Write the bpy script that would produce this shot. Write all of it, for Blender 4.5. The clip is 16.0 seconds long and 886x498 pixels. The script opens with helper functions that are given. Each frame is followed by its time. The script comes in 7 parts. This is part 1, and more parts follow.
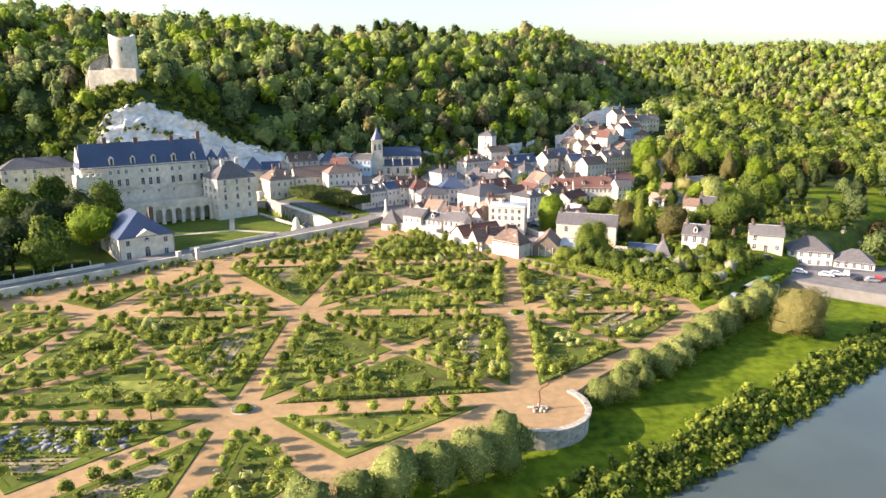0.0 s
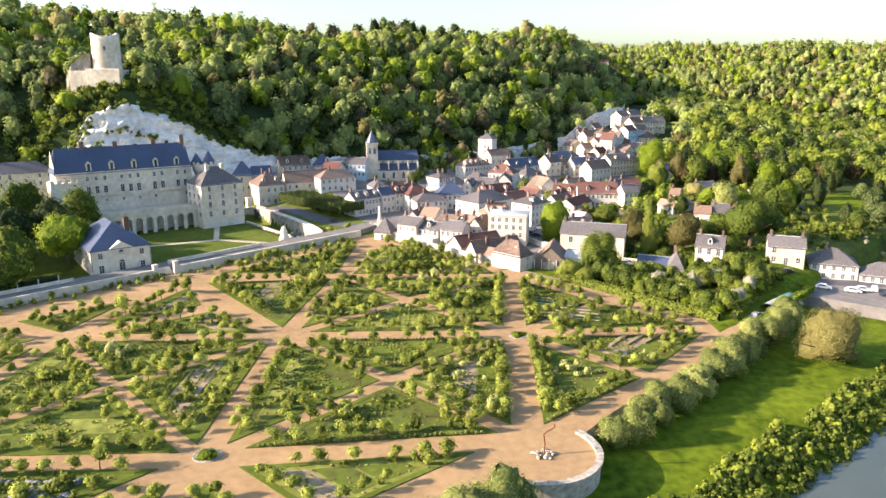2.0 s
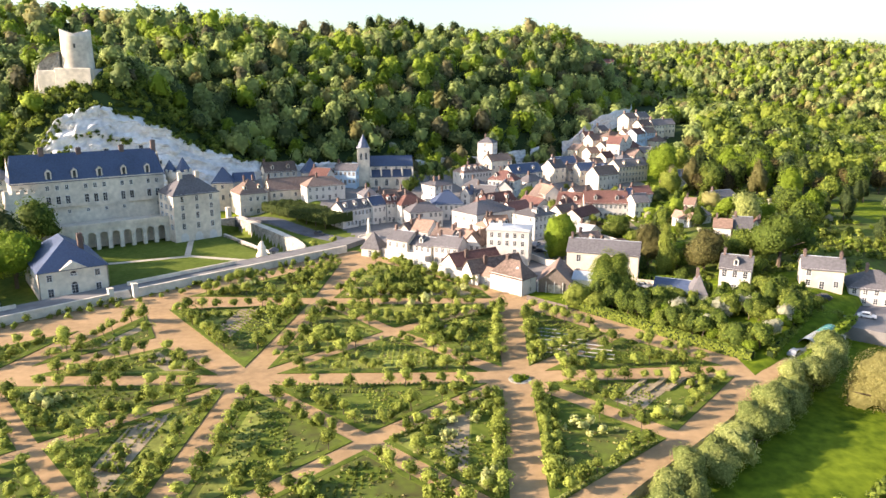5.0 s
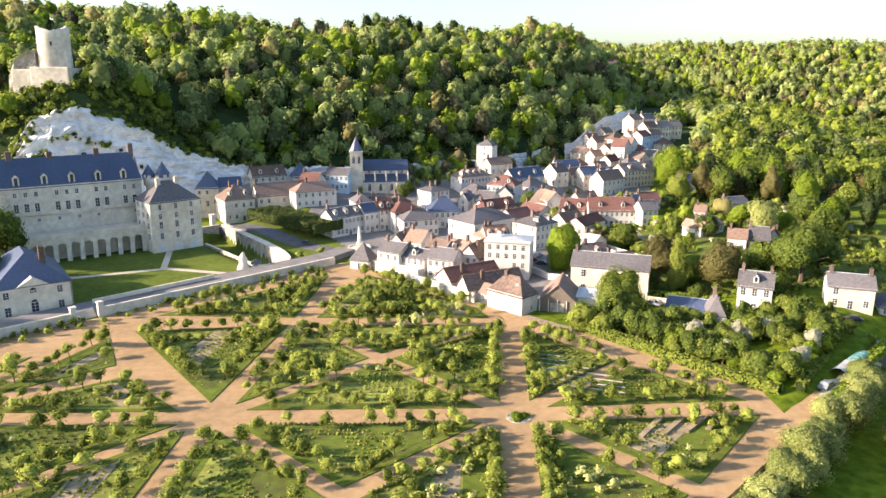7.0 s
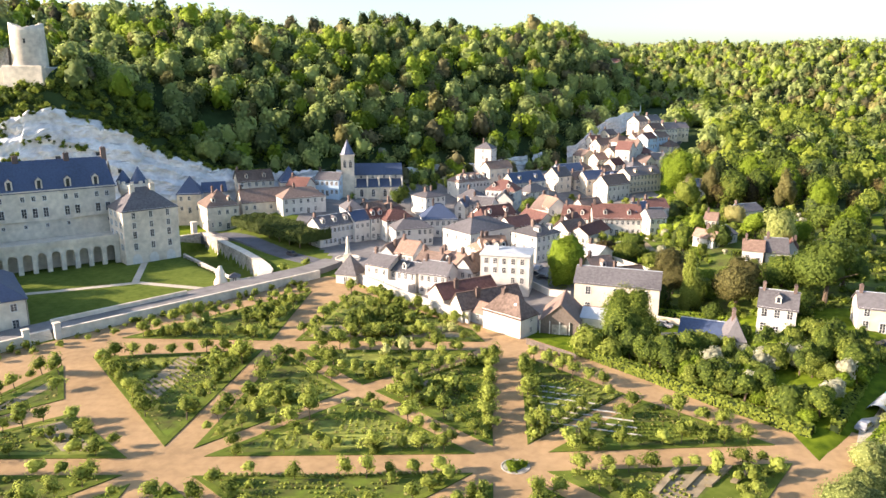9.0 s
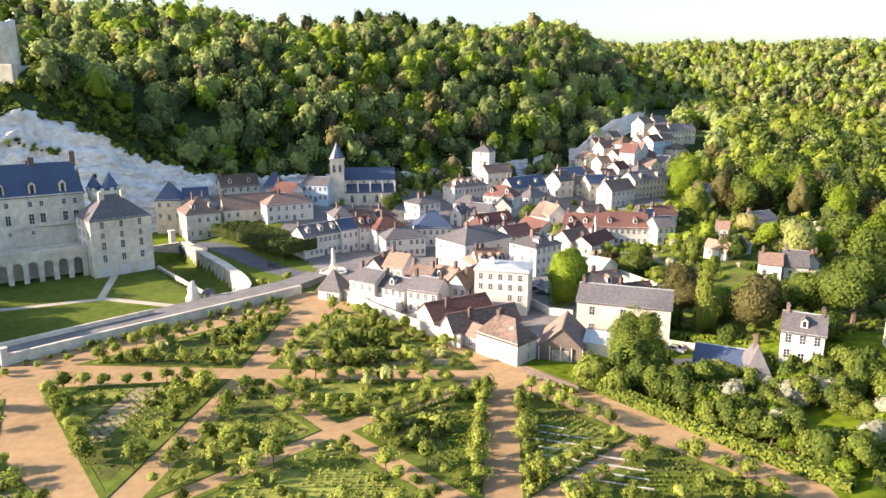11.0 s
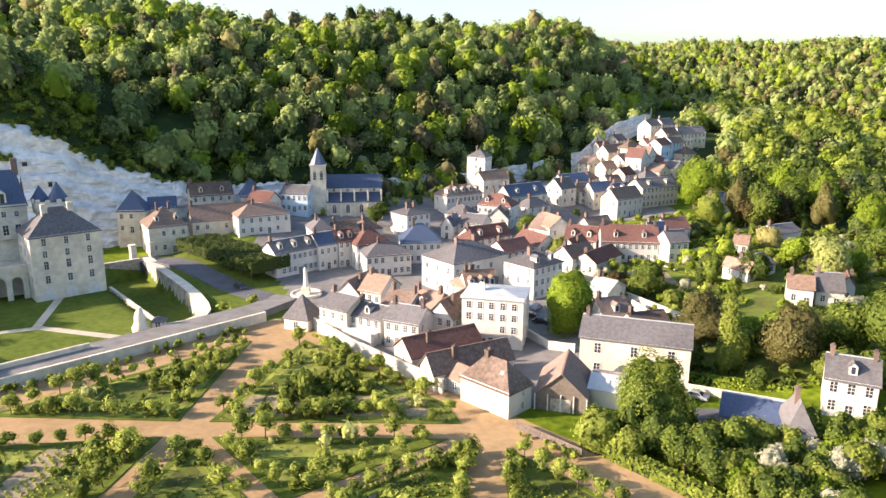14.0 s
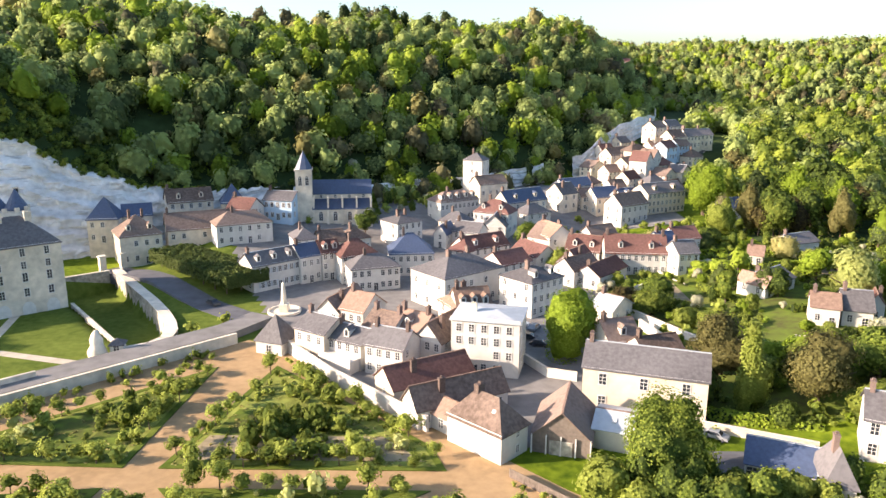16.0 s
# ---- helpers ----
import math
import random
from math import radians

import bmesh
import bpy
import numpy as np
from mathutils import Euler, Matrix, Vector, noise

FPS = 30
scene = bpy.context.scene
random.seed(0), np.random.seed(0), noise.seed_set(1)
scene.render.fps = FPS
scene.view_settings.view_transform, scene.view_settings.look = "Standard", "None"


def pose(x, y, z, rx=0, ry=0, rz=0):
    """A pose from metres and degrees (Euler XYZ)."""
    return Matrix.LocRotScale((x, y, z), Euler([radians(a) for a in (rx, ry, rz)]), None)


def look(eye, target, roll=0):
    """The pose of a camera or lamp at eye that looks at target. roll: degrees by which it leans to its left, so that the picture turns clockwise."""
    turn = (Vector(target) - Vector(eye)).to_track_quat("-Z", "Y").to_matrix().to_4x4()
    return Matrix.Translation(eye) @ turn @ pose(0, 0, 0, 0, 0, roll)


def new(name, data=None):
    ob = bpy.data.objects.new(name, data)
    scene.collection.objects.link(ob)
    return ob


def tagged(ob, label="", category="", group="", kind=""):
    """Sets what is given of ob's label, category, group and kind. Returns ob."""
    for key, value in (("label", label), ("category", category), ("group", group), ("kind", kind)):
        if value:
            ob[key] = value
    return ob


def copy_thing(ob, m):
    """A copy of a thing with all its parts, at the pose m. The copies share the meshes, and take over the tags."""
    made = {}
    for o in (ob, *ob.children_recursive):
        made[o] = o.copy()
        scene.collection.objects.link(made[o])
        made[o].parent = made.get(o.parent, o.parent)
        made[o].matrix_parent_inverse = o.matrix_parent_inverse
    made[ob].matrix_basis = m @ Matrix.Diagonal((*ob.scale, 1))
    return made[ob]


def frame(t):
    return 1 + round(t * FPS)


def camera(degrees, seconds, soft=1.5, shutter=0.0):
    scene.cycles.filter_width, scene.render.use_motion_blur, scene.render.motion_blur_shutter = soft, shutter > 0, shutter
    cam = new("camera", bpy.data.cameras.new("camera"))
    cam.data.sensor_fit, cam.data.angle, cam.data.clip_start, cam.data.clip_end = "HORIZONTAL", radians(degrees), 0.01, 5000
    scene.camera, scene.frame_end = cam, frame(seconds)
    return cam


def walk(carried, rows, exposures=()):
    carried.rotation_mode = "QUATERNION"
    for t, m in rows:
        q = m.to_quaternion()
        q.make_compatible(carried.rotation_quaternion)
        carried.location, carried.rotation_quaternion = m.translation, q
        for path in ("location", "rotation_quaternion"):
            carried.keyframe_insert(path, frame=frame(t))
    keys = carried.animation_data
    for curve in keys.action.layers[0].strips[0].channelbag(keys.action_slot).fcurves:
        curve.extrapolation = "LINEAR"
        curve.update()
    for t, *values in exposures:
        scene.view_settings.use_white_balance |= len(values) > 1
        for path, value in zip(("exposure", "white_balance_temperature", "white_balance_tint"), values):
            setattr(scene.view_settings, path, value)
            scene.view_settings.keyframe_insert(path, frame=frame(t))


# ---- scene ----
PATH = [
    (0, (0.000, -0.000, 61.115), (0.736, 97.096, 37.202), 0.116),
    (1, (0.870, 8.379, 60.970), (1.531, 105.489, 37.109), 0.088),
    (2, (1.735, 16.806, 60.858), (2.318, 113.925, 37.032), 0.079),
    (3, (2.622, 25.271, 60.768), (3.121, 122.395, 36.963), 0.084),
    (4, (3.551, 33.763, 60.691), (3.961, 130.889, 36.896), 0.100),
    (5, (4.538, 42.272, 60.617), (4.853, 139.400, 36.826), 0.123),
    (6, (5.594, 50.789, 60.540), (5.810, 147.917, 36.747), 0.150),
    (7, (6.726, 59.305, 60.450), (6.836, 156.433, 36.655), 0.179),
    (8, (7.935, 67.811, 60.341), (7.935, 164.939, 36.546), 0.206),
    (9, (9.217, 76.298, 60.207), (9.103, 173.426, 36.415), 0.230),
    (10, (10.563, 84.757, 60.042), (10.334, 181.888, 36.260), 0.250),
    (11, (11.961, 93.180, 59.842), (11.615, 190.315, 36.079), 0.265),
    (12, (13.391, 101.560, 59.602), (12.930, 198.701, 35.868), 0.274),
    (13, (14.831, 109.887, 59.320), (14.259, 207.038, 35.627), 0.277),
    (14, (16.252, 118.156, 58.992), (15.575, 215.319, 35.353), 0.274),
    (15, (17.621, 126.357, 58.616), (16.849, 223.537, 35.048), 0.266),
    (16, (18.900, 134.485, 58.191), (18.046, 231.686, 34.711), 0.254),
]
cam = camera(63.0, 16.0)
walk(cam, [(t, look(eye, target, roll)) for t, eye, target, roll in PATH], exposures=((0, 1.57), (16, 1.57)))

# ---- light: a low sun from the left, a hazy bright evening sky ----
SUN_AZ, SUN_EL = radians(189.0), radians(20.5)     # direction to the sun, counted from +x
world = bpy.data.worlds.new("sky")
scene.world = world
world.use_nodes = True
wn = world.node_tree.nodes
sky = wn.new("ShaderNodeTexSky")
sky.sky_type = "NISHITA"
sky.sun_disc = False
sky.sun_elevation = SUN_EL
sky.sun_rotation = radians(90) - SUN_AZ
sky.air_density, sky.dust_density, sky.ozone_density = 1.0, 1.9, 2.0
wn["Background"].inputs["Strength"].default_value = 0.122
world.node_tree.links.new(sky.outputs[0], wn["Background"].inputs["Color"])
sun_data = bpy.data.lights.new("sun", "SUN")
sun_data.energy, sun_data.angle, sun_data.color = 5.0, radians(0.6), (1.0, 0.80, 0.65)
sun = new("sun", sun_data)
to_sun = Vector((math.cos(SUN_AZ) * math.cos(SUN_EL), math.sin(SUN_AZ) * math.cos(SUN_EL), math.sin(SUN_EL)))
sun.matrix_world = look(to_sun * 300, (0, 0, 0))

# ---- materials ----
def mat(name, colour, rough=0.8, vary=0.25, scale=1.0, bump=0.0, bump_scale=20.0, metal=0.0, big=0.06, tint=None, obj=0.0, spec=0.08):
    """A procedural surface: base colour varied at two scales, towards tint where given, with fine relief."""
    m = bpy.data.materials.new(name)
    m.use_nodes = True
    nt = m.node_tree
    n, l = nt.nodes, nt.links
    b = n["Principled BSDF"]
    b.inputs["Roughness"].default_value = rough
    b.inputs["Metallic"].default_value = metal
    b.inputs["Specular IOR Level"].default_value = spec
    co = n.new("ShaderNodeNewGeometry").outputs["Position"]
    dark = tuple(c * (1 - vary) for c in colour)
    light = tint or tuple(min(1, c * (1 + vary)) for c in colour)
    n1 = n.new("ShaderNodeTexNoise")
    n1.inputs["Scale"].default_value, n1.inputs["Detail"].default_value = scale, 6
    n2 = n.new("ShaderNodeTexNoise")
    n2.inputs["Scale"].default_value, n2.inputs["Detail"].default_value = big, 4
    l.new(co, n1.inputs["Vector"]); l.new(co, n2.inputs["Vector"])
    add = n.new("ShaderNodeMath"); add.operation = "ADD"
    l.new(n1.outputs["Fac"], add.inputs[0]); l.new(n2.outputs["Fac"], add.inputs[1])
    ramp = n.new("ShaderNodeMapRange")
    ramp.inputs["From Min"].default_value, ramp.inputs["From Max"].default_value = 0.7, 1.3
    if obj:
        oi = n.new("ShaderNodeObjectInfo")
        ad = n.new("ShaderNodeMath"); ad.operation = "MULTIPLY_ADD"
        l.new(oi.outputs["Random"], ad.inputs[0]); ad.inputs[1].default_value = obj
        l.new(add.outputs[0], ad.inputs[2])
        ad2 = n.new("ShaderNodeMath"); ad2.operation = "SUBTRACT"
        l.new(ad.outputs[0], ad2.inputs[0]); ad2.inputs[1].default_value = obj / 2
        add = ad2
    l.new(add.outputs[0], ramp.inputs["Value"])
    mix = n.new("ShaderNodeMix"); mix.data_type = "RGBA"
    mix.inputs["A"].default_value, mix.inputs["B"].default_value = (*dark, 1), (*light, 1)
    l.new(ramp.outputs["Result"], mix.inputs["Factor"])
    l.new(mix.outputs["Result"], b.inputs["Base Color"])
    if bump:
        bn = n.new("ShaderNodeTexNoise")
        bn.inputs["Scale"].default_value, bn.inputs["Detail"].default_value = bump_scale, 5
        l.new(co, bn.inputs["Vector"])
        bp = n.new("ShaderNodeBump")
        bp.inputs["Strength"].default_value, bp.inputs["Distance"].default_value = bump, 0.1
        l.new(bn.outputs["Fac"], bp.inputs["Height"]); l.new(bp.outputs["Normal"], b.inputs["Normal"])
    return m


def foliage(name, dark, mid, light, rough=0.6, grain=1.0):
    """Leaves: one hue for each tree (attribute 'tint', lowered on inner bodies as painted shade), varied leaf by leaf,
    with some light let through.
    """
    m = bpy.data.materials.new(name)
    m.use_nodes = True
    n, l = m.node_tree.nodes, m.node_tree.links
    b = n["Principled BSDF"]
    b.inputs["Roughness"].default_value = rough
    b.inputs["Specular IOR Level"].default_value = 0.08
    at = n.new("ShaderNodeAttribute"); at.attribute_name = "tint"
    geo = n.new("ShaderNodeNewGeometry")
    ad = n.new("ShaderNodeMath"); ad.operation = "MULTIPLY_ADD"
    l.new(geo.outputs["Random Per Island"], ad.inputs[0]); ad.inputs[1].default_value = 0.3
    l.new(at.outputs["Fac"], ad.inputs[2])
    oi = n.new("ShaderNodeObjectInfo")
    ad2 = n.new("ShaderNodeMath"); ad2.operation = "MULTIPLY_ADD"
    l.new(oi.outputs["Random"], ad2.inputs[0]); ad2.inputs[1].default_value = 0.25
    l.new(ad.outputs[0], ad2.inputs[2])
    clump = n.new("ShaderNodeTexNoise")
    clump.inputs["Scale"].default_value, clump.inputs["Detail"].default_value = 0.9 / grain, 5
    l.new(geo.outputs["Position"], clump.inputs["Vector"])
    ad3 = n.new("ShaderNodeMath"); ad3.operation = "MULTIPLY_ADD"
    l.new(clump.outputs["Fac"], ad3.inputs[0]); ad3.inputs[1].default_value = 0.7
    l.new(ad2.outputs[0], ad3.inputs[2])
    ad2 = n.new("ShaderNodeMath"); ad2.operation = "SUBTRACT"
    l.new(ad3.outputs[0], ad2.inputs[0]); ad2.inputs[1].default_value = 0.35
    bp = n.new("ShaderNodeBump")
    bp.inputs["Strength"].default_value, bp.inputs["Distance"].default_value = 0.8, 0.7 * grain
    l.new(clump.outputs["Fac"], bp.inputs["Height"]); l.new(bp.outputs["Normal"], b.inputs["Normal"])
    r = n.new("ShaderNodeValToRGB")
    e = r.color_ramp.elements
    e[0].position, e[0].color = 0.1, (*dark, 1)
    e[1].position, e[1].color = 1.3, (*light, 1)
    k = e.new(0.6); k.color = (*mid, 1)
    l.new(ad2.outputs[0], r.inputs["Fac"])
    l.new(r.outputs["Color"], b.inputs["Base Color"])
    tr = n.new("ShaderNodeBsdfTranslucent")
    l.new(r.outputs["Color"], tr.inputs["Color"])
    mx = n.new("ShaderNodeMixShader"); mx.inputs[0].default_value = 0.45
    l.new(b.outputs[0], mx.inputs[1]); l.new(tr.outputs[0], mx.inputs[2])
    l.new(mx.outputs[0], n["Material Output"].inputs["Surface"])
    return m


M = {}
M["grass"] = mat("grass", (0.055, 0.11, 0.006), 0.95, 0.4, 0.5, 0.4, 6.0, big=0.05, tint=(0.17, 0.22, 0.014))
M["sand"] = mat("sand_path", (0.35, 0.235, 0.125), 0.95, 0.2, 0.6, 0.3, 8.0, big=0.08)
M["forest_floor"] = mat("forest_floor", (0.04, 0.06, 0.02), 1.0, 0.4, 0.2, big=0.02)
M["asphalt"] = mat("asphalt", (0.12, 0.12, 0.13), 0.9, 0.2, 0.4, 0.1, 20.0)
M["water"] = mat("river_water", (0.07, 0.085, 0.07), 0.08, 0.2, 0.02, 0.06, 0.7, spec=0.5)
M["stone"] = mat("pale_stone", (0.63, 0.56, 0.455), 0.9, 0.24, 0.6, 0.3, 3.0, big=0.12)
M["render"] = mat("white_render", (0.57, 0.54, 0.49), 0.9, 0.12, 0.7, 0.15, 4.0, big=0.15, obj=0.3)
M["slate"] = mat("blue_slate", (0.055, 0.075, 0.13), 0.5, 0.3, 2.0, 0.3, 5.0, spec=0.5)
M["greyslate"] = mat("grey_slate", (0.125, 0.117, 0.12), 0.6, 0.3, 1.5, 0.3, 5.0, obj=0.3)
M["tile"] = mat("brown_tile", (0.175, 0.128, 0.105), 0.85, 0.4, 1.5, 0.4, 5.0, obj=0.4)
M["redtile"] = mat("red_tile", (0.15, 0.08, 0.068), 0.85, 0.3, 1.5, 0.4, 5.0, obj=0.4)
M["leaf"] = foliage("leaves", (0.05, 0.075, 0.018), (0.15, 0.20, 0.035), (0.33, 0.38, 0.06), grain=.6)
M["bark"] = mat("bark", (0.12, 0.09, 0.065), 0.95, 0.3, 3.0, 0.5, 10.0)
M["street"] = mat("street_paving", (0.2, 0.188, 0.178), 0.9, 0.2, 0.4, 0.15, 10.0, big=0.1)
M["lawn"] = mat("mown_lawn", (0.085, 0.125, 0.016), 0.95, 0.25, 0.6, 0.3, 10.0, big=0.08, tint=(0.14, 0.17, 0.03))
M["soil"] = mat("garden_soil", (0.12, 0.115, 0.045), 1.0, 0.4, 0.5, 0.5, 4.0, big=0.12, tint=(0.125, 0.175, 0.025))
M["meadow"] = mat("meadow", (0.2, 0.22, 0.05), 1.0, 0.4, 0.5, 0.6, 5.0, big=0.12)
M["gravel"] = mat("pale_gravel", (0.50, 0.44, 0.35), 0.95, 0.18, 0.6, 0.3, 8.0)
M["pale_soil"] = mat("dry_pale_soil", (0.29, 0.235, 0.15), 1.0, 0.3, 0.6, 0.5, 4.0, big=0.2)
M["fleece"] = mat("crop_fleece", (0.42, 0.40, 0.35), 0.8, 0.3, 1.0, 0.2, 6.0)


def chalk():
    """White chalk in level beds, greyed by weather in bands and patches."""
    m = mat("chalk", (0.67, 0.65, 0.625), 0.95, 0.25, 0.4, 0.4, 0.9, big=0.07)
    n, l = m.node_tree.nodes, m.node_tree.links
    b = n["Principled BSDF"]
    src = b.inputs["Base Color"].links[0].from_socket
    geo = n.new("ShaderNodeNewGeometry")
    mp = n.new("ShaderNodeMapping")
    mp.inputs["Scale"].default_value = (0.12, 0.12, 0.2)
    l.new(geo.outputs["Position"], mp.inputs["Vector"])
    t = n.new("ShaderNodeTexNoise")
    t.inputs["Scale"].default_value, t.inputs["Detail"].default_value = 1.0, 5
    l.new(mp.outputs[0], t.inputs["Vector"])
    r = n.new("ShaderNodeMapRange")
    r.inputs["From Min"].default_value, r.inputs["From Max"].default_value = 0.48, 0.68
    r.inputs["To Max"].default_value = 0.24
    l.new(t.outputs["Fac"], r.inputs["Value"])
    mix = n.new("ShaderNodeMix"); mix.data_type = "RGBA"
    l.new(r.outputs["Result"], mix.inputs["Factor"])
    l.new(src, mix.inputs["A"]); mix.inputs["B"].default_value = (0.22, 0.215, 0.19, 1)
    # thin dark bedding joints
    mp2 = n.new("ShaderNodeMapping")
    mp2.inputs["Scale"].default_value = (0.16, 0.16, 1.3)
    l.new(geo.outputs["Position"], mp2.inputs["Vector"])
    t2 = n.new("ShaderNodeTexNoise")
    t2.inputs["Scale"].default_value, t2.inputs["Detail"].default_value = 1.0, 6
    l.new(mp2.outputs[0], t2.inputs["Vector"])
    r2 = n.new("ShaderNodeMapRange")
    r2.inputs["From Min"].default_value, r2.inputs["From Max"].default_value = 0.62, 0.7
    r2.inputs["To Max"].default_value = 0.5
    l.new(t2.outputs["Fac"], r2.inputs["Value"])
    mix2 = n.new("ShaderNodeMix"); mix2.data_type = "RGBA"
    l.new(r2.outputs["Result"], mix2.inputs["Factor"])
    l.new(mix.outputs["Result"], mix2.inputs["A"]); mix2.inputs["B"].default_value = (0.16, 0.155, 0.13, 1)
    l.new(mix2.outputs["Result"], b.inputs["Base Color"])
    return m


M["chalk"] = chalk()

# ---- building helpers ----
def mesh(name, verts, faces, material=None, smooth=False):
    me = bpy.data.meshes.new(name)
    me.from_pydata([tuple(v) for v in verts], [], [tuple(f) for f in faces])
    me.update()
    for m_ in material if isinstance(material, (list, tuple)) else [material] if material else []:
        me.materials.append(m_)
    if smooth:
        me.polygons.foreach_set("use_smooth", [True] * len(me.polygons))
    return me


def soften(me, normals):
    """Let light roll over a crown as over one rounded mass of leaves."""
    me.normals_split_custom_set_from_vertices(normals.astype(np.float32).tolist())


def crown_normals(p):
    """Blend of each leaf's own normal and the way out of the crown; p: four corners a leaf, round the crown's middle."""
    q = p.reshape(-1, 4, 3)
    f = np.cross(q[:, 2] - q[:, 0], q[:, 3] - q[:, 1])
    f /= np.linalg.norm(f, axis=1)[:, None] + 1e-9
    c = q.mean(1)
    c /= np.linalg.norm(c, axis=1)[:, None] + 1e-9
    f *= np.sign((f * c).sum(1))[:, None]
    n = .6 * c + .55 * f
    n /= np.linalg.norm(n, axis=1)[:, None] + 1e-9
    return np.repeat(n, 4, axis=0)


def fast_mesh(name, v, quads, material, tint=None, tris=False):
    """A big mesh from arrays of vertices and faces; tint: a value for each vertex."""
    me = bpy.data.meshes.new(name)
    k = quads.shape[1]
    me.vertices.add(len(v)); me.vertices.foreach_set("co", v.astype(np.float32).ravel())
    me.loops.add(quads.size); me.loops.foreach_set("vertex_index", quads.astype(np.int32).ravel())
    me.polygons.add(len(quads)); me.polygons.foreach_set("loop_start", np.arange(0, quads.size, k, dtype=np.int32))
    if tint is not None:
        a = me.attributes.new("tint", "FLOAT", "POINT")
        a.data.foreach_set("value", tint.astype(np.float32))
    me.update(calc_edges=True); me.validate()
    me.materials.append(material)
    return me


# ---- the lie of the land ----
FOOT_X = np.array([-900, -500, -300, -200, -150, -100, -60, -30, 30, 75, 105, 143, 170, 200, 240, 330, 450, 700, 1200, 2600])
FOOT_Y = np.array([-100, 150, 250, 318, 336, 362, 391, 410, 452, 490, 522, 578, 680, 760, 720, 620, 560, 480, 400, 300])

CLIFF_X = np.array([-260, -185, -172, -166, -158, -150, -142, -128, -118, -108, -90, -70, -50, -30, 20, 70, 85, 120, 150, 175])
CLIFF_Z = np.array([0, 8, 16, 30, 39, 44, 44, 39, 33, 26, 20, 14, 8, 6, 5, 7, 9, 10, 8, 0])


def land(x, y):
    """Height of the ground: flat by the river, a chalk hill behind the village."""
    x, y = np.asarray(x, float), np.asarray(y, float)
    s = y - np.interp(x, FOOT_X, FOOT_Y)
    w = np.interp(x, [-200, 60, 180, 320], [240, 240, 330, 420])
    u = np.clip(s / w, 0, 1)
    z = np.interp(x, [-250, -120, -20, 60, 200, 400], [92, 86, 74, 69, 84, 86]) * (1 - (1 - u) ** 1.8)
    z = np.maximum(z, np.interp(x, CLIFF_X, CLIFF_Z) * (x < 75) * np.clip((s - 2.5) / np.interp(x, [-110, -80, -50], [24, 12, 5]), 0, 1))
    z += 20 * np.exp(-((x + 162) / 44) ** 2 - ((y - 387) / 33) ** 2) * np.clip((s - 20) / 14, 0, 1)
    z += np.clip(s, 0, 60) / 60 * 4 * np.sin(x * 0.031 + 1.3) * np.sin(y * 0.023)
    z = np.where(s > 22, np.maximum(z, 54 - .02 * (x + 159) ** 2 - .03 * (y - 376) ** 2), z)
    z += 18 * np.exp(-((x - 105) / 55) ** 2 - ((y - 665) / 80) ** 2)
    # the village climbs a little towards the cliff
    k = np.clip((s + 85) / 70, 0, 1)
    z += 8 * k * k * (3 - 2 * k) * np.interp(x, [-75, -50, 200, 260], [0, 1, 1, 0])
    z = np.maximum(z, np.interp(y, [430, 470, 500, 530, 600], [4, 9, 15, 21, 28]) * np.interp(x, [70, 100, 230, 300], [0, 1, 1, 0.4]))
    # the dry moat beside the castle pavilion
    a, b = (x + 78) * 0.66 - (y - 309) * 0.75, (x + 78) * 0.75 + (y - 309) * 0.66
    moat = (a > -26) & (a < 40) & (b > 1.5) & (b < 1.5 + np.interp(a, [-26, 20, 30, 36, 40], [18, 15, 13, 11, 8]))
    z = np.where(moat, -5.0, z)
    # the river bank: v counts square to the garden terrace, q square to the water's edge
    v = (y - x) / math.sqrt(2)
    q = (y - 0.797 * x) / 1.279
    bank = np.interp(q, [40, 54, 58, 60.5, 66, 75], [-9, -8, -6.3, -5, -3.9, -3.3])
    k = np.clip((v - 73.5) / np.interp(x, [70, 95], [3, 14]), 0, 1)
    z = z * np.where(v < 77, 0, 1) + bank * (1 - k) * (v < 95)
    return z


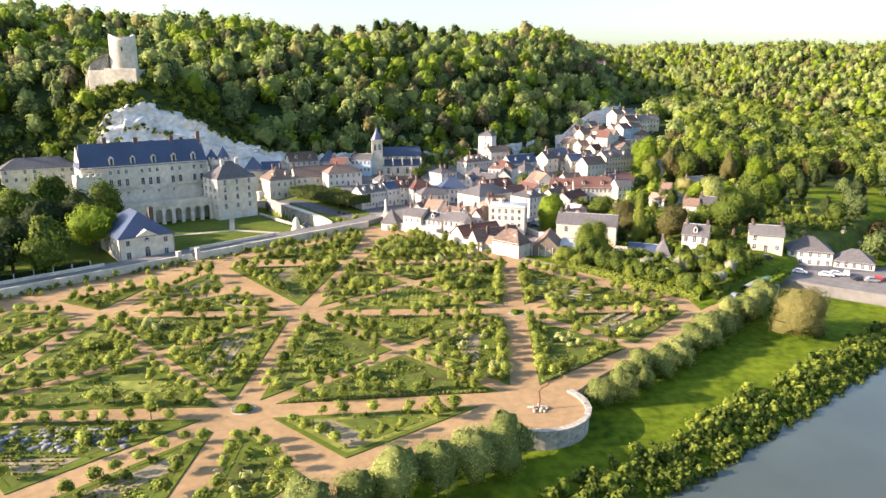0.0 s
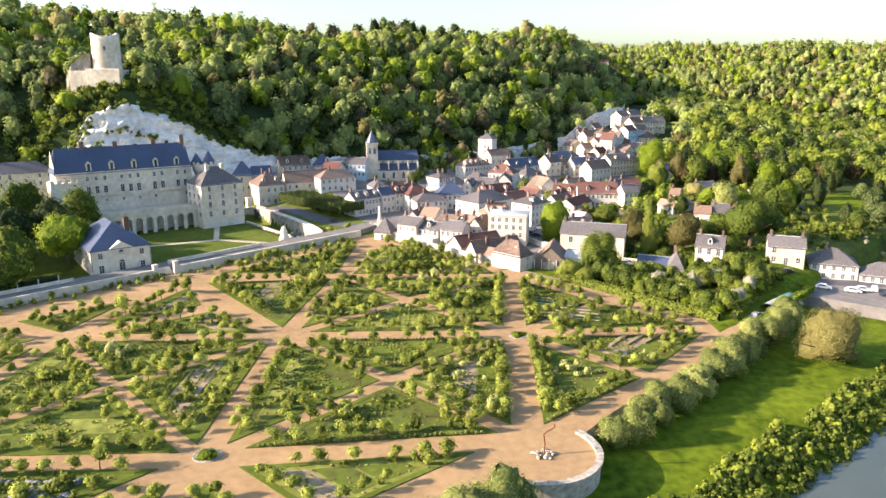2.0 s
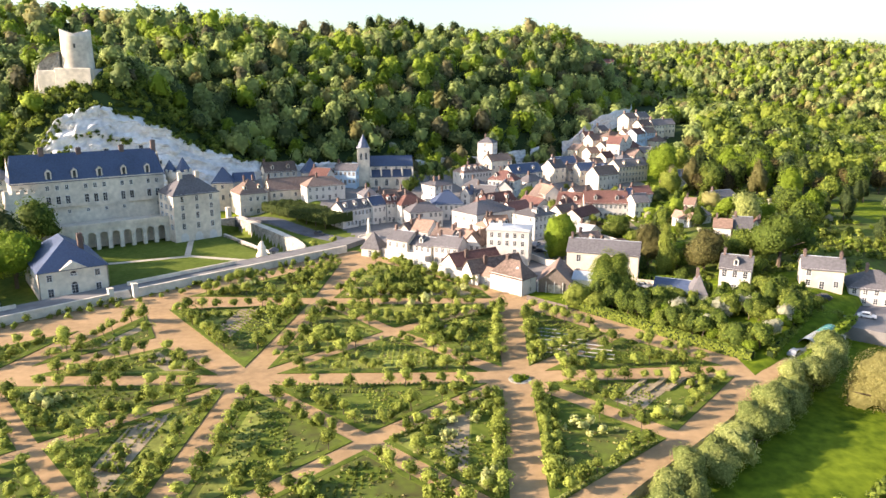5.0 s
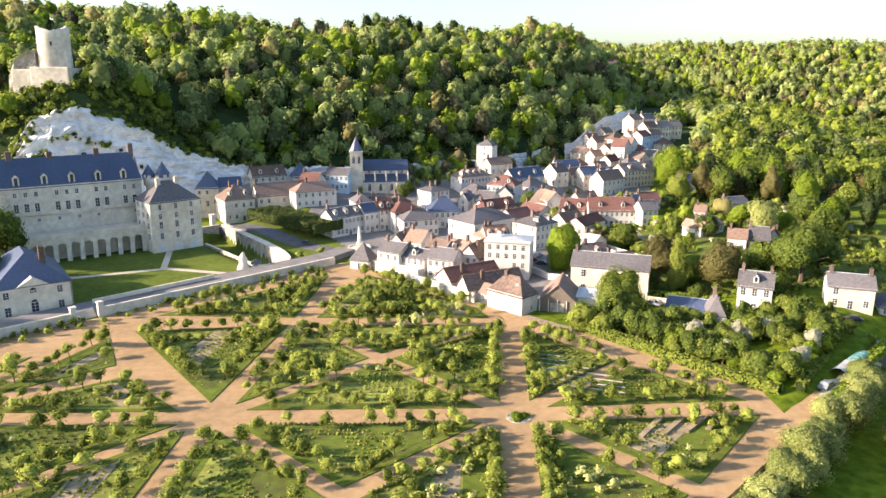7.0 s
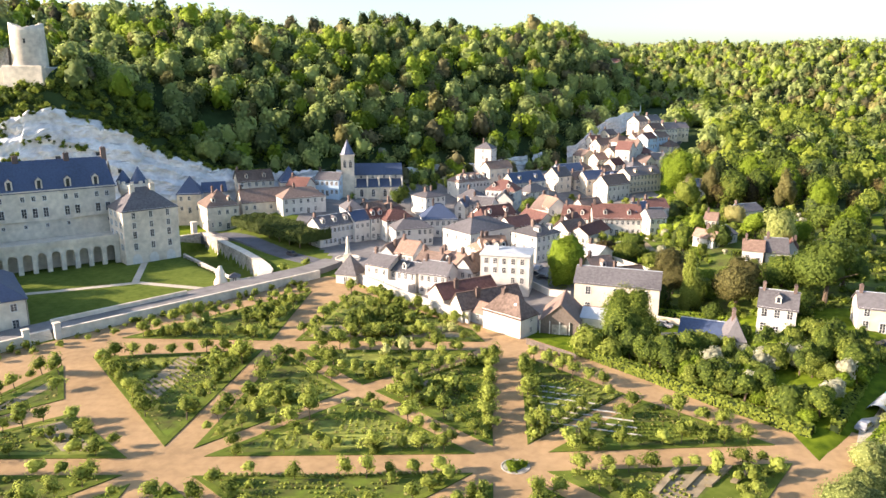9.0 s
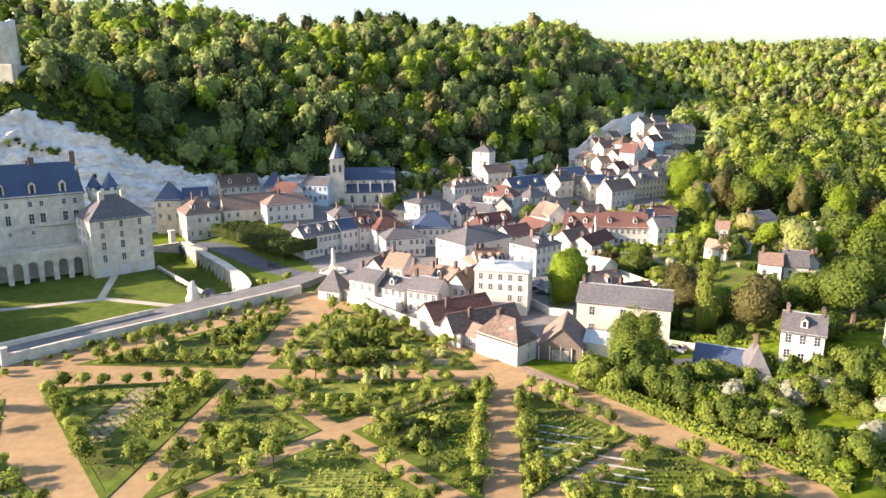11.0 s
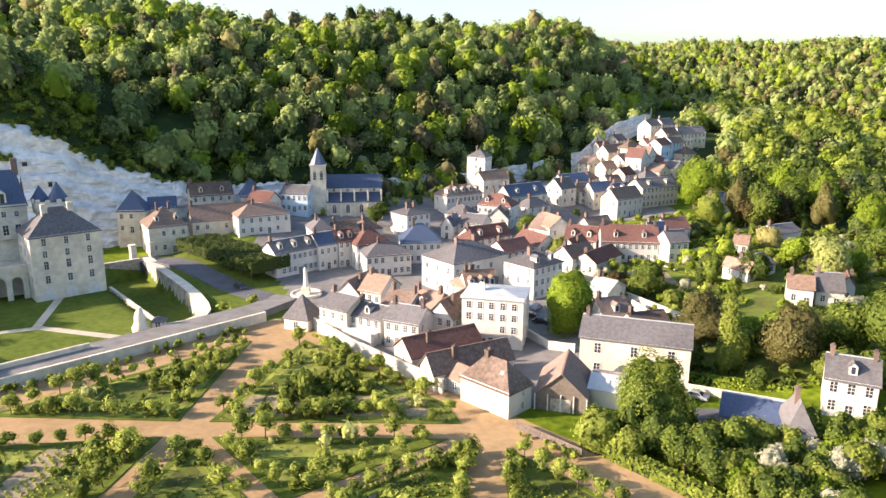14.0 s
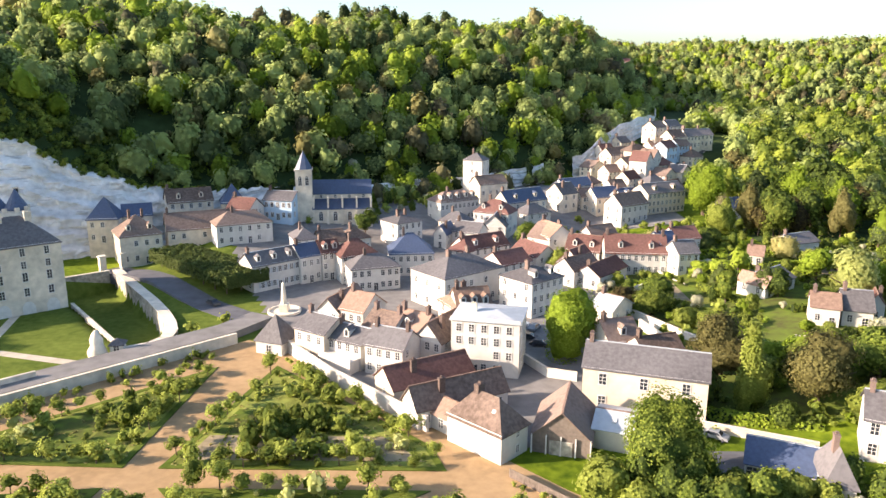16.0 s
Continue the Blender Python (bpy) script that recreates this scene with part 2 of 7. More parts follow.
def ground():
    xs = np.concatenate([np.arange(-2600, -420, 180), np.arange(-420, -130, 5.0), np.arange(-130, 0, 2.0), np.arange(0, 150, 3.0), np.arange(150, 420, 5.0), np.arange(420, 1000, 20), np.arange(1000, 2700, 180)])
    ys = np.concatenate([np.arange(-1500, 60, 120), np.arange(60, 240, 4.0), np.arange(240, 360, 2.0), np.arange(360, 560, 5.0), np.arange(560, 1300, 14), np.arange(1300, 3600, 220)])
    X, Y = np.meshgrid(xs, ys)
    v = np.stack([X, Y, land(X, Y)], -1).reshape(-1, 3)
    nx = len(xs)
    i = (np.arange(len(ys) - 1)[:, None] * nx + np.arange(nx - 1)).ravel()
    q = np.stack([i, i + 1, i + nx + 1, i + nx], 1)
    me = fast_mesh("ground", v, q, M["grass"])
    me.materials.append(M["forest_floor"])
    c = v[q].mean(1)
    # woodland floor; under the park its dark colour also paints the trees' shade
    hill = ((c[:, 1] - np.interp(c[:, 0], FOOT_X, FOOT_Y)) > 3) | (c[:, 0] > 122) & (c[:, 1] > 366)
    s = c[:, 1] - np.interp(c[:, 0], FOOT_X, FOOT_Y)
    x, y = c[:, 0], c[:, 1]
    street = (x + y > 264) & (y - x > 190 + np.clip(x - 40, 0, 60) * .2) & (x > -62) & (x < 62) & (y > 240) & (s < -6) & (y > 300 - (x + 24) * 2.2)
    street |= (x >= 50) & (x < 112) & (y > 335) & (y < 352) | (y > 400) & (s < -2) & (x > 40) & (x < 112) & (y < 470)
    lawn = (x < -24) & (x > -150) & (y > 200) & (y - x > 296) & (s < -30)
    plots = (x > 60) & (x < 175) & (y > 246) & (y < 372) & (x + y > 318)
    index = np.where(plots, 4, np.where(hill, 1, np.where(street, 2, np.where(lawn, 3, 0))))
    me.materials.append(M["street"]); me.materials.append(M["lawn"]); me.materials.append(M["soil"])
    me.polygons.foreach_set("material_index", index.astype(np.int32))
    me.polygons.foreach_set("use_smooth", np.ones(len(q), bool))
    return tagged(new("ground", me), "grassy river plain rising into a wooded chalk hill", "ground", kind="structure")


ground()
water = new("water", mesh("water", [(-1500, -1600, -6), (2600, -1600, -6), (2600, 900, -6), (-1500, 240, -6)], [(0, 1, 2, 3)], M["water"]))
tagged(water, "calm grey-green river with soft reflections", "river", kind="structure")

# ---- builders ----
M["glass"] = mat("window_glass", (0.035, 0.04, 0.05), 0.15, 0.3, 0.4, spec=0.6)
M["frame"] = mat("window_frame", (0.62, 0.6, 0.56), 0.7, 0.15, 1.0)
M["shutter"] = mat("painted_shutter", (0.42, 0.45, 0.47), 0.7, 0.2, 1.0, obj=0.5)
M["brick"] = mat("chimney_brick", (0.15, 0.11, 0.095), 0.9, 0.3, 3.0, 0.4, 8.0, obj=0.5)
M["wood"] = mat("weathered_wood", (0.16, 0.13, 0.11), 0.9, 0.3, 2.0, 0.3, 8.0)
M["rubble"] = mat("rubble_stone", (0.36, 0.33, 0.28), 0.95, 0.4, 1.2, 0.9, 2.0, big=0.3)
M["zinc"] = mat("zinc_sheet", (0.4, 0.42, 0.44), 0.5, 0.15, 0.8, spec=0.5)
M["cream"] = mat("cream_render", (0.60, 0.52, 0.41), 0.9, 0.14, 0.7, 0.15, 4.0, big=0.15)
M["pink"] = mat("pinkish_tile", (0.25, 0.168, 0.128), 0.9, 0.3, 1.5, 0.4, 5.0, obj=0.3)
M["teal"] = mat("teal_netting", (0.10, 0.30, 0.27), 0.8, 0.2, 0.8)
M["bluewall"] = mat("pale_blue_render", (0.45, 0.56, 0.66), 0.9, 0.12, 0.7)


def part(name, me, parent, label="", m=None):
    ob = new(name, me)
    ob.parent = parent
    if m is not None:
        ob.matrix_basis = m
    return tagged(ob, label)


def boxes(name, items, material, bevel=0.0):
    """One mesh out of boxes (x0, y0, z0, x1, y1, z1)."""
    bm = bmesh.new()
    for x0, y0, z0, x1, y1, z1 in items:
        r = bmesh.ops.create_cube(bm, size=1.0)
        for v in r["verts"]:
            v.co = Vector(((x0 + x1) / 2 + v.co.x * (x1 - x0), (y0 + y1) / 2 + v.co.y * (y1 - y0), (z0 + z1) / 2 + v.co.z * (z1 - z0)))
    if bevel:
        bmesh.ops.bevel(bm, geom=bm.edges[:], offset=bevel, segments=1, affect="EDGES")
    me = bpy.data.meshes.new(name)
    bm.to_mesh(me); bm.free()
    me.materials.append(material)
    return me


def prism(name, outline, z0, z1, material, top=None):
    """An upright prism over an outline given anticlockwise; top: another material for the upper face."""
    n = len(outline)
    v = [(x, y, z0) for x, y in outline] + [(x, y, z1) for x, y in outline]
    f = [(i, (i + 1) % n, n + (i + 1) % n, n + i) for i in range(n)] + [tuple(range(n, 2 * n)), tuple(range(n - 1, -1, -1))]
    me = mesh(name, v, f, [material] + ([top] if top else []))
    if top:
        me.polygons[n].material_index = 1
    return me


CACHE = {}


def lattice(name, xs, zs, solid, y0, y1, material):
    """A flat frame out of the cells of a grid for which solid(i, j) holds, as one joined mesh with depth."""
    v, f, ids = [], [], {}

    def vert(i, j, k):
        if (i, j, k) not in ids:
            ids[i, j, k] = len(v)
            v.append((xs[i], (y0, y1)[k], zs[j]))
        return ids[i, j, k]
    ok = {(i, j) for i in range(len(xs) - 1) for j in range(len(zs) - 1) if solid(i, j)}
    for i, j in ok:
        f.append((vert(i, j, 0), vert(i + 1, j, 0), vert(i + 1, j + 1, 0), vert(i, j + 1, 0)))
        for di, dj, a, c in ((-1, 0, (i, j + 1), (i, j)), (1, 0, (i + 1, j), (i + 1, j + 1)), (0, -1, (i, j), (i + 1, j)), (0, 1, (i + 1, j + 1), (i, j + 1))):
            if (i + di, j + dj) not in ok:
                f.append((vert(*c, 0), vert(*a, 0), vert(*a, 1), vert(*c, 1)))
    return mesh(name, v, f, material)


def window(parent, w, h, kind, m, name="window", label=""):
    """A window: a surround with sill and glazing bars standing 8 cm out of the wall, with its sunk dark pane and its shutters."""
    key = (round(w, 2), round(h, 2), kind)
    if key not in CACHE:
        s = 0.15
        xs = [-w/2 - s, -w/2, -.04, .04, w/2, w/2 + s]
        zs = [-s, 0, h * .33, h * .33 + .06, h * .66, h * .66 + .06, h, h + s]
        fr = lattice("window", xs, zs, lambda i, j: i in (0, 2, 4) or j in (0, 2, 4, 6), -0.09, 0.04, M["frame"])
        n = 8 if kind == "arch" else 1
        out = [(-w/2, -.02, 0), (w/2, -.02, 0)] + ([(math.cos(math.pi * k / n) * w/2, -.02, h + math.sin(math.pi * k / n) * w/2) for k in range(n + 1)] if n > 1 else [(w/2, -.02, h), (-w/2, -.02, h)])
        pn = mesh("pane", out, [tuple(range(len(out)))], M["glass"])
        sh = boxes("shutter", [(-w * .25, -.08, 0, w * .25, .02, h)], M["shutter"])
        CACHE[key] = fr, pn, sh
    fr, pn, sh = CACHE[key]
    ob = part(name, fr, parent, label, m)
    part("pane", pn, ob)
    if kind == "shutters":
        for sx in (-1, 1):
            part("shutter", sh, ob, "", pose(sx * (w / 2 + .15 + w * .27), 0, 0))
    return ob


def chimney_mesh(w, d, h, material="brick"):
    key = ("chimney", w, d, h, material)
    if key not in CACHE:
        CACHE[key] = boxes("chimney", [(-w/2, -d/2, -1.2, w/2, d/2, h), (-w/2-.08, -d/2-.08, h-.25, w/2+.08, d/2+.08, h-.05),
                                       (-w*.3, -.13, h-.06, -w*.3+.26, .13, h+.35), (w*.3-.26, -.13, h-.06, w*.3, .13, h+.35)], M[material])
    return CACHE[key]


def dormer_mesh(w, h, wall, roof):
    key = ("dormer", w, h, wall, roof)
    if key not in CACHE:
        d = 2.2
        v = [(-w/2, 0, 0), (w/2, 0, 0), (w/2, 0, h), (0, 0, h + w*.5), (-w/2, 0, h), (-w/2, d, 0), (w/2, d, 0), (w/2, d, h), (0, d, h + w*.5), (-w/2, d, h)]
        e = w/2 + .15
        v += [(-e, -.15, h-.13), (0, -.15, h+w*.5+.06), (e, -.15, h-.13), (e, d, h-.13), (0, d, h+w*.5+.06), (-e, d, h-.13)]
        f = [(0, 1, 2, 3, 4), (1, 6, 7, 2), (5, 0, 4, 9), (10, 11, 14, 15), (11, 12, 13, 14)]
        g = 0.26 * w
        v += [(-g, -.03, .2), (g, -.03, .2), (g, -.03, h-.05), (-g, -.03, h-.05)]
        f += [(16, 17, 18, 19)]
        me = mesh("dormer", v, f, [M[wall], M[roof], M["glass"]])
        for i, k in enumerate((0, 0, 0, 1, 1, 2)):
            me.polygons[i].material_index = k
        CACHE[key] = me
    return CACHE[key]


def roof_mesh(w, d, h, rh, kind, material, over=0.35, hip=None):
    """A roof over a w x d house with its front at y = 0, eaves at h; a slab with thickness."""
    o, t = over, 0.16
    x0, x1, y0, y1 = -w/2 - o, w/2 + o, -o, d + o
    drop = rh * o / (d / 2 if kind != "gable_y" else w / 2)
    z = h - drop
    if kind == "gable":
        rv = [(x0, d/2, h + rh), (x1, d/2, h + rh)]
        f = [(0, 1, 5, 4), (2, 3, 4, 5)]
        ends = [(1, 2, 5), (3, 0, 4)]
    elif kind == "gable_y":
        rv = [(0, y0, h + rh), (0, y1, h + rh)]
        f = [(1, 2, 5, 4), (3, 0, 4, 5)]
        ends = [(0, 1, 4), (2, 3, 5)]
    elif kind == "hip" or kind == "hip_y":
        if w >= d:
            k = min(w/2 - .01, d/2) if hip is None else hip
            rv = [(-w/2 + k, d/2, h + rh), (w/2 - k, d/2, h + rh)]
            f = [(0, 1, 5, 4), (2, 3, 4, 5), (1, 2, 5), (3, 0, 4)]
        else:
            k = w/2 if hip is None else hip
            rv = [(0, k, h + rh), (0, d - k, h + rh)]
            f = [(1, 2, 5, 4), (3, 0, 4, 5), (0, 1, 4), (2, 3, 5)]
        ends = []
    else:
        raise ValueError(kind)
    v = [(x0, y0, z), (x1, y0, z), (x1, y1, z), (x0, y1, z)] + rv
    n = len(v)
    low = [(x, y, zz - t) for x, y, zz in v]
    faces = list(f) + [tuple(n + i for i in reversed(q)) for q in f]
    # the rim of the slab
    edges = {}
    for q in f:
        for a, b in zip(q, q[1:] + q[:1]):
            edges[(a, b)] = edges.get((a, b), 0) + 1
    for (a, b) in list(edges):
        if (b, a) not in edges:
            faces.append((a, n + a, n + b, b))
    me = mesh("roof", v + low, faces, M[material])
    return me, ends


def wall_mesh(w, d, h, rh, kind, material, skirt=2.5):
    v = [(-w/2, 0, -skirt), (w/2, 0, -skirt), (w/2, d, -skirt), (-w/2, d, -skirt), (-w/2, 0, h), (w/2, 0, h), (w/2, d, h), (-w/2, d, h)]
    f = [(0, 1, 5, 4), (1, 2, 6, 5), (2, 3, 7, 6), (3, 0, 4, 7)]
    if kind == "gable":
        v += [(-w/2, d/2, h + rh - .05), (w/2, d/2, h + rh - .05)]
        f[1], f[3] = (1, 2, 6, 9, 5), (3, 0, 4, 8, 7)
    if kind == "gable_y":
        v += [(0, 0, h + rh - .05), (0, d, h + rh - .05)]
        f[0], f[2] = (0, 1, 5, 8, 4), (2, 3, 7, 9, 6)
    if kind == "flat":
        f.append((4, 5, 6, 7))
    # a plinth and a cornice strip
    me = mesh("wall", v, f, M[material])
    return me


def house(x, y, rz, w, d, h, roof="gable", rh=3.0, wall="render", top="tile", z=None, rows=2, cols=None, win=(0.95, 1.5), style="plain",
          side=True, chim=1, dorm=0, label="", name="house", category="house", door=True, cornice=True, group="houses of the village", rowz=None, skirt=2.5):
    """A house: x, y the middle of its front foot, rz the turn of its front; walls, roof, windows, chimneys and dormers are its parts."""
    z = float(land(x, y)) if z is None else z
    base = new(name)
    base.matrix_world = pose(x, y, z, 0, 0, rz)
    words = {"render": "white rendered", "stone": "pale stone", "cream": "cream rendered", "bluewall": "pale blue", "wood": "weathered timber"}
    roofs = {"tile": "brown tiled", "redtile": "red tiled", "slate": "blue slate", "greyslate": "grey slate", "pink": "orange-brown tiled", "zinc": "zinc"}
    tagged(base, label or f"{words.get(wall, 'pale')} village {name.replace('_', ' ')} with a {roofs.get(top, 'tiled')} {'hipped ' if 'hip' in roof else ''}roof", category, group)
    part("wall", wall_mesh(w, d, h, rh, roof, wall, skirt), base)
    me, _ = roof_mesh(w, d, h, rh, roof, top) if roof != "flat" else (boxes("roof", [(-w/2-.2, -.2, h, w/2+.2, d+.2, h+.3)], M[top]), 0)
    part("roof", me, base)
    if roof in ("gable", "gable_y"):
        cap = "zinc" if top in ("slate", "greyslate") else "pink"
        b_ = (-w/2 - .3, d/2 - .16, h + rh - .06, w/2 + .3, d/2 + .16, h + rh + .07) if roof == "gable" else (-.16, -.3, h + rh - .06, .16, d + .3, h + rh + .07)
        part("ridge_cap", boxes("ridge_cap", [b_], M[cap]), base)
    if cornice and h > 5:
        part("cornice", boxes("cornice", [(-w/2-.12, -.14, h-.38, w/2+.12, -.003, h-.06)], M["frame"]), base)
    r = random.Random(int(x * 7 + y * 13))
    cols = max(1, int(w / 2.7)) if cols is None else cols
    zs = rowz or [(h / rows) * k + (h / rows) * 0.28 for k in range(rows)]
    for k, zz in enumerate(zs):
        hh = min(win[1], h / max(rows, 1) * 0.58)
        for c in range(cols):
            px = -w/2 + w * (c + 0.5) / cols
            if k == 0 and door and c == cols // 2:
                window(base, 1.1, 2.1, "plain", pose(px, 0, 0.05), "door", "panelled entrance door")
                continue
            if r.random() < 0.06:
                continue
            window(base, win[0], hh, style, pose(px, 0, zz))
        if side:
            sc = max(1, int(d / 3.6))
            for c in range(sc):
                py = d * (c + 0.5) / sc
                if r.random() < 0.75:
                    window(base, win[0], hh, style, pose(w/2, py, zz, 0, 0, 90))
                if r.random() < 0.75:
                    window(base, win[0], hh, style, pose(-w/2, py, zz, 0, 0, -90))
    for c in range(chim):
        cx = (-w/2 + 0.7) if c == 0 else (w/2 - 0.7) if c == 1 else 0
        if "hip" in roof:
            cx *= 0.35
        if roof == "gable_y":
            part("chimney", chimney_mesh(0.7, 1.1, rh * 0.45 + 1.3), base, "", pose(w * .22, d * (0.3 + 0.4 * c), h + rh * 0.45))
        else:
            part("chimney", chimney_mesh(0.7, 1.1, 1.5), base, "", pose(cx, d * 0.5, h + rh))
    for c in range(dorm):
        px = -w/2 + w * (c + 0.5) / dorm
        part("dormer", dormer_mesh(1.3, 1.5, wall if wall in M else "render", top), base, "", pose(px, d * 0.5 * 0.24, h + rh * 0.24))
    return base


# ---- plants ----
def crown_lumps(seed, lumps):
    """The rounded masses that make up a crown of radius one: their middles and radii."""
    g = np.random.default_rng(seed)
    c = g.normal(size=(lumps, 3))
    c /= np.linalg.norm(c, axis=1)[:, None]
    c[:, 2] = np.where(c[:, 2] < -0.72, -c[:, 2], c[:, 2])
    c *= g.uniform(0.38, 0.72, (lumps, 1))
    return g, c, g.uniform(0.30, 0.52, lumps)


def leaf_cloud(n, radii, leaf, seed, lumps=9, flat=0.0, loose=0.55):
    """Leaves as small squares gathered in lumps on an uneven crown, facing outwards more or less. Vertices (n*4, 3) round the crown's middle."""
    g, c, rad = crown_lumps(seed, lumps)
    pick = g.integers(0, lumps, n)
    d = g.normal(size=(n, 3))
    d /= np.linalg.norm(d, axis=1)[:, None]
    p = c[pick] + d * (rad[pick] * (g.uniform(0.8, 1.1, n) + .22 * g.random(n) ** 3))[:, None]
    out = 0.8 * d + 1.0 * p + g.normal(scale=loose * .7, size=(n, 3)) + np.array([0, 0, flat * .5])
    out /= np.linalg.norm(out, axis=1)[:, None]
    a = np.cross(out, g.normal(size=(n, 3)))
    a /= np.linalg.norm(a, axis=1)[:, None] + 1e-9
    b = np.cross(out, a)
    s = leaf * g.uniform(0.55, 1.15, n)[:, None]
    p = p * np.array(radii)
    q = np.stack([p - a * s - b * s * .6, p + a * s * .7 - b * s, p + a * s + b * s * .8, p - a * s * .8 + b * s], 1)
    return q.reshape(-1, 3)


def crown_body(seed, lumps, nu, nv, low=2.35):
    """The dense inner foliage: one uneven surface over all the lumps of a crown, open underneath. Vertices and quads."""
    _g, c, rad = crown_lumps(seed, lumps)
    th = np.linspace(.08, low, nv)[:, None] + np.zeros((1, nu))
    ph = np.linspace(0, 2 * math.pi, nu, endpoint=False)[None] + np.arange(nv)[:, None] * math.pi / nu
    d = np.stack([np.sin(th) * np.cos(ph), np.sin(th) * np.sin(ph), np.cos(th)], -1).reshape(-1, 3)
    b = d @ c.T
    disc = b * b - (c * c).sum(1) + (rad * .97) ** 2
    t = np.where(disc > 0, b + np.sqrt(np.maximum(disc, 0)), 0.0).max(1)
    v = d * (np.maximum(t, .42) * (.8 if nu < 14 else .9) * _g.uniform(.82, 1.12, len(d)))[:, None]
    i = (np.arange(nv - 1)[:, None] * nu + np.arange(nu)).ravel()
    j = (np.arange(nv - 1)[:, None] * nu + (np.arange(nu) + 1) % nu).ravel()
    return v, np.stack([i, i + nu, j + nu, j], 1)


def body_normals(v, q):
    f = np.cross(v[q[:, 2]] - v[q[:, 0]], v[q[:, 3]] - v[q[:, 1]])
    n = np.zeros_like(v)
    for k in range(4):
        np.add.at(n, q[:, k], f)
    n /= np.linalg.norm(n, axis=1)[:, None] + 1e-9
    return n * np.sign((n * v).sum(1))[:, None]


def crown(n, radii, leaf, seed, lumps, nu, nv, flat=0.0, loose=.55):
    """Leaves over a dense body: vertices, quads and shading normals round the crown's middle."""
    p = leaf_cloud(n, radii, leaf, seed, lumps, flat, loose)
    v, q = crown_body(seed, lumps, nu, nv)
    v = v * np.array(radii)
    return np.concatenate([p, v]), np.concatenate([np.arange(len(p)).reshape(-1, 4), q + len(p)]), np.concatenate([crown_normals(p), body_normals(v, q)])


def core(radii, k=0.66):
    """A small dark lump inside a crown that keeps it from being seen through."""
    t = (1 + 5 ** 0.5) / 2
    v = np.array([(-1, t, 0), (1, t, 0), (-1, -t, 0), (1, -t, 0), (0, -1, t), (0, 1, t), (0, -1, -t), (0, 1, -t), (t, 0, -1), (t, 0, 1), (-t, 0, -1), (-t, 0, 1)], float)
    v /= np.linalg.norm(v[0])
    f = np.array([(0, 11, 5), (0, 5, 1), (0, 1, 7), (0, 7, 10), (0, 10, 11), (1, 5, 9), (5, 11, 4), (11, 10, 2), (10, 7, 6), (7, 1, 8),
                  (3, 9, 4), (3, 4, 2), (3, 2, 6), (3, 6, 8), (3, 8, 9), (4, 9, 5), (2, 4, 11), (6, 2, 10), (8, 6, 7), (9, 8, 1)])
    return v * np.array(radii) * k, f


def scatter(name, spots, protos, material, label, category, kind="stuff"):
    """Many plants in one mesh. spots: rows of x, y, z (middle of the crown), size, height factor, turn, tint; protos: crowns of radius about 1."""
    V, T, N, Q, at = [], [], [], [], 0
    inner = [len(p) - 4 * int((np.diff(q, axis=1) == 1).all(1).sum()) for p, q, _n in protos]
    for k, (x, y, z, s, hf, a, t) in enumerate(spots):
        p, q, m_ = protos[k % len(protos)]
        ca, sa = math.cos(a), math.sin(a)
        V.append(np.stack([x + s * (p[:, 0] * ca - p[:, 1] * sa), y + s * (p[:, 0] * sa + p[:, 1] * ca), z + s * hf * p[:, 2]], 1))
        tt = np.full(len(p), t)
        # lower tint on the body: shade inside the crown put into its colour
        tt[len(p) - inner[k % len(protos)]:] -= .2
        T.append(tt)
        N.append(np.stack([m_[:, 0] * ca - m_[:, 1] * sa, m_[:, 0] * sa + m_[:, 1] * ca, m_[:, 2]], 1))
        Q.append(q + at)
        at += len(p)
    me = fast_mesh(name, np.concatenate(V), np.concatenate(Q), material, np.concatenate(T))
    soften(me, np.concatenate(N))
    return tagged(new(name, me), label, category, kind=kind)


def limb(bm, a, b, r0, r1, n=6):
    a, b = Vector(a), Vector(b)
    d = (b - a).normalized()
    u = d.orthogonal().normalized()
    w = d.cross(u)
    ring = [[bm.verts.new(p + (u * math.cos(2 * math.pi * k / n) + w * math.sin(2 * math.pi * k / n)) * r) for k in range(n)] for p, r in ((a, r0), (b, r1))]
    for k in range(n):
        bm.faces.new((ring[0][k], ring[0][(k + 1) % n], ring[1][(k + 1) % n], ring[1][k]))


def trunk_mesh(height, r, spread, seed, limbs=5):
    g = random.Random(seed)
    bm = bmesh.new()
    top = Vector((g.uniform(-.1, .1) * height, g.uniform(-.1, .1) * height, height * .55))
    limb(bm, (0, 0, -.3), top, r, r * .7)
    for k in range(limbs):
        a = 2 * math.pi * (k + g.random() * .6) / limbs
        mid = top + Vector((math.cos(a) * spread * .45, math.sin(a) * spread * .45, height * g.uniform(.15, .3)))
        limb(bm, top, mid, r * .55, r * .3)
        limb(bm, mid, mid + Vector((math.cos(a) * spread * .3, math.sin(a) * spread * .3, height * .15)), r * .3, r * .1)
    me = bpy.data.meshes.new("trunk")
    bm.to_mesh(me); bm.free()
    me.materials.append(M["bark"])
    return me


def crown_mesh(n, radii, mid, leaf, seed, material, tint, lumps=9, nu=14, nv=8):
    v, q, nrm = crown(n, radii, leaf, seed, lumps, nu, nv)
    # body vertices get a darker tint, painted shade behind the leaves
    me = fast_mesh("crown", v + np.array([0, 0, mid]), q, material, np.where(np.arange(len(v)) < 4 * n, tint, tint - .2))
    soften(me, nrm)
    return me


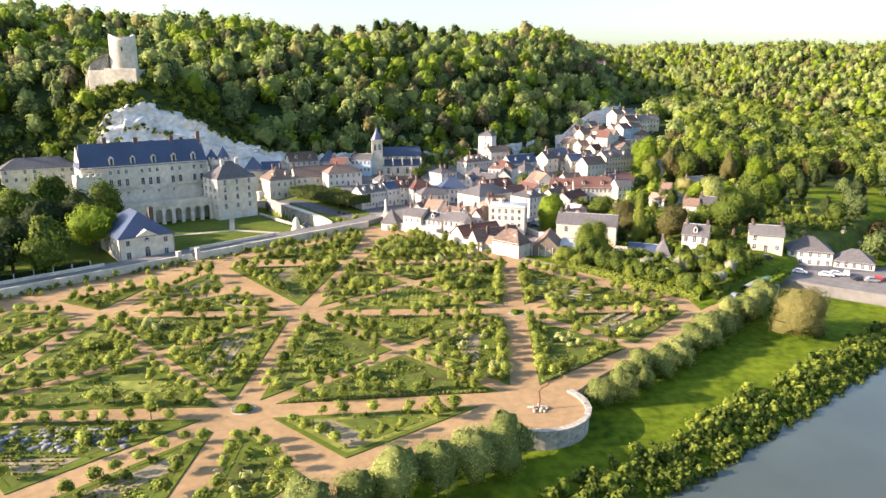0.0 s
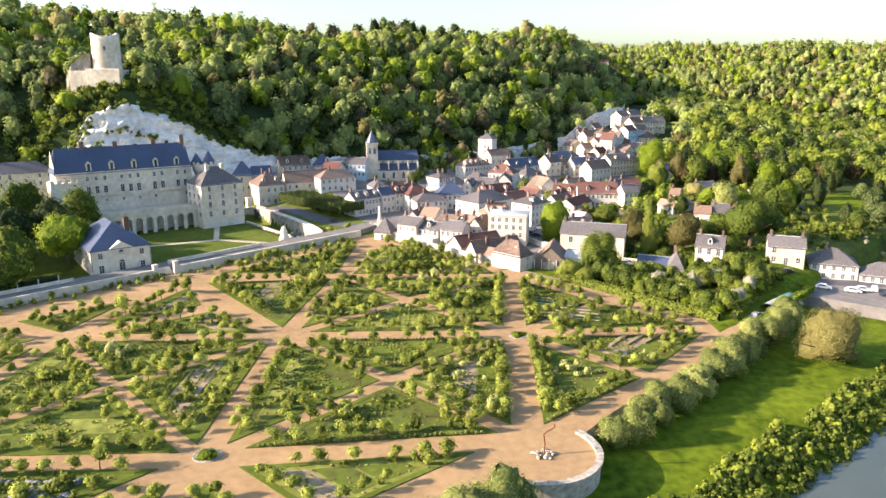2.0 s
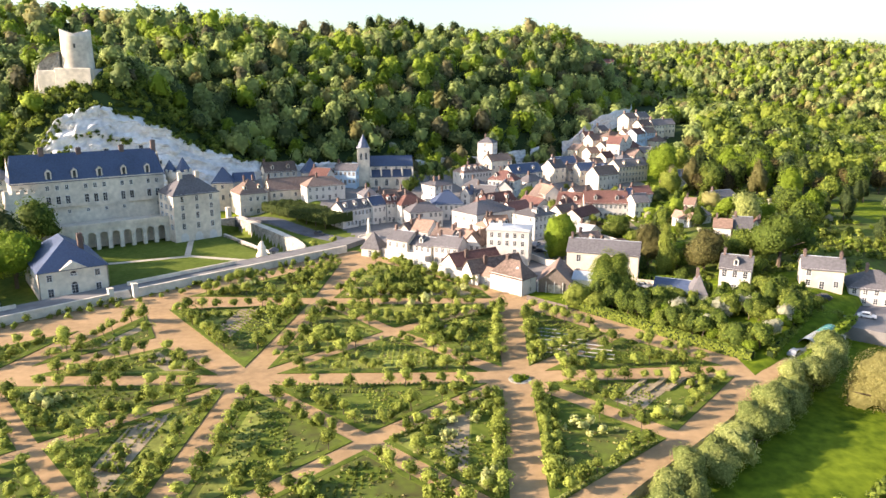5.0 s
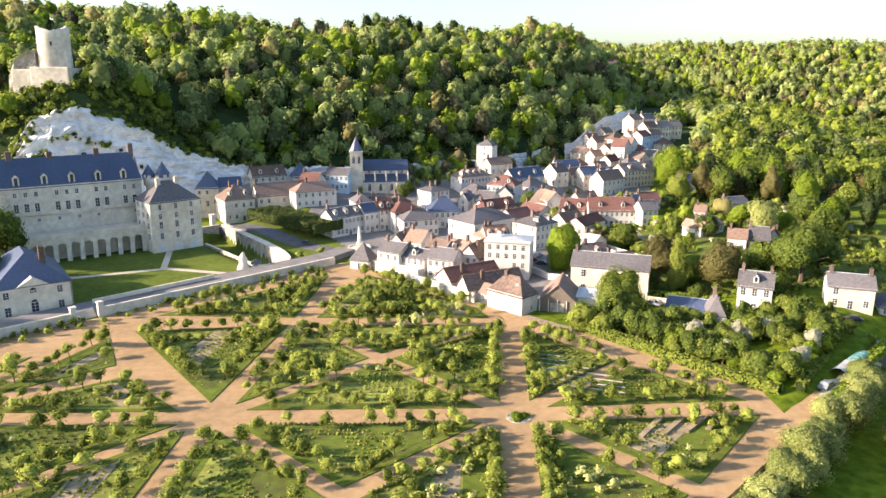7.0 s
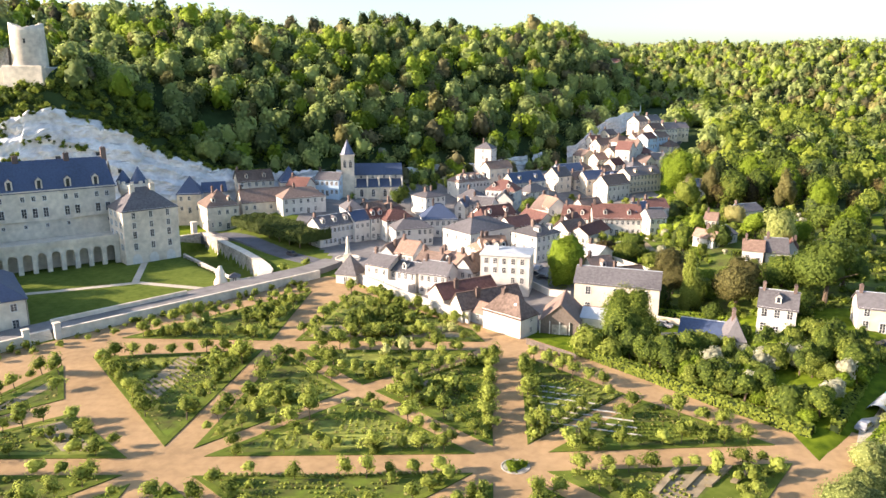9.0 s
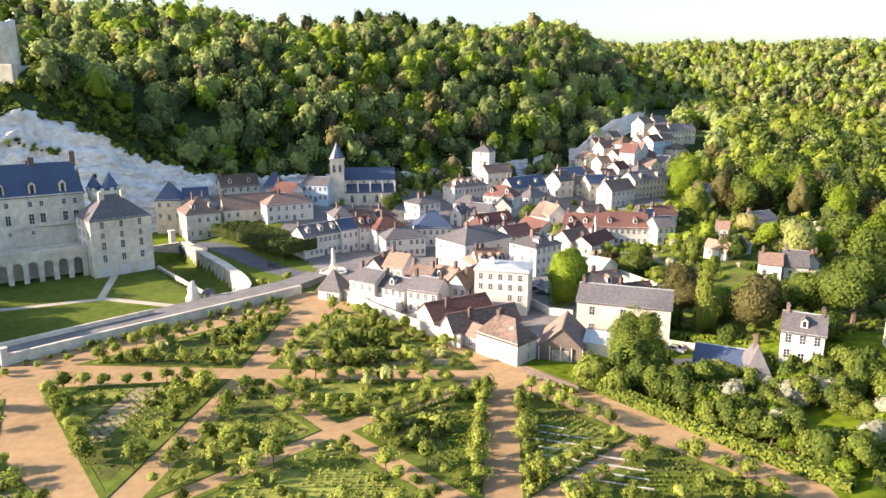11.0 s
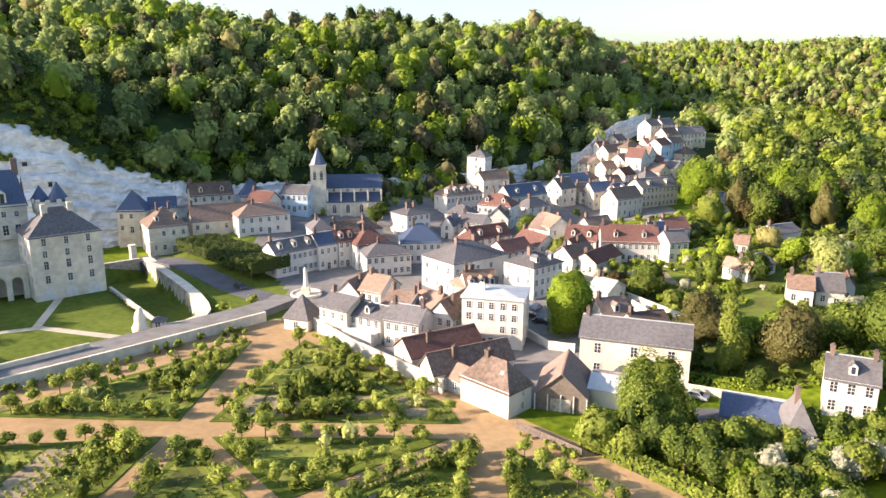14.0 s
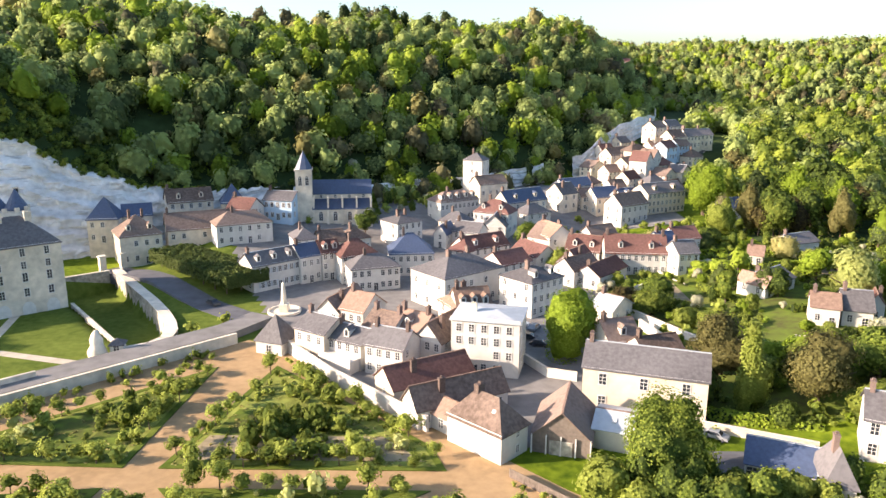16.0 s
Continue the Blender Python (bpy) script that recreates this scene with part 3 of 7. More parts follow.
def tree(x, y, height, radius, seed, n=900, leaf=0.45, tint=0.35, label="", name="tree", mat_="leaf", trunk=0.35, tall=1.0, lumps=11, z=None):
    """One tree with trunk, limbs and a lumpy crown of leaves."""
    z = float(land(x, y)) if z is None else z
    base = tagged(new(name), label or "leafy green broadleaf tree among the houses", "tree")
    base.matrix_world = pose(x, y, z)
    rz = height * (0.5 - trunk / 2) * 1.05 * tall
    mid = height - rz
    part("trunk", trunk_mesh(mid * 1.15, max(.12, radius * .07), radius, seed), base)
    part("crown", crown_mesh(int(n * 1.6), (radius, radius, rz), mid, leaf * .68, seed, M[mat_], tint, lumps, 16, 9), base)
    return base


PROTO_FAR = [crown(72, (1, 1, 1), 0.15, 100 + k, 9, 8, 5, .4, .45) for k in range(8)]
PROTO_MID = [crown(215, (1, 1, 1), 0.11, 200 + k, 15, 12, 7, .3, .5) for k in range(8)]
PROTO_BUSH = [crown(64, (1, 1, 1), 0.17, 300 + k, 6, 7, 4, .3, .6) for k in range(8)]
M["leaf_wood"] = foliage("woodland_leaves", (0.08, 0.108, 0.042), (0.235, 0.29, 0.095), (0.40, 0.46, 0.15), grain=1.5)
M["leaf_garden"] = foliage("garden_leaves", (0.09, 0.12, 0.02), (0.255, 0.295, 0.055), (0.42, 0.47, 0.10), grain=.35)
M["leaf_silver"] = foliage("willow_leaves", (0.17, 0.205, 0.06), (0.38, 0.41, 0.13), (0.56, 0.57, 0.23), grain=.4)
M["leaf_brown"] = foliage("copper_leaves", (0.045, 0.036, 0.02), (0.12, 0.10, 0.035), (0.24, 0.20, 0.06))
M["leaf_dark"] = foliage("conifer_leaves", (0.028, 0.045, 0.018), (0.06, 0.085, 0.028), (0.11, 0.14, 0.04), grain=1.2)
M["leaf_bright"] = foliage("bright_leaves", (0.11, 0.155, 0.014), (0.235, 0.32, 0.032), (0.37, 0.45, 0.06), grain=1.2)
M["leaf_olive"] = foliage("olive_blond_leaves", (0.12, 0.11, 0.04), (0.25, 0.23, 0.08), (0.40, 0.37, 0.14), grain=1.2)
M["leaf_grey"] = foliage("budding_grey_boughs", (0.09, 0.085, 0.05), (0.18, 0.17, 0.085), (0.30, 0.27, 0.12), grain=1.5)
M["blossom"] = foliage("cream_blossom", (0.30, 0.32, 0.2), (0.5, 0.48, 0.34), (0.7, 0.66, 0.5))

# ---- the castle ----
def turned(name, x, y, z, profile, n, material, smooth=True):
    """A round body from a profile of (radius, height)."""
    v, f = [], []
    for r, h in profile:
        v += [(x + r * math.cos(2 * math.pi * k / n), y + r * math.sin(2 * math.pi * k / n), z + h) for k in range(n)]
    for i in range(len(profile) - 1):
        for k in range(n):
            f.append((i * n + k, i * n + (k + 1) % n, (i + 1) * n + (k + 1) % n, (i + 1) * n + k))
    f.append(tuple(range((len(profile) - 1) * n, len(profile) * n)))
    return mesh(name, v, f, material, smooth)


def bay_mesh(bay, height, gap, spring, depth, material):
    """One bay of an arcade: a piece of wall along x with a round-headed opening through it."""
    seg = 8
    arch = [(gap / 2 * math.cos(math.pi * q / seg), spring + gap / 2 * math.sin(math.pi * q / seg)) for q in range(seg + 1)]
    out = [(bay / 2, 0), (bay / 2, height), (-bay / 2, height), (-bay / 2, 0), (-gap / 2, 0)] + arch[::-1] + [(gap / 2, 0)]
    m = len(out)
    v = [(x, 0, z) for x, z in out] + [(x, depth, z) for x, z in out]
    f = [(3, 4, 5, 2), (m - 1, 0, 1, m - 2), (2, 5 + seg // 2, 1)]
    f += [(q, q + 1, 1 if q >= 5 + seg // 2 else 2) for q in range(5, 5 + seg)]
    f += [(q, q + m, q + 1 + m, q + 1) for q in range(4, m - 1)] + [(1, 1 + m, 2 + m, 2)]
    return mesh("arcade_bay", v, f, material)


def castle():
    base = tagged(new("castle"), "pale stone castle with a steep blue slate roof and arcaded terrace", "castle")
    base.matrix_world = pose(-100, 313.7, 0, 0, 0, 36)
    L, D, H = 50.0, 13.0, 23.7
    w = part("wall", wall_mesh(L, D, H, 8, "gable", "stone"), base, "", pose(-L / 2, 0, 0))
    part("roof", roof_mesh(L, D, H, 8.7, "hip", "slate", 0.4, 1.2)[0], base, "steep blue slate roof", pose(-L / 2, 0, 0))
    part("cornice", boxes("cornice", [(-L, -.35, H - .7, 0, -.003, H - .1)], M["stone"]), base)
    part("string_course", boxes("string_course", [(-L, -.2, 13.6, 0, -.003, 13.9)], M["stone"]), base)
    for k in range(13):
        x = -2.6 - k * 3.05
        if k in (2, 5, 9):
            continue
        window(base, 1.0, 1.5, "plain", pose(x, 0, 20.3))
        window(base, 1.3, 2.9, "plain", pose(x, 0, 15.1))
        if k % 2 == 0:
            window(base, 0.8, 1.0, "plain", pose(x, 0, 11.9))
    for x0, x1 in ((-13.5, -1.2), (-40, -27)):
        part("balcony", boxes("balcony", [(x0, -1.1, 14.3, x1, -.003, 14.6), (x0, -1.1, 14.6, x1, -1.0, 15.5)], M["stone"]), base, "long stone balcony")
    for k in range(5):
        part("dormer", dormer_mesh(1.9, 2.9, "stone", "slate"), base, "tall stone dormer", pose(-5.5 - k * 8.2, .35, H + .1))
    for x, h in ((-1.2, 3.4), (-12.5, 2.2), (-27, 2.0), (-39, 2.6)):
        part("chimney", chimney_mesh(1.6, 1.2, h, "brick"), base, "brick chimney stack", pose(x, D / 2, H + 8.3))
    # square corner tower with battlements
    t = part("corner_tower", boxes("corner_tower", [(-52.5, -4.5, -2, -42, 5, 20.6)], M["stone"]), base, "square stone corner tower")
    for k in range(5):
        part("merlon", boxes("merlon", [(-52.5 + k * 2.25, -4.5, 20.6, -51.3 + k * 2.25, -3.9, 21.8)], M["stone"]), t)
    window(t, 0.9, 1.5, "plain", pose(-46.5, -4.5, 15.4))
    window(t, 1.6, 1.6, "plain", pose(-46.5, -4.5, 8.5))
    # terrace on an arcade
    bay = bay_mesh(3.9, 7.9, 2.5, 4.9, 1.2, M["stone"])
    for k in range(11):
        part("arcade_bay", bay, base, "round stone arch of the terrace arcade", pose(-1.6 - 3.9 * k, -12, 0))
    part("terrace_back", boxes("terrace_back", [(-42, -7.2, -1, 0, -.01, 7.9)], M["stone"]), base)
    part("terrace_floor", boxes("terrace_floor", [(-42, -12.3, 7.9, 0, -.02, 8.3)], M["stone"]), base)
    part("parapet", boxes("parapet", [(-42, -12.45, 8.3, 0, -12.0, 9.4)], M["stone"]), base)
    # round tower with a slate cone
    rt = part("round_tower", turned("round_tower", 6.5, 2.5, -1, [(4.4, 0), (4.3, 21), (4.9, 21.6), (4.9, 24.2), (4.1, 24.2)], 20, M["stone"]), base, "round stone tower with battlements")
    for k in range(10):
        a = 2 * math.pi * k / 10
        part("merlon", boxes("merlon", [(-.55, -.3, 0, .55, .3, 1.1)], M["stone"]), rt, "", pose(6.5 + 4.55 * math.cos(a), 2.5 + 4.55 * math.sin(a), 23.2, 0, 0, math.degrees(a) + 90))
    part("cone_roof", turned("cone_roof", 8.2, 2.2, 22.5, [(2.7, 0), (2.6, 1.2), (2.9, 1.2), (0.05, 6.3)], 14, M["slate"], False), rt)
    part("cone_roof", turned("cone_roof", 4.0, 5.0, 22.5, [(2.2, 0), (2.2, 1.2), (2.5, 1.2), (0.05, 5.2)], 14, M["slate"], False), rt)


castle()

pav = house(-84.9, 304.0, 41, 17.5, 14, 18, "hip", 6.2, "stone", "greyslate", z=-0.6, rows=0, chim=0, name="castle_pavilion", category="castle pavilion",
            label="square cream stone castle pavilion with a slate hipped roof", group="castle")
for c in range(3):
    x = (-5.4, 0, 5.4)[c]
    for zz, wh in ((5.2, (1.1, 2.0)), (8.9, (1.1, 2.2)), (12.2, (1.0, 1.7)), (15.3, (1.0, 1.9))):
        window(pav, *wh, "plain", pose(x, 0, zz))
    window(pav, 2.6, 1.9, "arch", pose(x, 0, 0.6), "door", "white arched door")
    for zz in (5.2, 8.9, 12.2, 15.3):
        window(pav, 1.0, 1.8, "shutters", pose(-8.75, 2.5 + c * 4.4, zz, 0, 0, -90))
for zz in (4.4, 11.6, 14.6):
    part("string_course", boxes("string_course", [(-8.85, -.12, zz, 8.85, -.004, zz + .25)], M["stone"]), pav)
CACHE[(2.6, 1.9, "arch")][1].materials[0] = M["frame"]
for x in (-3.2, 3.2):
    part("chimney", chimney_mesh(1.5, 1.0, 3.2, "stone"), pav, "tall pale chimney", pose(x, 6.0, 22))

annex = house(-96.1, 233.4, 36.5, 17.6, 27, 9.0, "hip", 6.6, "stone", "slate", z=-0.8, rows=0, chim=0, name="castle_outbuilding", category="castle outbuilding",
              label="pale stone castle outbuilding with pediment and blue slate roof", group="castle")
part("pediment", mesh("pediment", [(-3.6, -.45, 8.9), (3.6, -.45, 8.9), (0, -.45, 10.9), (-3.6, 3, 8.9), (3.6, 3, 8.9), (0, 3, 10.9)], [(0, 1, 2), (1, 4, 5, 2), (3, 0, 2, 5)], M["stone"]), annex)
part("chimney", chimney_mesh(1.4, 1.6, 4.2, "brick"), annex, "red brick chimney", pose(3.6, 6.5, 13.0))
for x in (-6, 6):
    window(annex, 1.3, 2.2, "plain", pose(x, 0, 1.8))
    window(annex, 1.2, 1.7, "plain", pose(x, 0, 6.2))
window(annex, 1.6, 2.4, "arch", pose(0, 0, 2.0))
window(annex, 1.6, 0.5, "arch", pose(0, 0, 7.0))
for c in range(6):
    for zz in (1.8, 6.2):
        window(annex, 1.2, 2.0, "plain", pose(-8.8, 2.6 + c * 4.2, zz, 0, 0, -90))
for x in (-8.6, 8.6):
    part("downpipe", turned("downpipe", x, -.12, 0, [(.09, 0), (.09, 8.8)], 6, M["wood"]), annex)

house(-92.3, 360.5, 10, 9.3, 9, 8, "hip", 6.2, "stone", "slate", z=5, rows=2, cols=3, chim=0, name="castle_pavilion", category="castle pavilion",
      label="square stone pavilion with a pointed blue slate roof", group="castle", skirt=6)
house(-84.5, 369, 24, 9, 7, 7, "gable", 3.4, "stone", "slate", z=5.5, rows=1, cols=2, chim=0, name="castle_pavilion", category="castle pavilion",
      label="low stone castle range with blue slate roof", group="castle", skirt=6)
house(-56, 381, 20, 8, 8, 7, "hip", 6, "stone", "slate", z=8, rows=1, cols=2, chim=0, name="castle_pavilion", category="castle pavilion",
      label="small stone pavilion with pointed slate roof", group="castle", skirt=6)


# ---- the keep on the hill ----
def keep():
    base = tagged(new("castle_keep"), "ruined round chalk-stone keep above a wooded slope", "keep")
    base.matrix_world = pose(-157.8, 377, 0)
    r = random.Random(3)
    n = 40
    prof = [(7.0, 44), (6.7, 56), (6.45, 66), (6.3, 75), (6.3, 77.5), (5.2, 77.5), (5.2, 73)]
    me = turned("tower", 0, 0, 0, prof, n, M["stone"])
    for v in me.vertices:
        if v.co.z > 76:
            a = math.atan2(v.co.y, v.co.x)
            v.co.z += 0.9 * math.sin(a * 2 + 1) + r.uniform(-.45, .45)
    t = part("tower", me, base, "round tower with a broken rim")
    for x, zz in ((2.0, 70.5), (2.4, 59)):
        # dark box on the wall, painted shade of an open slit
        part("window_slit", boxes("window_slit", [(-.35, -.25, 0, .35, .25, 1.8)], M["glass"]), t, "", pose(x, -6.2, zz, 0, 0, 18))
    part("curtain_wall", boxes("curtain_wall", [(-6.5, -9.5, 46, 9.5, -7.3, 62)], M["stone"], .3), base, "battered stone curtain wall")
    part("curtain_wall", boxes("curtain_wall", [(8.2, -7.3, 46, 9.6, 7, 61.5)], M["stone"], .3), base)
    part("curtain_wall", boxes("curtain_wall", [(-14.5, -9.2, 46, -6.52, -7.0, 61)], M["stone"], .3), base)
    v = [(-14, -7.5, 46), (-19, -5, 46), (-18, -5, 58), (-14.5, -6, 64), (-9, -7, 68), (-6.2, -4, 69), (-6.2, -4, 46),
         (-14, -5.5, 46), (-19, -3, 46), (-18, -3, 58), (-14.5, -4, 64), (-9, -5, 68), (-6.2, -2, 69), (-6.2, -2, 46)]
    part("ruined_wall", mesh("ruined_wall", v, [(6, 5, 4, 3, 2, 1, 0), (7, 8, 9, 10, 11, 12, 13), (1, 2, 9, 8), (2, 3, 10, 9), (3, 4, 11, 10), (4, 5, 12, 11)], M["rubble"]), base, "broken slanting wall of the inner ward")


keep()


# ---- chalk cliffs ----
def cliff_point(x, u):
    """A point of the chalk face at x, a share u of its height up: steep risers, narrow ledges, level cracks, a ragged top."""
    fy = float(np.interp(x, FOOT_X, FOOT_Y))
    cz = float(np.interp(x, CLIFF_X, CLIFF_Z)) + 1.0
    z = float(land(x, fy - 3)) - 1 + (cz + 1.5 + 2.2 * noise.noise((x * .13, 4, 4)) + 1.2 * noise.noise((x * .5, 4, 8))) * u
    deep = float(np.interp(x, [-110, -80, -50], [24, 11, 4.5]))
    k = u * 6 + .9 * noise.noise((x * .03, 0, 1)) + .25 * noise.noise((x * .2, 0, 6))
    ledge = deep * min(1, max(0, (math.floor(k) + .12 * (k % 1) + .88 * max(0, (k % 1) - .72) / .28) / 6))
    dn = (1.2 if x < -50 else 2.4) * noise.noise((x * .07, z * .12, 0)) + 1.5 * noise.noise((x * .22, z * .35, 5)) + .9 * noise.noise((x * .7, z * .8, 9))
    dn += .7 * (abs(noise.noise((x * .05, z * 1.1, 11))) - .25)
    return x + .6 * noise.noise((x * .3, z * .3, 3)), fy - 2.4 + ledge + dn, z


def cliff(name, x0, x1, step, label, rows=40):
    xs = np.arange(x0, x1, step)
    v = [cliff_point(float(x), j / rows) for j in range(rows + 1) for x in xs]
    n = len(xs)
    f = [(j * n + i, j * n + i + 1, (j + 1) * n + i + 1, (j + 1) * n + i) for j in range(rows) for i in range(n - 1)]
    return tagged(new(name, mesh(name, v, f, M["chalk"])), label, "cliff", kind="structure")


cliff("chalk_cliff_castle", -184, -44, 1.0, "white terraced chalk cliff behind the castle", 72)
cliff("chalk_cliff_village", -40, 66, 2.0, "low white chalk outcrops behind the village")
cliff("chalk_cliff_valley", 80, 168, 2.0, "white chalk cliff above the upper village street")


for x, u, w, h in ((-138, .62, 1.8, 1.6), (-131, .5, 2.4, 1.7), (-127, .72, 1.5, 1.4), (-119, .58, 1.2, 1.6), (-97, .5, 1.2, 2.0), (-58, .35, 2.2, 2.2), (-38, .4, 2.0, 2.2)):
    px, py, pz = cliff_point(x, u)
    cave = tagged(new("cave_opening"), "square opening in the chalk cliff, its shade a dark block", "opening", "openings in the chalk")
    cave.matrix_world = pose(px, py - .5, pz, 0, 0, 30)
    # solid dark box: the shade of the hole is put in as colour
    part("recess", boxes("recess", [(-w / 2, -.2, 0, w / 2, 1.5, h)], M["glass"]), cave)
    part("surround", boxes("surround", [(-w / 2 - .3, -.28, h, w / 2 + .3, 1.2, h + .35)], M["stone"]), cave)

# ---- the church ----
def church():
    base = tagged(new("church"), "small stone village church with blue slate roof and spire", "church")
    z = 6.8
    base.matrix_world = pose(-19.5, 384.5, z, 0, 0, 8)
    # aisle in front, taller nave behind
    part("aisle_wall", boxes("aisle_wall", [(-9.5, 0, -3, 11, 5, 5.4)], M["stone"]), base)
    part("aisle_roof", mesh("aisle_roof", [(-9.7, -.3, 5.3), (11.2, -.3, 5.3), (11.2, 5, 8.2), (-9.7, 5, 8.2), (-9.7, -.3, 5.1), (11.2, -.3, 5.1)], [(0, 1, 2, 3), (4, 5, 1, 0)], M["slate"]), base)
    part("nave_wall", wall_mesh(21, 9, 10.2, 4.2, "gable", "stone"), base, "", pose(.5, 5, 0))
    part("nave_roof", roof_mesh(21, 9, 10.2, 4.2, "gable", "slate")[0], base, "", pose(.5, 5, 0))
    for k in range(5):
        x = -9.2 + k * 5
        bt = part("buttress", boxes("buttress", [(x - .4, -1.1, -3, x + .4, -.01, 4.6), (x - .3, -.02, 5.6, x + .3, 4.9, 9.4)], M["stone"]), base)
    for k in range(4):
        window(base, 1.3, 2.4, "arch", pose(-6.7 + k * 5, 0, 1.2))
        window(base, 0.9, 1.0, "arch", pose(-6.7 + k * 5, 5, 8.5))
    tw = part("bell_tower", boxes("bell_tower", [(-15.2, 1, -3, -9.6, 6.6, 18.6)], M["stone"]), base, "square bell tower")
    part("cornice", boxes("cornice", [(-15.5, .7, 18.6, -9.3, 6.9, 19.1)], M["stone"]), tw)
    s = 2.95
    cx, cy = -12.4, 3.8
    oct_ = [(cx + s * math.cos(math.pi / 8 + k * math.pi / 4) * 1.08, cy + s * math.sin(math.pi / 8 + k * math.pi / 4) * 1.08, 19.1) for k in range(8)]
    part("spire", mesh("spire", oct_ + [(cx, cy, 25.4)], [(k, (k + 1) % 8, 8) for k in range(8)], M["slate"]), tw, "pointed slate spire")
    for dx in (-1.2, 1.2):
        window(tw, 1.1, 2.6, "arch", pose(cx + dx, 1, 13.6))
        window(tw, 1.1, 2.6, "arch", pose(-9.6, cy + dx, 13.6, 0, 0, 90))


church()

# white square tower under the wood
tw2 = house(28.4, 436, -24, 8.5, 8, 12.5, "hip", 2.6, "render", "greyslate", z=11.2, rows=4, cols=1, chim=1, door=False, name="tower_house", category="tower house",
            label="white four-storey tower house under the wood", win=(0.9, 1.4), skirt=8)

# four-storey white house by the car park
white = house(26, 268.4, -13, 13.6, 11, 11.6, "hip", .9, "render", "zinc", z=-0.2, rows=0, chim=0, label="tall white four-storey house with a low zinc roof", name="town_house")
for r_, zz in enumerate((1.1, 3.9, 6.6, 9.2)):
    for c in range(5):
        if (r_ == 1 and c < 3) or (r_ == 0 and c == 4):
            continue
        window(white, 1.0, 1.5, "plain", pose(-5.2 + c * 2.5, 0, zz))
    for c in range(2):
        window(white, 0.9, 1.4, "plain", pose(6.9, 2.8 + c * 4.5, zz, 0, 0, 90))
window(white, 1.2, 2.2, "plain", pose(-2.0, 0, 0.2), "door", "dark entrance door")
part("parapet", boxes("parapet", [(-6.95, -.15, 11.5, 6.95, .15, 12.1)], M["render"]), white)
part("chimney", chimney_mesh(1.2, .8, 1.6, "stone"), white, "", pose(-3, 4, 12.2))

# house with the hipped roof at the garden wall
hip = house(22.9, 238.2, -43.6, 11.3, 6.6, 5.3, "hip", 4.0, "render", "tile", z=-0.2, rows=0, chim=0, label="white gardener's house with a hipped brown tile roof", name="garden_house")
part("chimney", chimney_mesh(.9, 1.6, 1.7, "brick"), hip, "", pose(-2.0, 3.6, 8.6))
for x, y_ in ((-1.5, 2.2), (2.6, 2.0)):
    part("skylight", boxes("skylight", [(-.3, -.5, -.04, .3, .5, .1)], M["frame"]), hip, "", pose(x, y_, 7.6, 40))
window(hip, .7, .8, "plain", pose(5.65, 4.0, 3.6, 0, 0, 90))
window(hip, .7, 1.2, "plain", pose(5.65, 4.0, 1.0, 0, 0, 90))

# open timber barn next to it
barn = house(36.6, 237.6, -15, 9.2, 12, 3.2, "gable_y", 4.2, "wood", "tile", z=0, rows=0, chim=0, label="dark weathered timber barn with a steep tiled roof", name="barn", category="barn", cornice=False)
for k in range(5):
    part("post", boxes("post", [(-4.6 + k * 2.3 - .1, -.35, 0, -4.6 + k * 2.3 + .1, -.1, 3.2)], M["frame"]), barn)
part("gate", boxes("gate", [(-1.8, -.16, 0, 1.8, -.02, 2.4)], M["rubble"]), barn)
shed = house(46.3, 238.6, -20, 9, 9, 3.6, "gable", 1.4, "render", "zinc", z=0, rows=0, chim=0, label="low white shed with a blue-grey metal roof", name="shed", category="shed")
for x in (-1.5, 1.0):
    part("skylight", boxes("skylight", [(-.35, -.55, -.04, .35, .55, .1)], M["frame"]), shed, "", pose(x, 2.0, 4.3, 17))

# gate house at the head of the garden
gate_house = house(-19.3, 278.5, -20, 6.4, 6.4, 3.4, "hip", 4.8, "render", "greyslate", z=0, rows=1, cols=1, side=False, chim=0, label="small square garden pavilion with a pyramid grey roof", name="garden_pavilion", category="pavilion")

# ---- the village ----
house(-10.0, 275.4, -33, 8.2, 9, 6.6, 'gable', 2.4, 'cream', 'greyslate', cols=3, chim=1)
terrace = house(-2.4, 272.4, -31, 8.6, 8, 5.6, 'gable', 2.2, 'render', 'greyslate', cols=4, dorm=1)
part("balcony", boxes("balcony", [(-4.1, -3.2, 2.5, 4.1, -.02, 2.75), (-4.1, -3.2, 2.75, 4.1, -3.1, 3.6)], M["render"]), terrace, "white roof terrace over the ground floor")
part("lean_to", boxes("lean_to", [(-3.9, -3.0, -2, 3.9, -.03, 2.48)], M["render"]), terrace)
house(6.1, 267.7, -24, 8.4, 8, 6.2, 'gable', 2.8, 'render', 'greyslate', cols=4, chim=2)
house(-8.5, 290.3, -23, 5.9, 13, 6, 'gable_y', 3, 'render', 'tile', cols=2)
house(-2.9, 287.9, -29, 6.4, 9, 7, 'gable', 3.2, 'render', 'pink', cols=3)
house(7.2, 257.0, -59, 8.0, 17, 3.6, 'gable_y', 3, 'cream', 'redtile', rows=1, cols=1, door=False)
house(12.4, 247.7, -61, 5.7, 18, 3.8, 'gable_y', 3.2, 'render', 'tile', rows=1, cols=1, door=False)
house(16.6, 246.0, -45, 6.4, 6, 3, 'gable', 1.8, 'render', 'pink', rows=1, chim=0, door=False)
house(9.7, 276.0, -32, 7.5, 9, 6.5, 'gable', 3.2, 'render', 'pink', cols=4, chim=2, dorm=1)
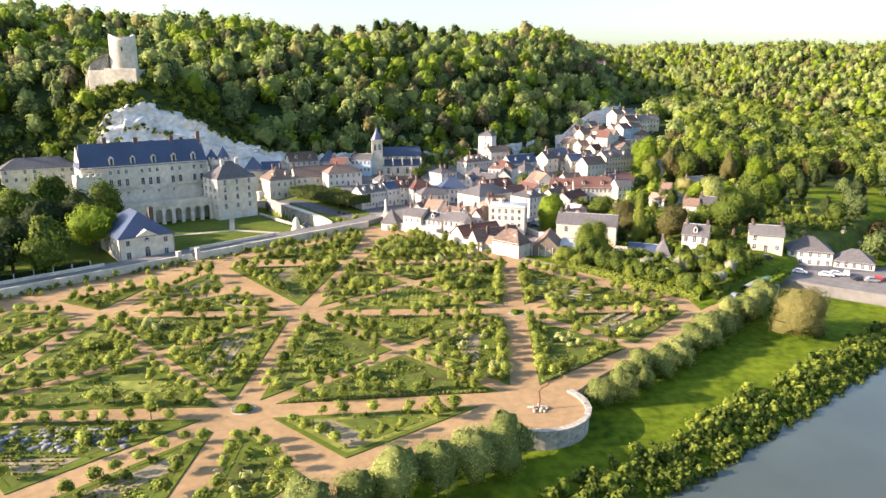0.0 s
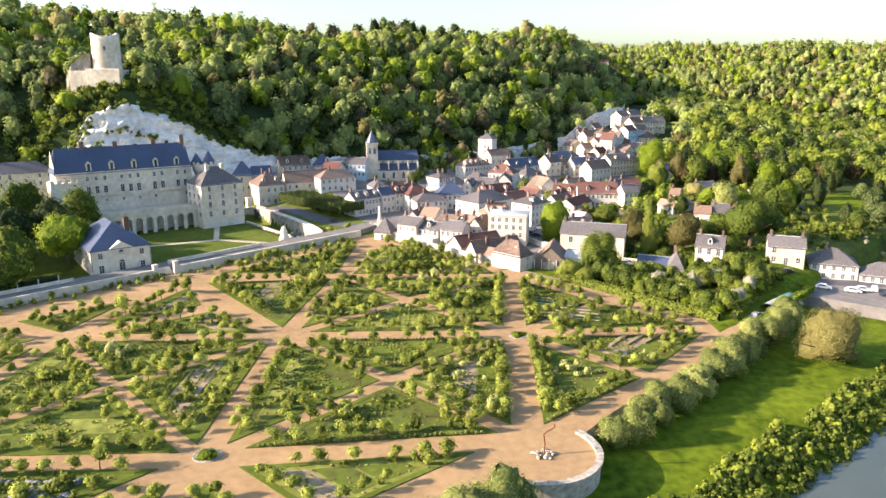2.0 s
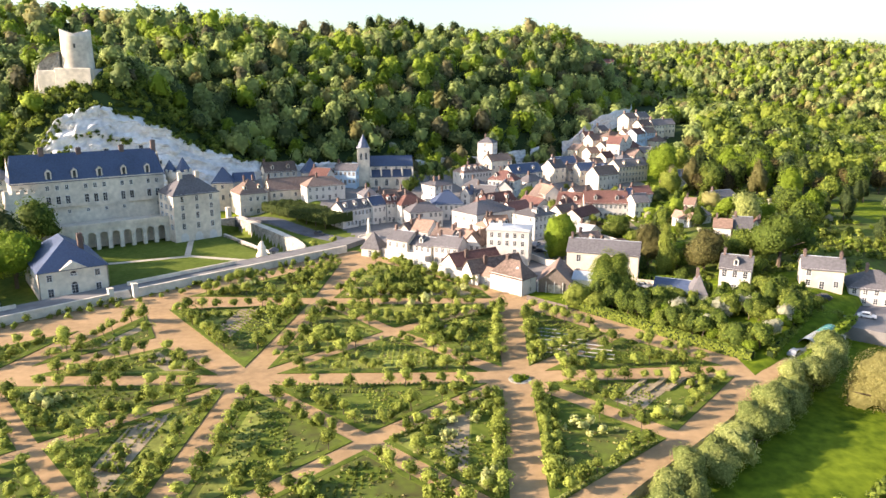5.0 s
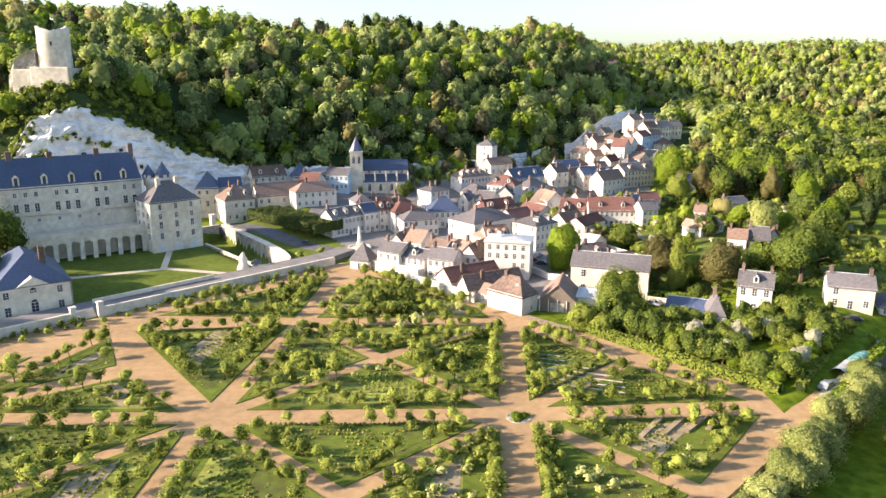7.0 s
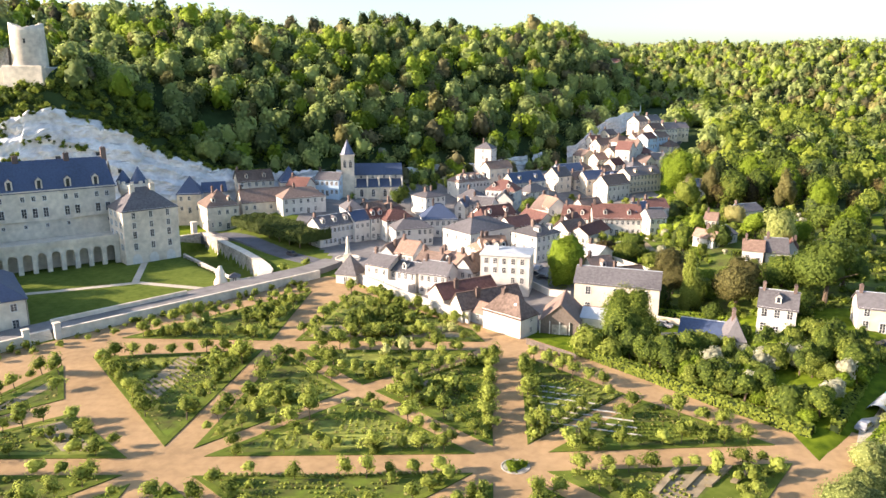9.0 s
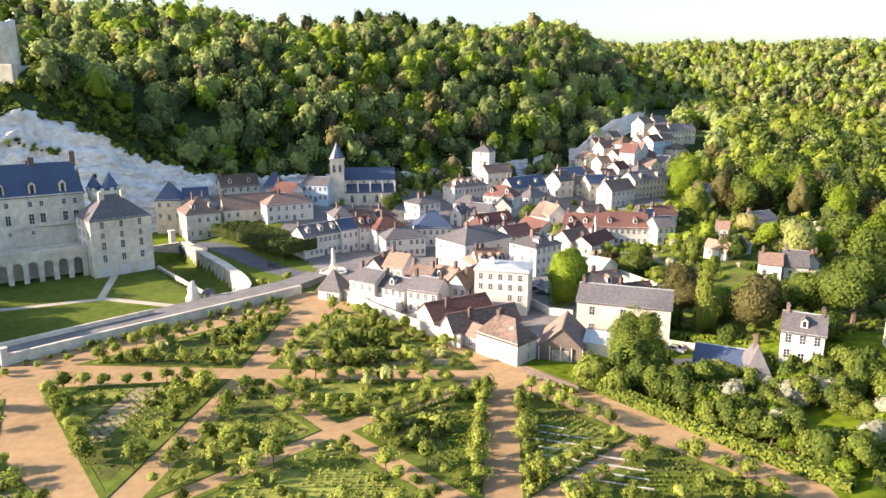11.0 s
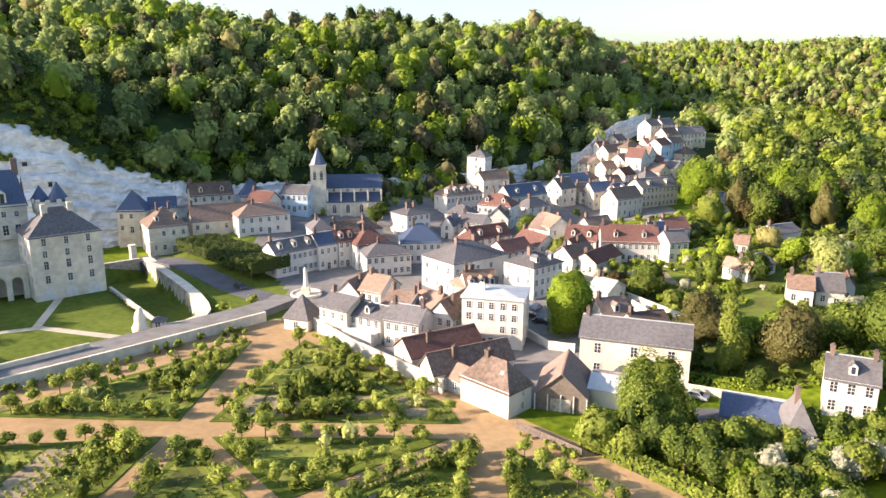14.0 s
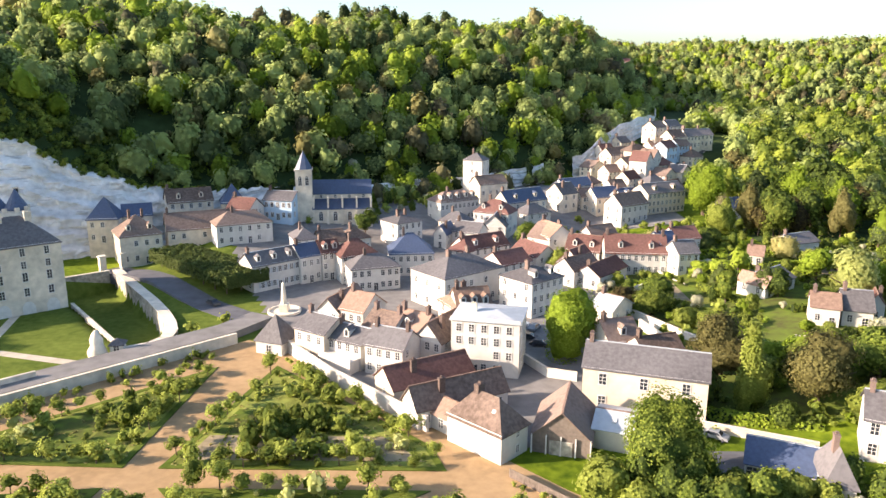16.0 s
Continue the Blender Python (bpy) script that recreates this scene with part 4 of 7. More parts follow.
house(14.6, 272.5, -31, 6.6, 11, 6, 'gable_y', 3.6, 'render', 'tile', cols=3, dorm=0)
house(3.7, 276.5, -32, 7.4, 9, 6.5, 'gable', 3, 'render', 'tile', cols=3, chim=2)
house(24.8, 283.7, 13, 7.6, 10, 8.6, 'gable', 3.8, 'render', 'pink', rows=3, cols=5, dorm=3)
house(18.8, 287.4, -64, 10.3, 9, 8.6, 'hip', 3, 'cream', 'pink', rows=3, cols=2)
house(25.6, 313.0, 40, 20.1, 14, 9, 'hip', 3.6, 'render', 'greyslate', rows=2, cols=8, chim=2, label='white town hall with an arcaded ground floor and slate roof', name='town_hall', category='town hall')
house(43.5, 307.0, 42, 11.8, 11, 9, 'hip', 2.6, 'render', 'greyslate', rows=3, cols=5, dorm=2)
house(7.9, 341.2, 8, 12.9, 11, 7, 'hip', 5, 'render', 'slate', rows=2, cols=6)
house(-1.2, 326.1, 19, 13.7, 9, 6.6, 'hip', 3, 'render', 'greyslate', rows=2, cols=7)
house(-6.3, 334.4, 25, 11.5, 10, 8, 'hip', 4, 'render', 'redtile', rows=3, cols=5)
house(-28.8, 327.6, 44, 14.7, 8, 7.5, 'gable', 3, 'render', 'greyslate', rows=2, cols=8, dorm=3, style='shutters')
house(-20.4, 333.5, 39, 6.5, 8, 8, 'gable', 3, 'render', 'slate', rows=2, cols=3)
house(-15.0, 336.5, 30, 5.7, 8, 8.3, 'gable', 3, 'render', 'redtile', rows=3, cols=3, dorm=2)
house(-17.5, 356.1, 26, 8.1, 9, 5, 'gable', 3, 'stone', 'tile', rows=1, cols=3)
house(-10.1, 361.4, 33, 8.4, 8, 5, 'hip', 3, 'stone', 'tile', rows=1, cols=3)
house(-25.4, 353.1, 23, 7.2, 10, 6, 'hip', 3, 'render', 'greyslate', rows=2, cols=3)
house(5.8, 369.8, 39, 10.1, 10, 9, 'hip', 2, 'render', 'greyslate', rows=3, cols=4, chim=2)
house(-76, 350.8, 33, 12.4, 13, 9.2, 'hip', 5.4, 'stone', 'tile', rows=2, cols=4, dorm=2, z=0.6, chim=2, label='pale stone castle stable block with a hipped brown roof', name='stable_block', category='stable')
house(-57.6, 364.6, 26, 29, 11, 8.6, 'gable', 4.6, 'stone', 'tile', z=1, rows=2, rowz=[5.6], cols=9, chim=1, door=False, label='long pale stone castle outbuilding with a brown tiled roof', name='stable_wing', category='stable')
house(-46, 358.6, 28, 17.6, 9, 6.6, 'hip', 3.4, 'render', 'tile', rows=2, cols=6, chim=1)
house(-70, 379, 30, 15.0, 8, 6.5, 'gable', 4, 'stone', 'tile', z=9, rows=2, cols=5, dorm=2)
house(-52.2, 372.4, -19, 8.9, 9, 6, 'gable', 3.4, 'render', 'redtile', z=8, rows=2, cols=3)
house(-40.3, 379.6, -11, 10.4, 9, 7, 'gable', 2.6, 'bluewall', 'greyslate', z=9, rows=2, cols=5)
house(22.9, 400.8, 34, 17.4, 9, 8, 'hip', 3.2, 'render', 'tile', rows=2, cols=9, dorm=5)
house(37.0, 427.8, 30, 13.3, 8, 6, 'gable', 3, 'stone', 'tile', z=9, rows=1, cols=4, door=False)
house(33.8, 391.9, -24, 13.5, 10, 8, 'hip', 4, 'render', 'redtile', rows=2, cols=6, dorm=2, style='shutters')
house(49.4, 412.8, 36, 20.0, 9, 7.5, 'gable', 4.2, 'stone', 'slate', rows=2, cols=6, dorm=2)
house(62.0, 429.6, -53, 9.4, 9, 7, 'gable_y', 4, 'stone', 'greyslate', rows=2, cols=2)
house(15.8, 372.6, -22, 4.5, 9, 5, 'gable_y', 3, 'render', 'slate', rows=2, cols=1)
house(24.2, 373.4, -26, 9.7, 8, 6, 'gable', 3, 'render', 'greyslate', rows=2, cols=3)
house(19.4, 386.2, -30, 10.2, 8, 5, 'hip', 3, 'stone', 'greyslate', rows=2, cols=3)
house(34.6, 384.5, -12, 8.4, 9, 5.5, 'gable_y', 4, 'render', 'greyslate', rows=2, cols=2)
house(31.3, 355.3, 33, 16.2, 9, 5.6, 'gable', 3.4, 'render', 'redtile', rows=2, cols=6, dorm=2)
house(21.5, 350.9, -34, 7.5, 8, 5.6, 'hip', 3, 'render', 'redtile', rows=2, cols=3)
house(48.7, 366.6, -65, 11.3, 9, 7.5, 'gable', 3.6, 'render', 'pink', rows=2, cols=3)
house(55.4, 366.2, 47, 11.9, 9, 6.5, 'gable_y', 4, 'render', 'tile', rows=2, cols=2)
house(53.2, 405.0, 38, 11.9, 9, 6, 'hip', 3, 'render', 'greyslate', rows=2, cols=3)
house(60.0, 352.3, -23, 10.6, 10, 5.5, 'gable', 4, 'render', 'redtile', rows=2, cols=4, dorm=2)
house(53.5, 336.3, -37, 8.2, 9, 5.5, 'gable_y', 4, 'render', 'redtile', rows=2, cols=2)
house(58.1, 332.7, 37, 10.6, 8, 5, 'gable', 3, 'render', 'tile', rows=2, cols=3)
house(38.6, 336.6, 37, 11.0, 9, 5.5, 'gable', 3, 'render', 'redtile', rows=2, cols=4)
house(41.6, 348.6, -58, 12.5, 8, 5.5, 'gable', 3, 'render', 'redtile', rows=2, cols=3)
house(74.3, 342.6, -5, 17.8, 10, 6.6, 'gable', 4.6, 'render', 'redtile', rows=2, cols=9, dorm=2, chim=2)
house(84.7, 345.3, 17, 5.8, 8, 7.5, 'gable', 3, 'render', 'slate', rows=2, cols=2)
house(88.0, 336.9, 14, 6.5, 8, 6.2, 'gable', 3, 'render', 'greyslate', rows=2, cols=3, style='shutters')
house(93.2, 354.4, 17, 8.9, 8, 6, 'gable', 3, 'render', 'redtile', rows=2, cols=3)
house(65.7, 332.9, 50, 16.2, 8, 4.2, 'gable', 2.6, 'render', 'redtile', rows=1, cols=2)
house(84.9, 430.5, 23, 12.2, 9, 7.5, 'gable', 3.6, 'cream', 'slate', rows=2, cols=4, chim=2)
house(95.1, 427.0, 25, 14.4, 8, 7, 'gable', 3, 'render', 'slate', rows=2, cols=5, dorm=2)
house(106.8, 427.0, 20, 13.7, 9, 7, 'gable', 2.6, 'stone', 'greyslate', rows=2, cols=5)
house(106.6, 423.9, 28, 19.9, 10, 8.5, 'gable', 3.4, 'cream', 'greyslate', rows=3, cols=9, dorm=2)
house(90.1, 408.4, 35, 14.8, 9, 7.5, 'gable', 4, 'render', 'tile', rows=2, cols=5)
house(69.9, 361.0, 28, 10.0, 10, 7, 'gable', 4, 'render', 'tile', rows=2, cols=4)
house(74.8, 444.5, 29, 15.3, 9, 7, 'gable', 3, 'render', 'slate', rows=2, cols=4)
house(77.2, 435.0, 16, 6.2, 8, 6, 'gable', 3, 'cream', 'tile', rows=2, cols=2)
house(104.2, 495.1, 35, 14.7, 8, 6, 'gable', 3.4, 'stone', 'tile', z=14, rows=2, cols=3)
house(113.2, 493.7, 30, 12.0, 8, 6, 'hip', 3, 'stone', 'tile', z=16, rows=2, cols=3)
house(111.7, 471.4, 57, 9.3, 8, 6, 'gable_y', 4, 'render', 'redtile', z=14, rows=2, cols=2)
house(117.7, 480.6, 48, 8.3, 8, 6, 'gable_y', 4, 'render', 'tile', z=14, rows=2, cols=2)
house(128.2, 492.3, 47, 11, 8, 6, 'gable', 3, 'bluewall', 'redtile', z=18, rows=2, cols=4)
house(137.6, 502.3, 38, 10.0, 8, 6, 'gable', 3, 'bluewall', 'tile', z=18, rows=2, cols=4)
house(135.1, 505.1, 33, 9.8, 8, 6, 'gable', 3.4, 'stone', 'tile', z=22, rows=2, cols=4)
house(144.7, 511.3, 24, 8.8, 8, 6, 'gable', 3.4, 'stone', 'greyslate', z=22, rows=2, cols=4)
house(129.3, 517.3, 44, 11, 8, 6, 'gable', 3, 'stone', 'tile', z=26, rows=2, cols=3)
house(139.5, 527.1, 35, 10.0, 8, 6, 'gable', 3, 'stone', 'greyslate', z=26, rows=2, cols=3)
house(145.3, 515.3, 27, 8.6, 8, 6, 'gable', 3, 'stone', 'tile', z=22, rows=2, cols=3)
house(154.3, 519.9, 18, 7.6, 8, 6, 'gable', 3, 'stone', 'greyslate', z=22, rows=2, cols=3)
house(146.8, 510.7, 51, 8.2, 8, 5, 'gable_y', 3, 'render', 'greyslate', z=12, rows=2, cols=1)
house(152.8, 518.1, 42, 7.2, 8, 5, 'gable_y', 3, 'render', 'greyslate', z=12, rows=2, cols=1)
house(162.4, 535.4, 41, 9.2, 9, 3.6, 'flat', 0, 'render', 'frame', z=15, rows=1, cols=3, chim=0)
house(170.6, 542.6, 32, 8.2, 9, 3.6, 'flat', 0, 'render', 'frame', z=15, rows=1, cols=3, chim=0)
house(131.1, 411.0, 15, 14.9, 9, 5, 'gable', 3, 'render', 'slate', rows=2, cols=4)
house(55.1, 273.7, 17, 7.2, 9, 5.6, 'gable', 3.4, 'render', 'tile', rows=2, cols=3, dorm=1)
house(61.9, 267.9, 18, 8.9, 9, 4.4, 'gable', 3.2, 'render', 'tile', rows=1, cols=4)
house(55.5, 299.9, -44, 6.1, 9, 4, 'gable', 2.4, 'stone', 'zinc', rows=1, cols=2)
house(105, 314, 38, 11.5, 9, 3.2, 'gable', 2.2, 'render', 'greyslate', rows=1, cols=3)
house(99.5, 309.5, 33, 3.6, 8, 3.2, 'gable_y', 2.2, 'render', 'pink', rows=1, cols=1)
house(116, 292, -24, 3.5, 9, 4, 'gable_y', 2.4, 'render', 'redtile', rows=1, cols=1)
house(109.5, 287.5, -16, 6.2, 8, 4.0, 'gable', 3.6, 'render', 'greyslate', rows=1, cols=2)
house(102.5, 288, -22, 5.8, 8, 4.4, 'gable', 2.4, 'render', 'pink', rows=1, cols=2)
house(129.1, 352.6, 26, 11.3, 8, 4.4, 'gable', 2.2, 'render', 'greyslate', rows=1, cols=3)
house(108.8, 341.5, -27, 4.3, 8, 3, 'gable', 2.2, 'cream', 'pink', rows=1, cols=2)
house(133.8, 324.7, 23, 6.5, 8, 3.2, 'gable', 2.2, 'render', 'greyslate', rows=1, cols=2)
house(-175.5, 318.6, 32, 29.3, 12, 6.5, 'hip', 4, 'stone', 'greyslate', z=13, rows=2, cols=8, chim=2, label='pale stone castle wing with a grey slate roof', name='castle_wing', category='castle wing', skirt=14)
house(52.6, 250.5, -18, 20.9, 11, 8.4, 'gable', 3, 'cream', 'greyslate', rows=2, cols=3, chim=1, label='long cream rendered hall with a grey-brown roof', name='hall', category='hall', win=(1.2, 2.0))
house(71.4, 221.2, -16, 3.8, 8, 5, 'hip', 4, 'render', 'greyslate', rows=1, cols=1, label='pale square pavilion with a tall grey pyramid roof')
house(66.8, 228.0, -24, 9.8, 8, 3.6, 'gable', 2.4, 'render', 'slate', rows=1, cols=5, win=(1.6, 1.9), door=False, chim=0)
house(84.9, 232.3, -26, 8.0, 9, 6.6, 'gable', 3, 'render', 'greyslate', rows=2, cols=3, dorm=1, chim=2, label='white two-storey house with slate roof and one dormer', win=(1.1, 1.8))
house(107.5, 229.5, -20, 10.3, 8, 5.6, 'gable', 2.6, 'cream', 'greyslate', rows=2, cols=3, chim=2, win=(1.1, 1.6), label='cream two-storey house with grey slate roof and end chimneys')
house(121.3, 227.2, -21, 13.2, 11, 7.4, 'hip', 4, 'render', 'greyslate', rows=3, cols=5, chim=1, label='white three-storey riverside hotel with a grey hipped roof', name='hotel', category='hotel')
house(132.6, 221.3, -27, 11.4, 9, 5.6, 'hip', 3.4, 'render', 'greyslate', rows=2, cols=5, chim=0)

# small houses packed along the upper street
for k, (x, y) in enumerate(((94, 452), (103, 462), (112, 456), (121, 468), (97, 476), (107, 485), (124, 484), (130, 474), (117, 502), (127, 512), (143, 497), (147, 530), (157, 524), (118, 447), (86, 462), (92, 490), (100, 506), (112, 520))):
    house(x, y, 24 + (k * 17) % 30, 7.5 + (k * 5) % 4, 7.5, 4.8 + (k * 3) % 3 * .6, ("gable", "gable", "hip", "gable_y")[k % 4], 3.0, ("render", "stone", "cream", "stone")[k % 4], ("tile", "redtile", "greyslate", "tile", "pink")[k % 5], rows=2, cols=3, chim=1)

# ---- walls, roads and courts ----
def run(points):
    """Steps along a line of points: middle, length and turn of each leg."""
    for (x0, y0), (x1, y1) in zip(points, points[1:]):
        yield (x0 + x1) / 2, (y0 + y1) / 2, math.hypot(x1 - x0, y1 - y0), math.degrees(math.atan2(y1 - y0, x1 - x0))


def long_wall(name, points, h, t, material, label, z=0.0, cap=True, deep=1.0):
    base = tagged(new(name), label, "wall")
    for x, y, l, a in run(points):
        seg = part("wall_section", boxes("wall_section", [(-l / 2, -t / 2, -deep, l / 2, t / 2, h)], M[material]), base, "", pose(x, y, z, 0, 0, a))
        if cap:
            part("coping", boxes("coping", [(-l / 2, -t / 2 - .1, h, l / 2, t / 2 + .1, h + .14)], M["stone"], .03), seg)
    return base


def strip(name, points, width, z, material, label, category="road", deep=.2):
    """A flat band along a line of points."""
    pts = [Vector(p) for p in points]
    if z is None:
        pts = [a.lerp(b, k / 8) for a, b in zip(pts, pts[1:]) for k in range(8)] + [pts[-1]]
    left, right = [], []
    for i, p in enumerate(pts):
        d = (pts[min(i + 1, len(pts) - 1)] - pts[max(i - 1, 0)]).normalized()
        nrm = Vector((-d.y, d.x)) * width / 2
        left.append(tuple(p + nrm)); right.append(tuple(p - nrm))
    n = len(pts)
    if z is None:
        zs = [max(float(land(p.x + a, p.y + b)) for a in (-width / 2, 0, width / 2) for b in (-width / 2, 0, width / 2)) + .07 for p in pts] * 2
    else:
        zs = [z] * (2 * n)
    v = [(x, y, q) for (x, y), q in zip(right + left, zs)] + [(x, y, q - deep) for (x, y), q in zip(right + left, zs)]
    f = [(i, i + 1, n + i + 1, n + i) for i in range(n - 1)]
    f += [(i, 2 * n + i, 2 * n + i + 1, i + 1) for i in range(n - 1)] + [(n + i + 1, 3 * n + i + 1, 3 * n + i, n + i) for i in range(n - 1)]
    return tagged(new(name, mesh(name, v, f, M[material])), label, category, kind="structure")


long_wall("garden_wall", [(-150, 162), (-84.5, 228.5)], 2.3, .6, "stone", "long pale stone garden wall below the castle road")
long_wall("garden_wall", [(-79.5, 233.5), (-28, 285)], 2.3, .6, "stone", "long pale stone garden wall below the castle road")
strip("road_castle", [(-154, 167), (-32, 289.5), (-26, 300)], 7.0, 1.75, "street", "grey road on the bank above the garden wall", deep=2.0)
long_wall("road_parapet", [(-150, 172.5), (-104, 218.5)], .9, .4, "stone", "low stone parapet along the castle road", 1.7, deep=2)
long_wall("road_parapet", [(-84, 238.5), (-60, 262.5)], 1.0, .4, "stone", "low stone parapet along the castle road", 1.7, deep=2)
for x, y in ((-84.3, 228.7), (-79.7, 233.3)):
    pier = tagged(new("gate_pier"), "white stone gate pier with a capped top", "gate pier", "garden gate piers")
    pier.matrix_world = pose(x, y, 0, 0, 0, 45)
    part("shaft", boxes("shaft", [(-.65, -.65, 0, .65, .65, 3.7)], M["render"], .04), pier)
    part("cap", boxes("cap", [(-.8, -.8, 3.7, .8, .8, 4.0)], M["stone"], .05), pier)
steps = tagged(new("garden_steps"), "stone steps between the garden gate piers", "steps")
for k in range(6):
    part("step", boxes("step", [(-2.4, .5 + k * .35, -.2, 2.4, 3.4, .03 + .29 * k + .29)], M["stone"]), steps)
steps.matrix_world = pose(-82, 231, 0, 0, 0, 45)
long_wall("village_wall", [(-16.2, 280.8), (-4, 265), (10, 250.5), (15.5, 244.8)], 2.8, .5, "render", "cream garden wall below the village houses")
fence = tagged(new("board_fence"), "weathered timber board fence at the garden edge", "fence")
for k in range(28):
    q = k / 28
    part("board", boxes("board", [(-.22, -.03, 0, .22, .03, 1.5)], M["wood"]), fence, "", pose(28.2 + 9.6 * q, 231 - 9.5 * q, 0, 0, 0, -45))
long_wall("car_park_wall", [(33, 279), (38.5, 268), (44, 266)], 1.8, .4, "render", "pale wall beside the village car park")
long_wall("lane_wall", [(64, 297), (69, 277), (66, 262)], 2.2, .4, "render", "white garden wall along a lane")
long_wall("lane_wall", [(64, 305), (74, 286)], 2.0, .4, "render", "white garden wall along a lane")
long_wall("lane_wall", [(112, 345), (118.5, 323)], 2.2, .4, "render", "white garden wall along a lane")
long_wall("lane_wall", [(90, 282), (98.5, 287)], 2.4, .4, "render", "white garden wall behind a house")
long_wall("lane_wall", [(61.8, 246.5), (78, 239.5)], 1.5, .4, "cream", "cream wall below a yellow-green hedge")
long_wall("lane_wall", [(80, 350), (82, 335), (94.5, 301)], 1.8, .4, "render", "white garden wall along a lane")
long_wall("road_wall", [(52, 224), (62, 225.5)], 1.6, .4, "render", "white wall beside the river road")
long_wall("road_wall", [(77, 229), (92, 222), (104, 220)], 1.4, .4, "render", "white wall beside the river road")
strip("road_river", [(56, 236), (72, 236), (84, 231.5), (97, 226.5), (125, 222), (200, 215), (420, 190)], 6.5, .05, "asphalt", "grey village road beside the river houses", deep=.5)
strip("lane", [(45, 264), (58, 256), (72, 246), (80, 240)], 5, .05, "street", "pale lane behind the river houses", deep=.5)
tagged(new("car_park", prism("car_park", [(104, 211), (118, 200), (128, 193), (170, 188), (170, 216), (106, 221)], -4, .03, M["street"])), "pale gravelled car park beside the hotel", "car park", kind="structure")
tagged(new("allotment_yard", prism("allotment_yard", [(77, 184), (82, 183), (101, 204), (97, 211), (88, 201)], -4, .05, M["gravel"])), "grey gravel yard behind the hedge", "yard", kind="structure")
strip("court_path", [(-121, 262), (-100, 270), (-80, 279), (-58, 273)], 2.4, .05, "gravel", "pale gravel path across the castle lawn")
strip("court_path", [(-81, 279), (-88, 304)], 2.0, .055, "gravel", "pale gravel path across the castle lawn")
strip("road_forecourt", [(-26, 298), (-42, 311), (-62, 330), (-84, 347)], 7.5, None, "asphalt", "grey drive up to the castle gate", deep=3)


def moat_point(a, b):
    return (-78 + .66 * a + .75 * b, 309 - .75 * a + .66 * b)


long_wall("moat_wall", [moat_point(-1, 1.2), moat_point(39, 0.8)], .7, .6, "rubble", "low rubble wall along the dry moat", deep=5.5)
long_wall("moat_wall", [moat_point(a, b) for a, b in ((-27, 20.3), (-10, 19), (10, 17.8), (22, 16.4), (30, 14.8), (36, 12.9), (40, 10), (41.8, 6), (41, 1))], .9, 2.6, "rubble", "curved rubble retaining wall of the dry moat", deep=6)
long_wall("moat_wall", [moat_point(-27, 1), moat_point(-27, 18)], 1.0, .8, "rubble", "rubble wall closing the dry moat", deep=6)
for x, y in ((-85.5, 344), (-81, 348)):
    pier = tagged(new("gate_pier"), "pale stone castle gate pier with a capped top", "gate pier", "castle gate piers")
    pier.matrix_world = pose(x, y, float(land(x, y)), 0, 0, 45)
    part("shaft", boxes("shaft", [(-.9, -.9, -1, .9, .9, 4.4)], M["stone"], .05), pier)
    part("cap", boxes("cap", [(-1.1, -1.1, 4.4, 1.1, 1.1, 4.8)], M["stone"], .05), pier)

# stone group at the end of the moat wall, kiosk, fountain
r = random.Random(5)
me = turned("stone_group", 0, 0, 0, [(1.9, 0), (1.8, 1.3), (1.3, 2.4), (1.35, 3.6), (.9, 4.7), (.35, 5.6), (.05, 5.7)], 14, M["stone"])
for v in me.vertices:
    v.co += noise.noise_vector(v.co * .9) * .35
g_ = tagged(new("stone_sculpture", me), "weathered pale stone sculpture group on the terrace", "sculpture")
g_.matrix_world = pose(-55.3, 277.2, 0)
kiosk = house(-51.5, 277.8, 10, 2.6, 2.6, 2.4, "hip", .9, "render", "greyslate", z=0, rows=1, cols=1, side=False, chim=0, label="tiny white ticket kiosk with a grey roof", name="kiosk", category="kiosk")
fountain = tagged(new("fountain"), "stone obelisk fountain on the village square", "fountain")
fountain.matrix_world = pose(-22.4, 307, float(land(-22.4, 307)))
part("basin", turned("basin", 0, 0, 0, [(4.2, 0), (4.2, .6), (3.8, .6), (3.7, .2)], 24, M["stone"], False), fountain)
part("plinth", boxes("plinth", [(-1.1, -1.1, 0, 1.1, 1.1, 2.2)], M["stone"], .06), fountain)
part("obelisk", turned("obelisk", 0, 0, 2.2, [(.75, 0), (.6, 2.5), (.45, 5), (.05, 5.6)], 4, M["stone"], False), fountain)

# the bent figure of corten steel on its heap of stones
stat = tagged(new("steel_sculpture"), "tall bent rust-brown steel sculpture on grey boulders", "sculpture")
stat.matrix_world = pose(18.9, 123.4, 0)
M["corten"] = mat("rusted_steel", (0.20, 0.09, 0.05), 0.8, 0.3, 4.0, metal=.3)
bm = bmesh.new()
for a, b in (((0, 0, 0), (0.1, 0, 2.0)), ((.1, 0, 2.0), (-.15, 0, 3.7)), ((-.15, 0, 3.7), (.35, 0, 4.3)), ((.35, 0, 4.3), (1.5, 0, 4.9)), ((1.5, 0, 4.9), (1.6, 0, 5.5))):
    limb(bm, a, b, .13, .12, 8)
me = bpy.data.meshes.new("figure")
bm.to_mesh(me); bm.free(); me.materials.append(M["corten"])
part("figure", me, stat)
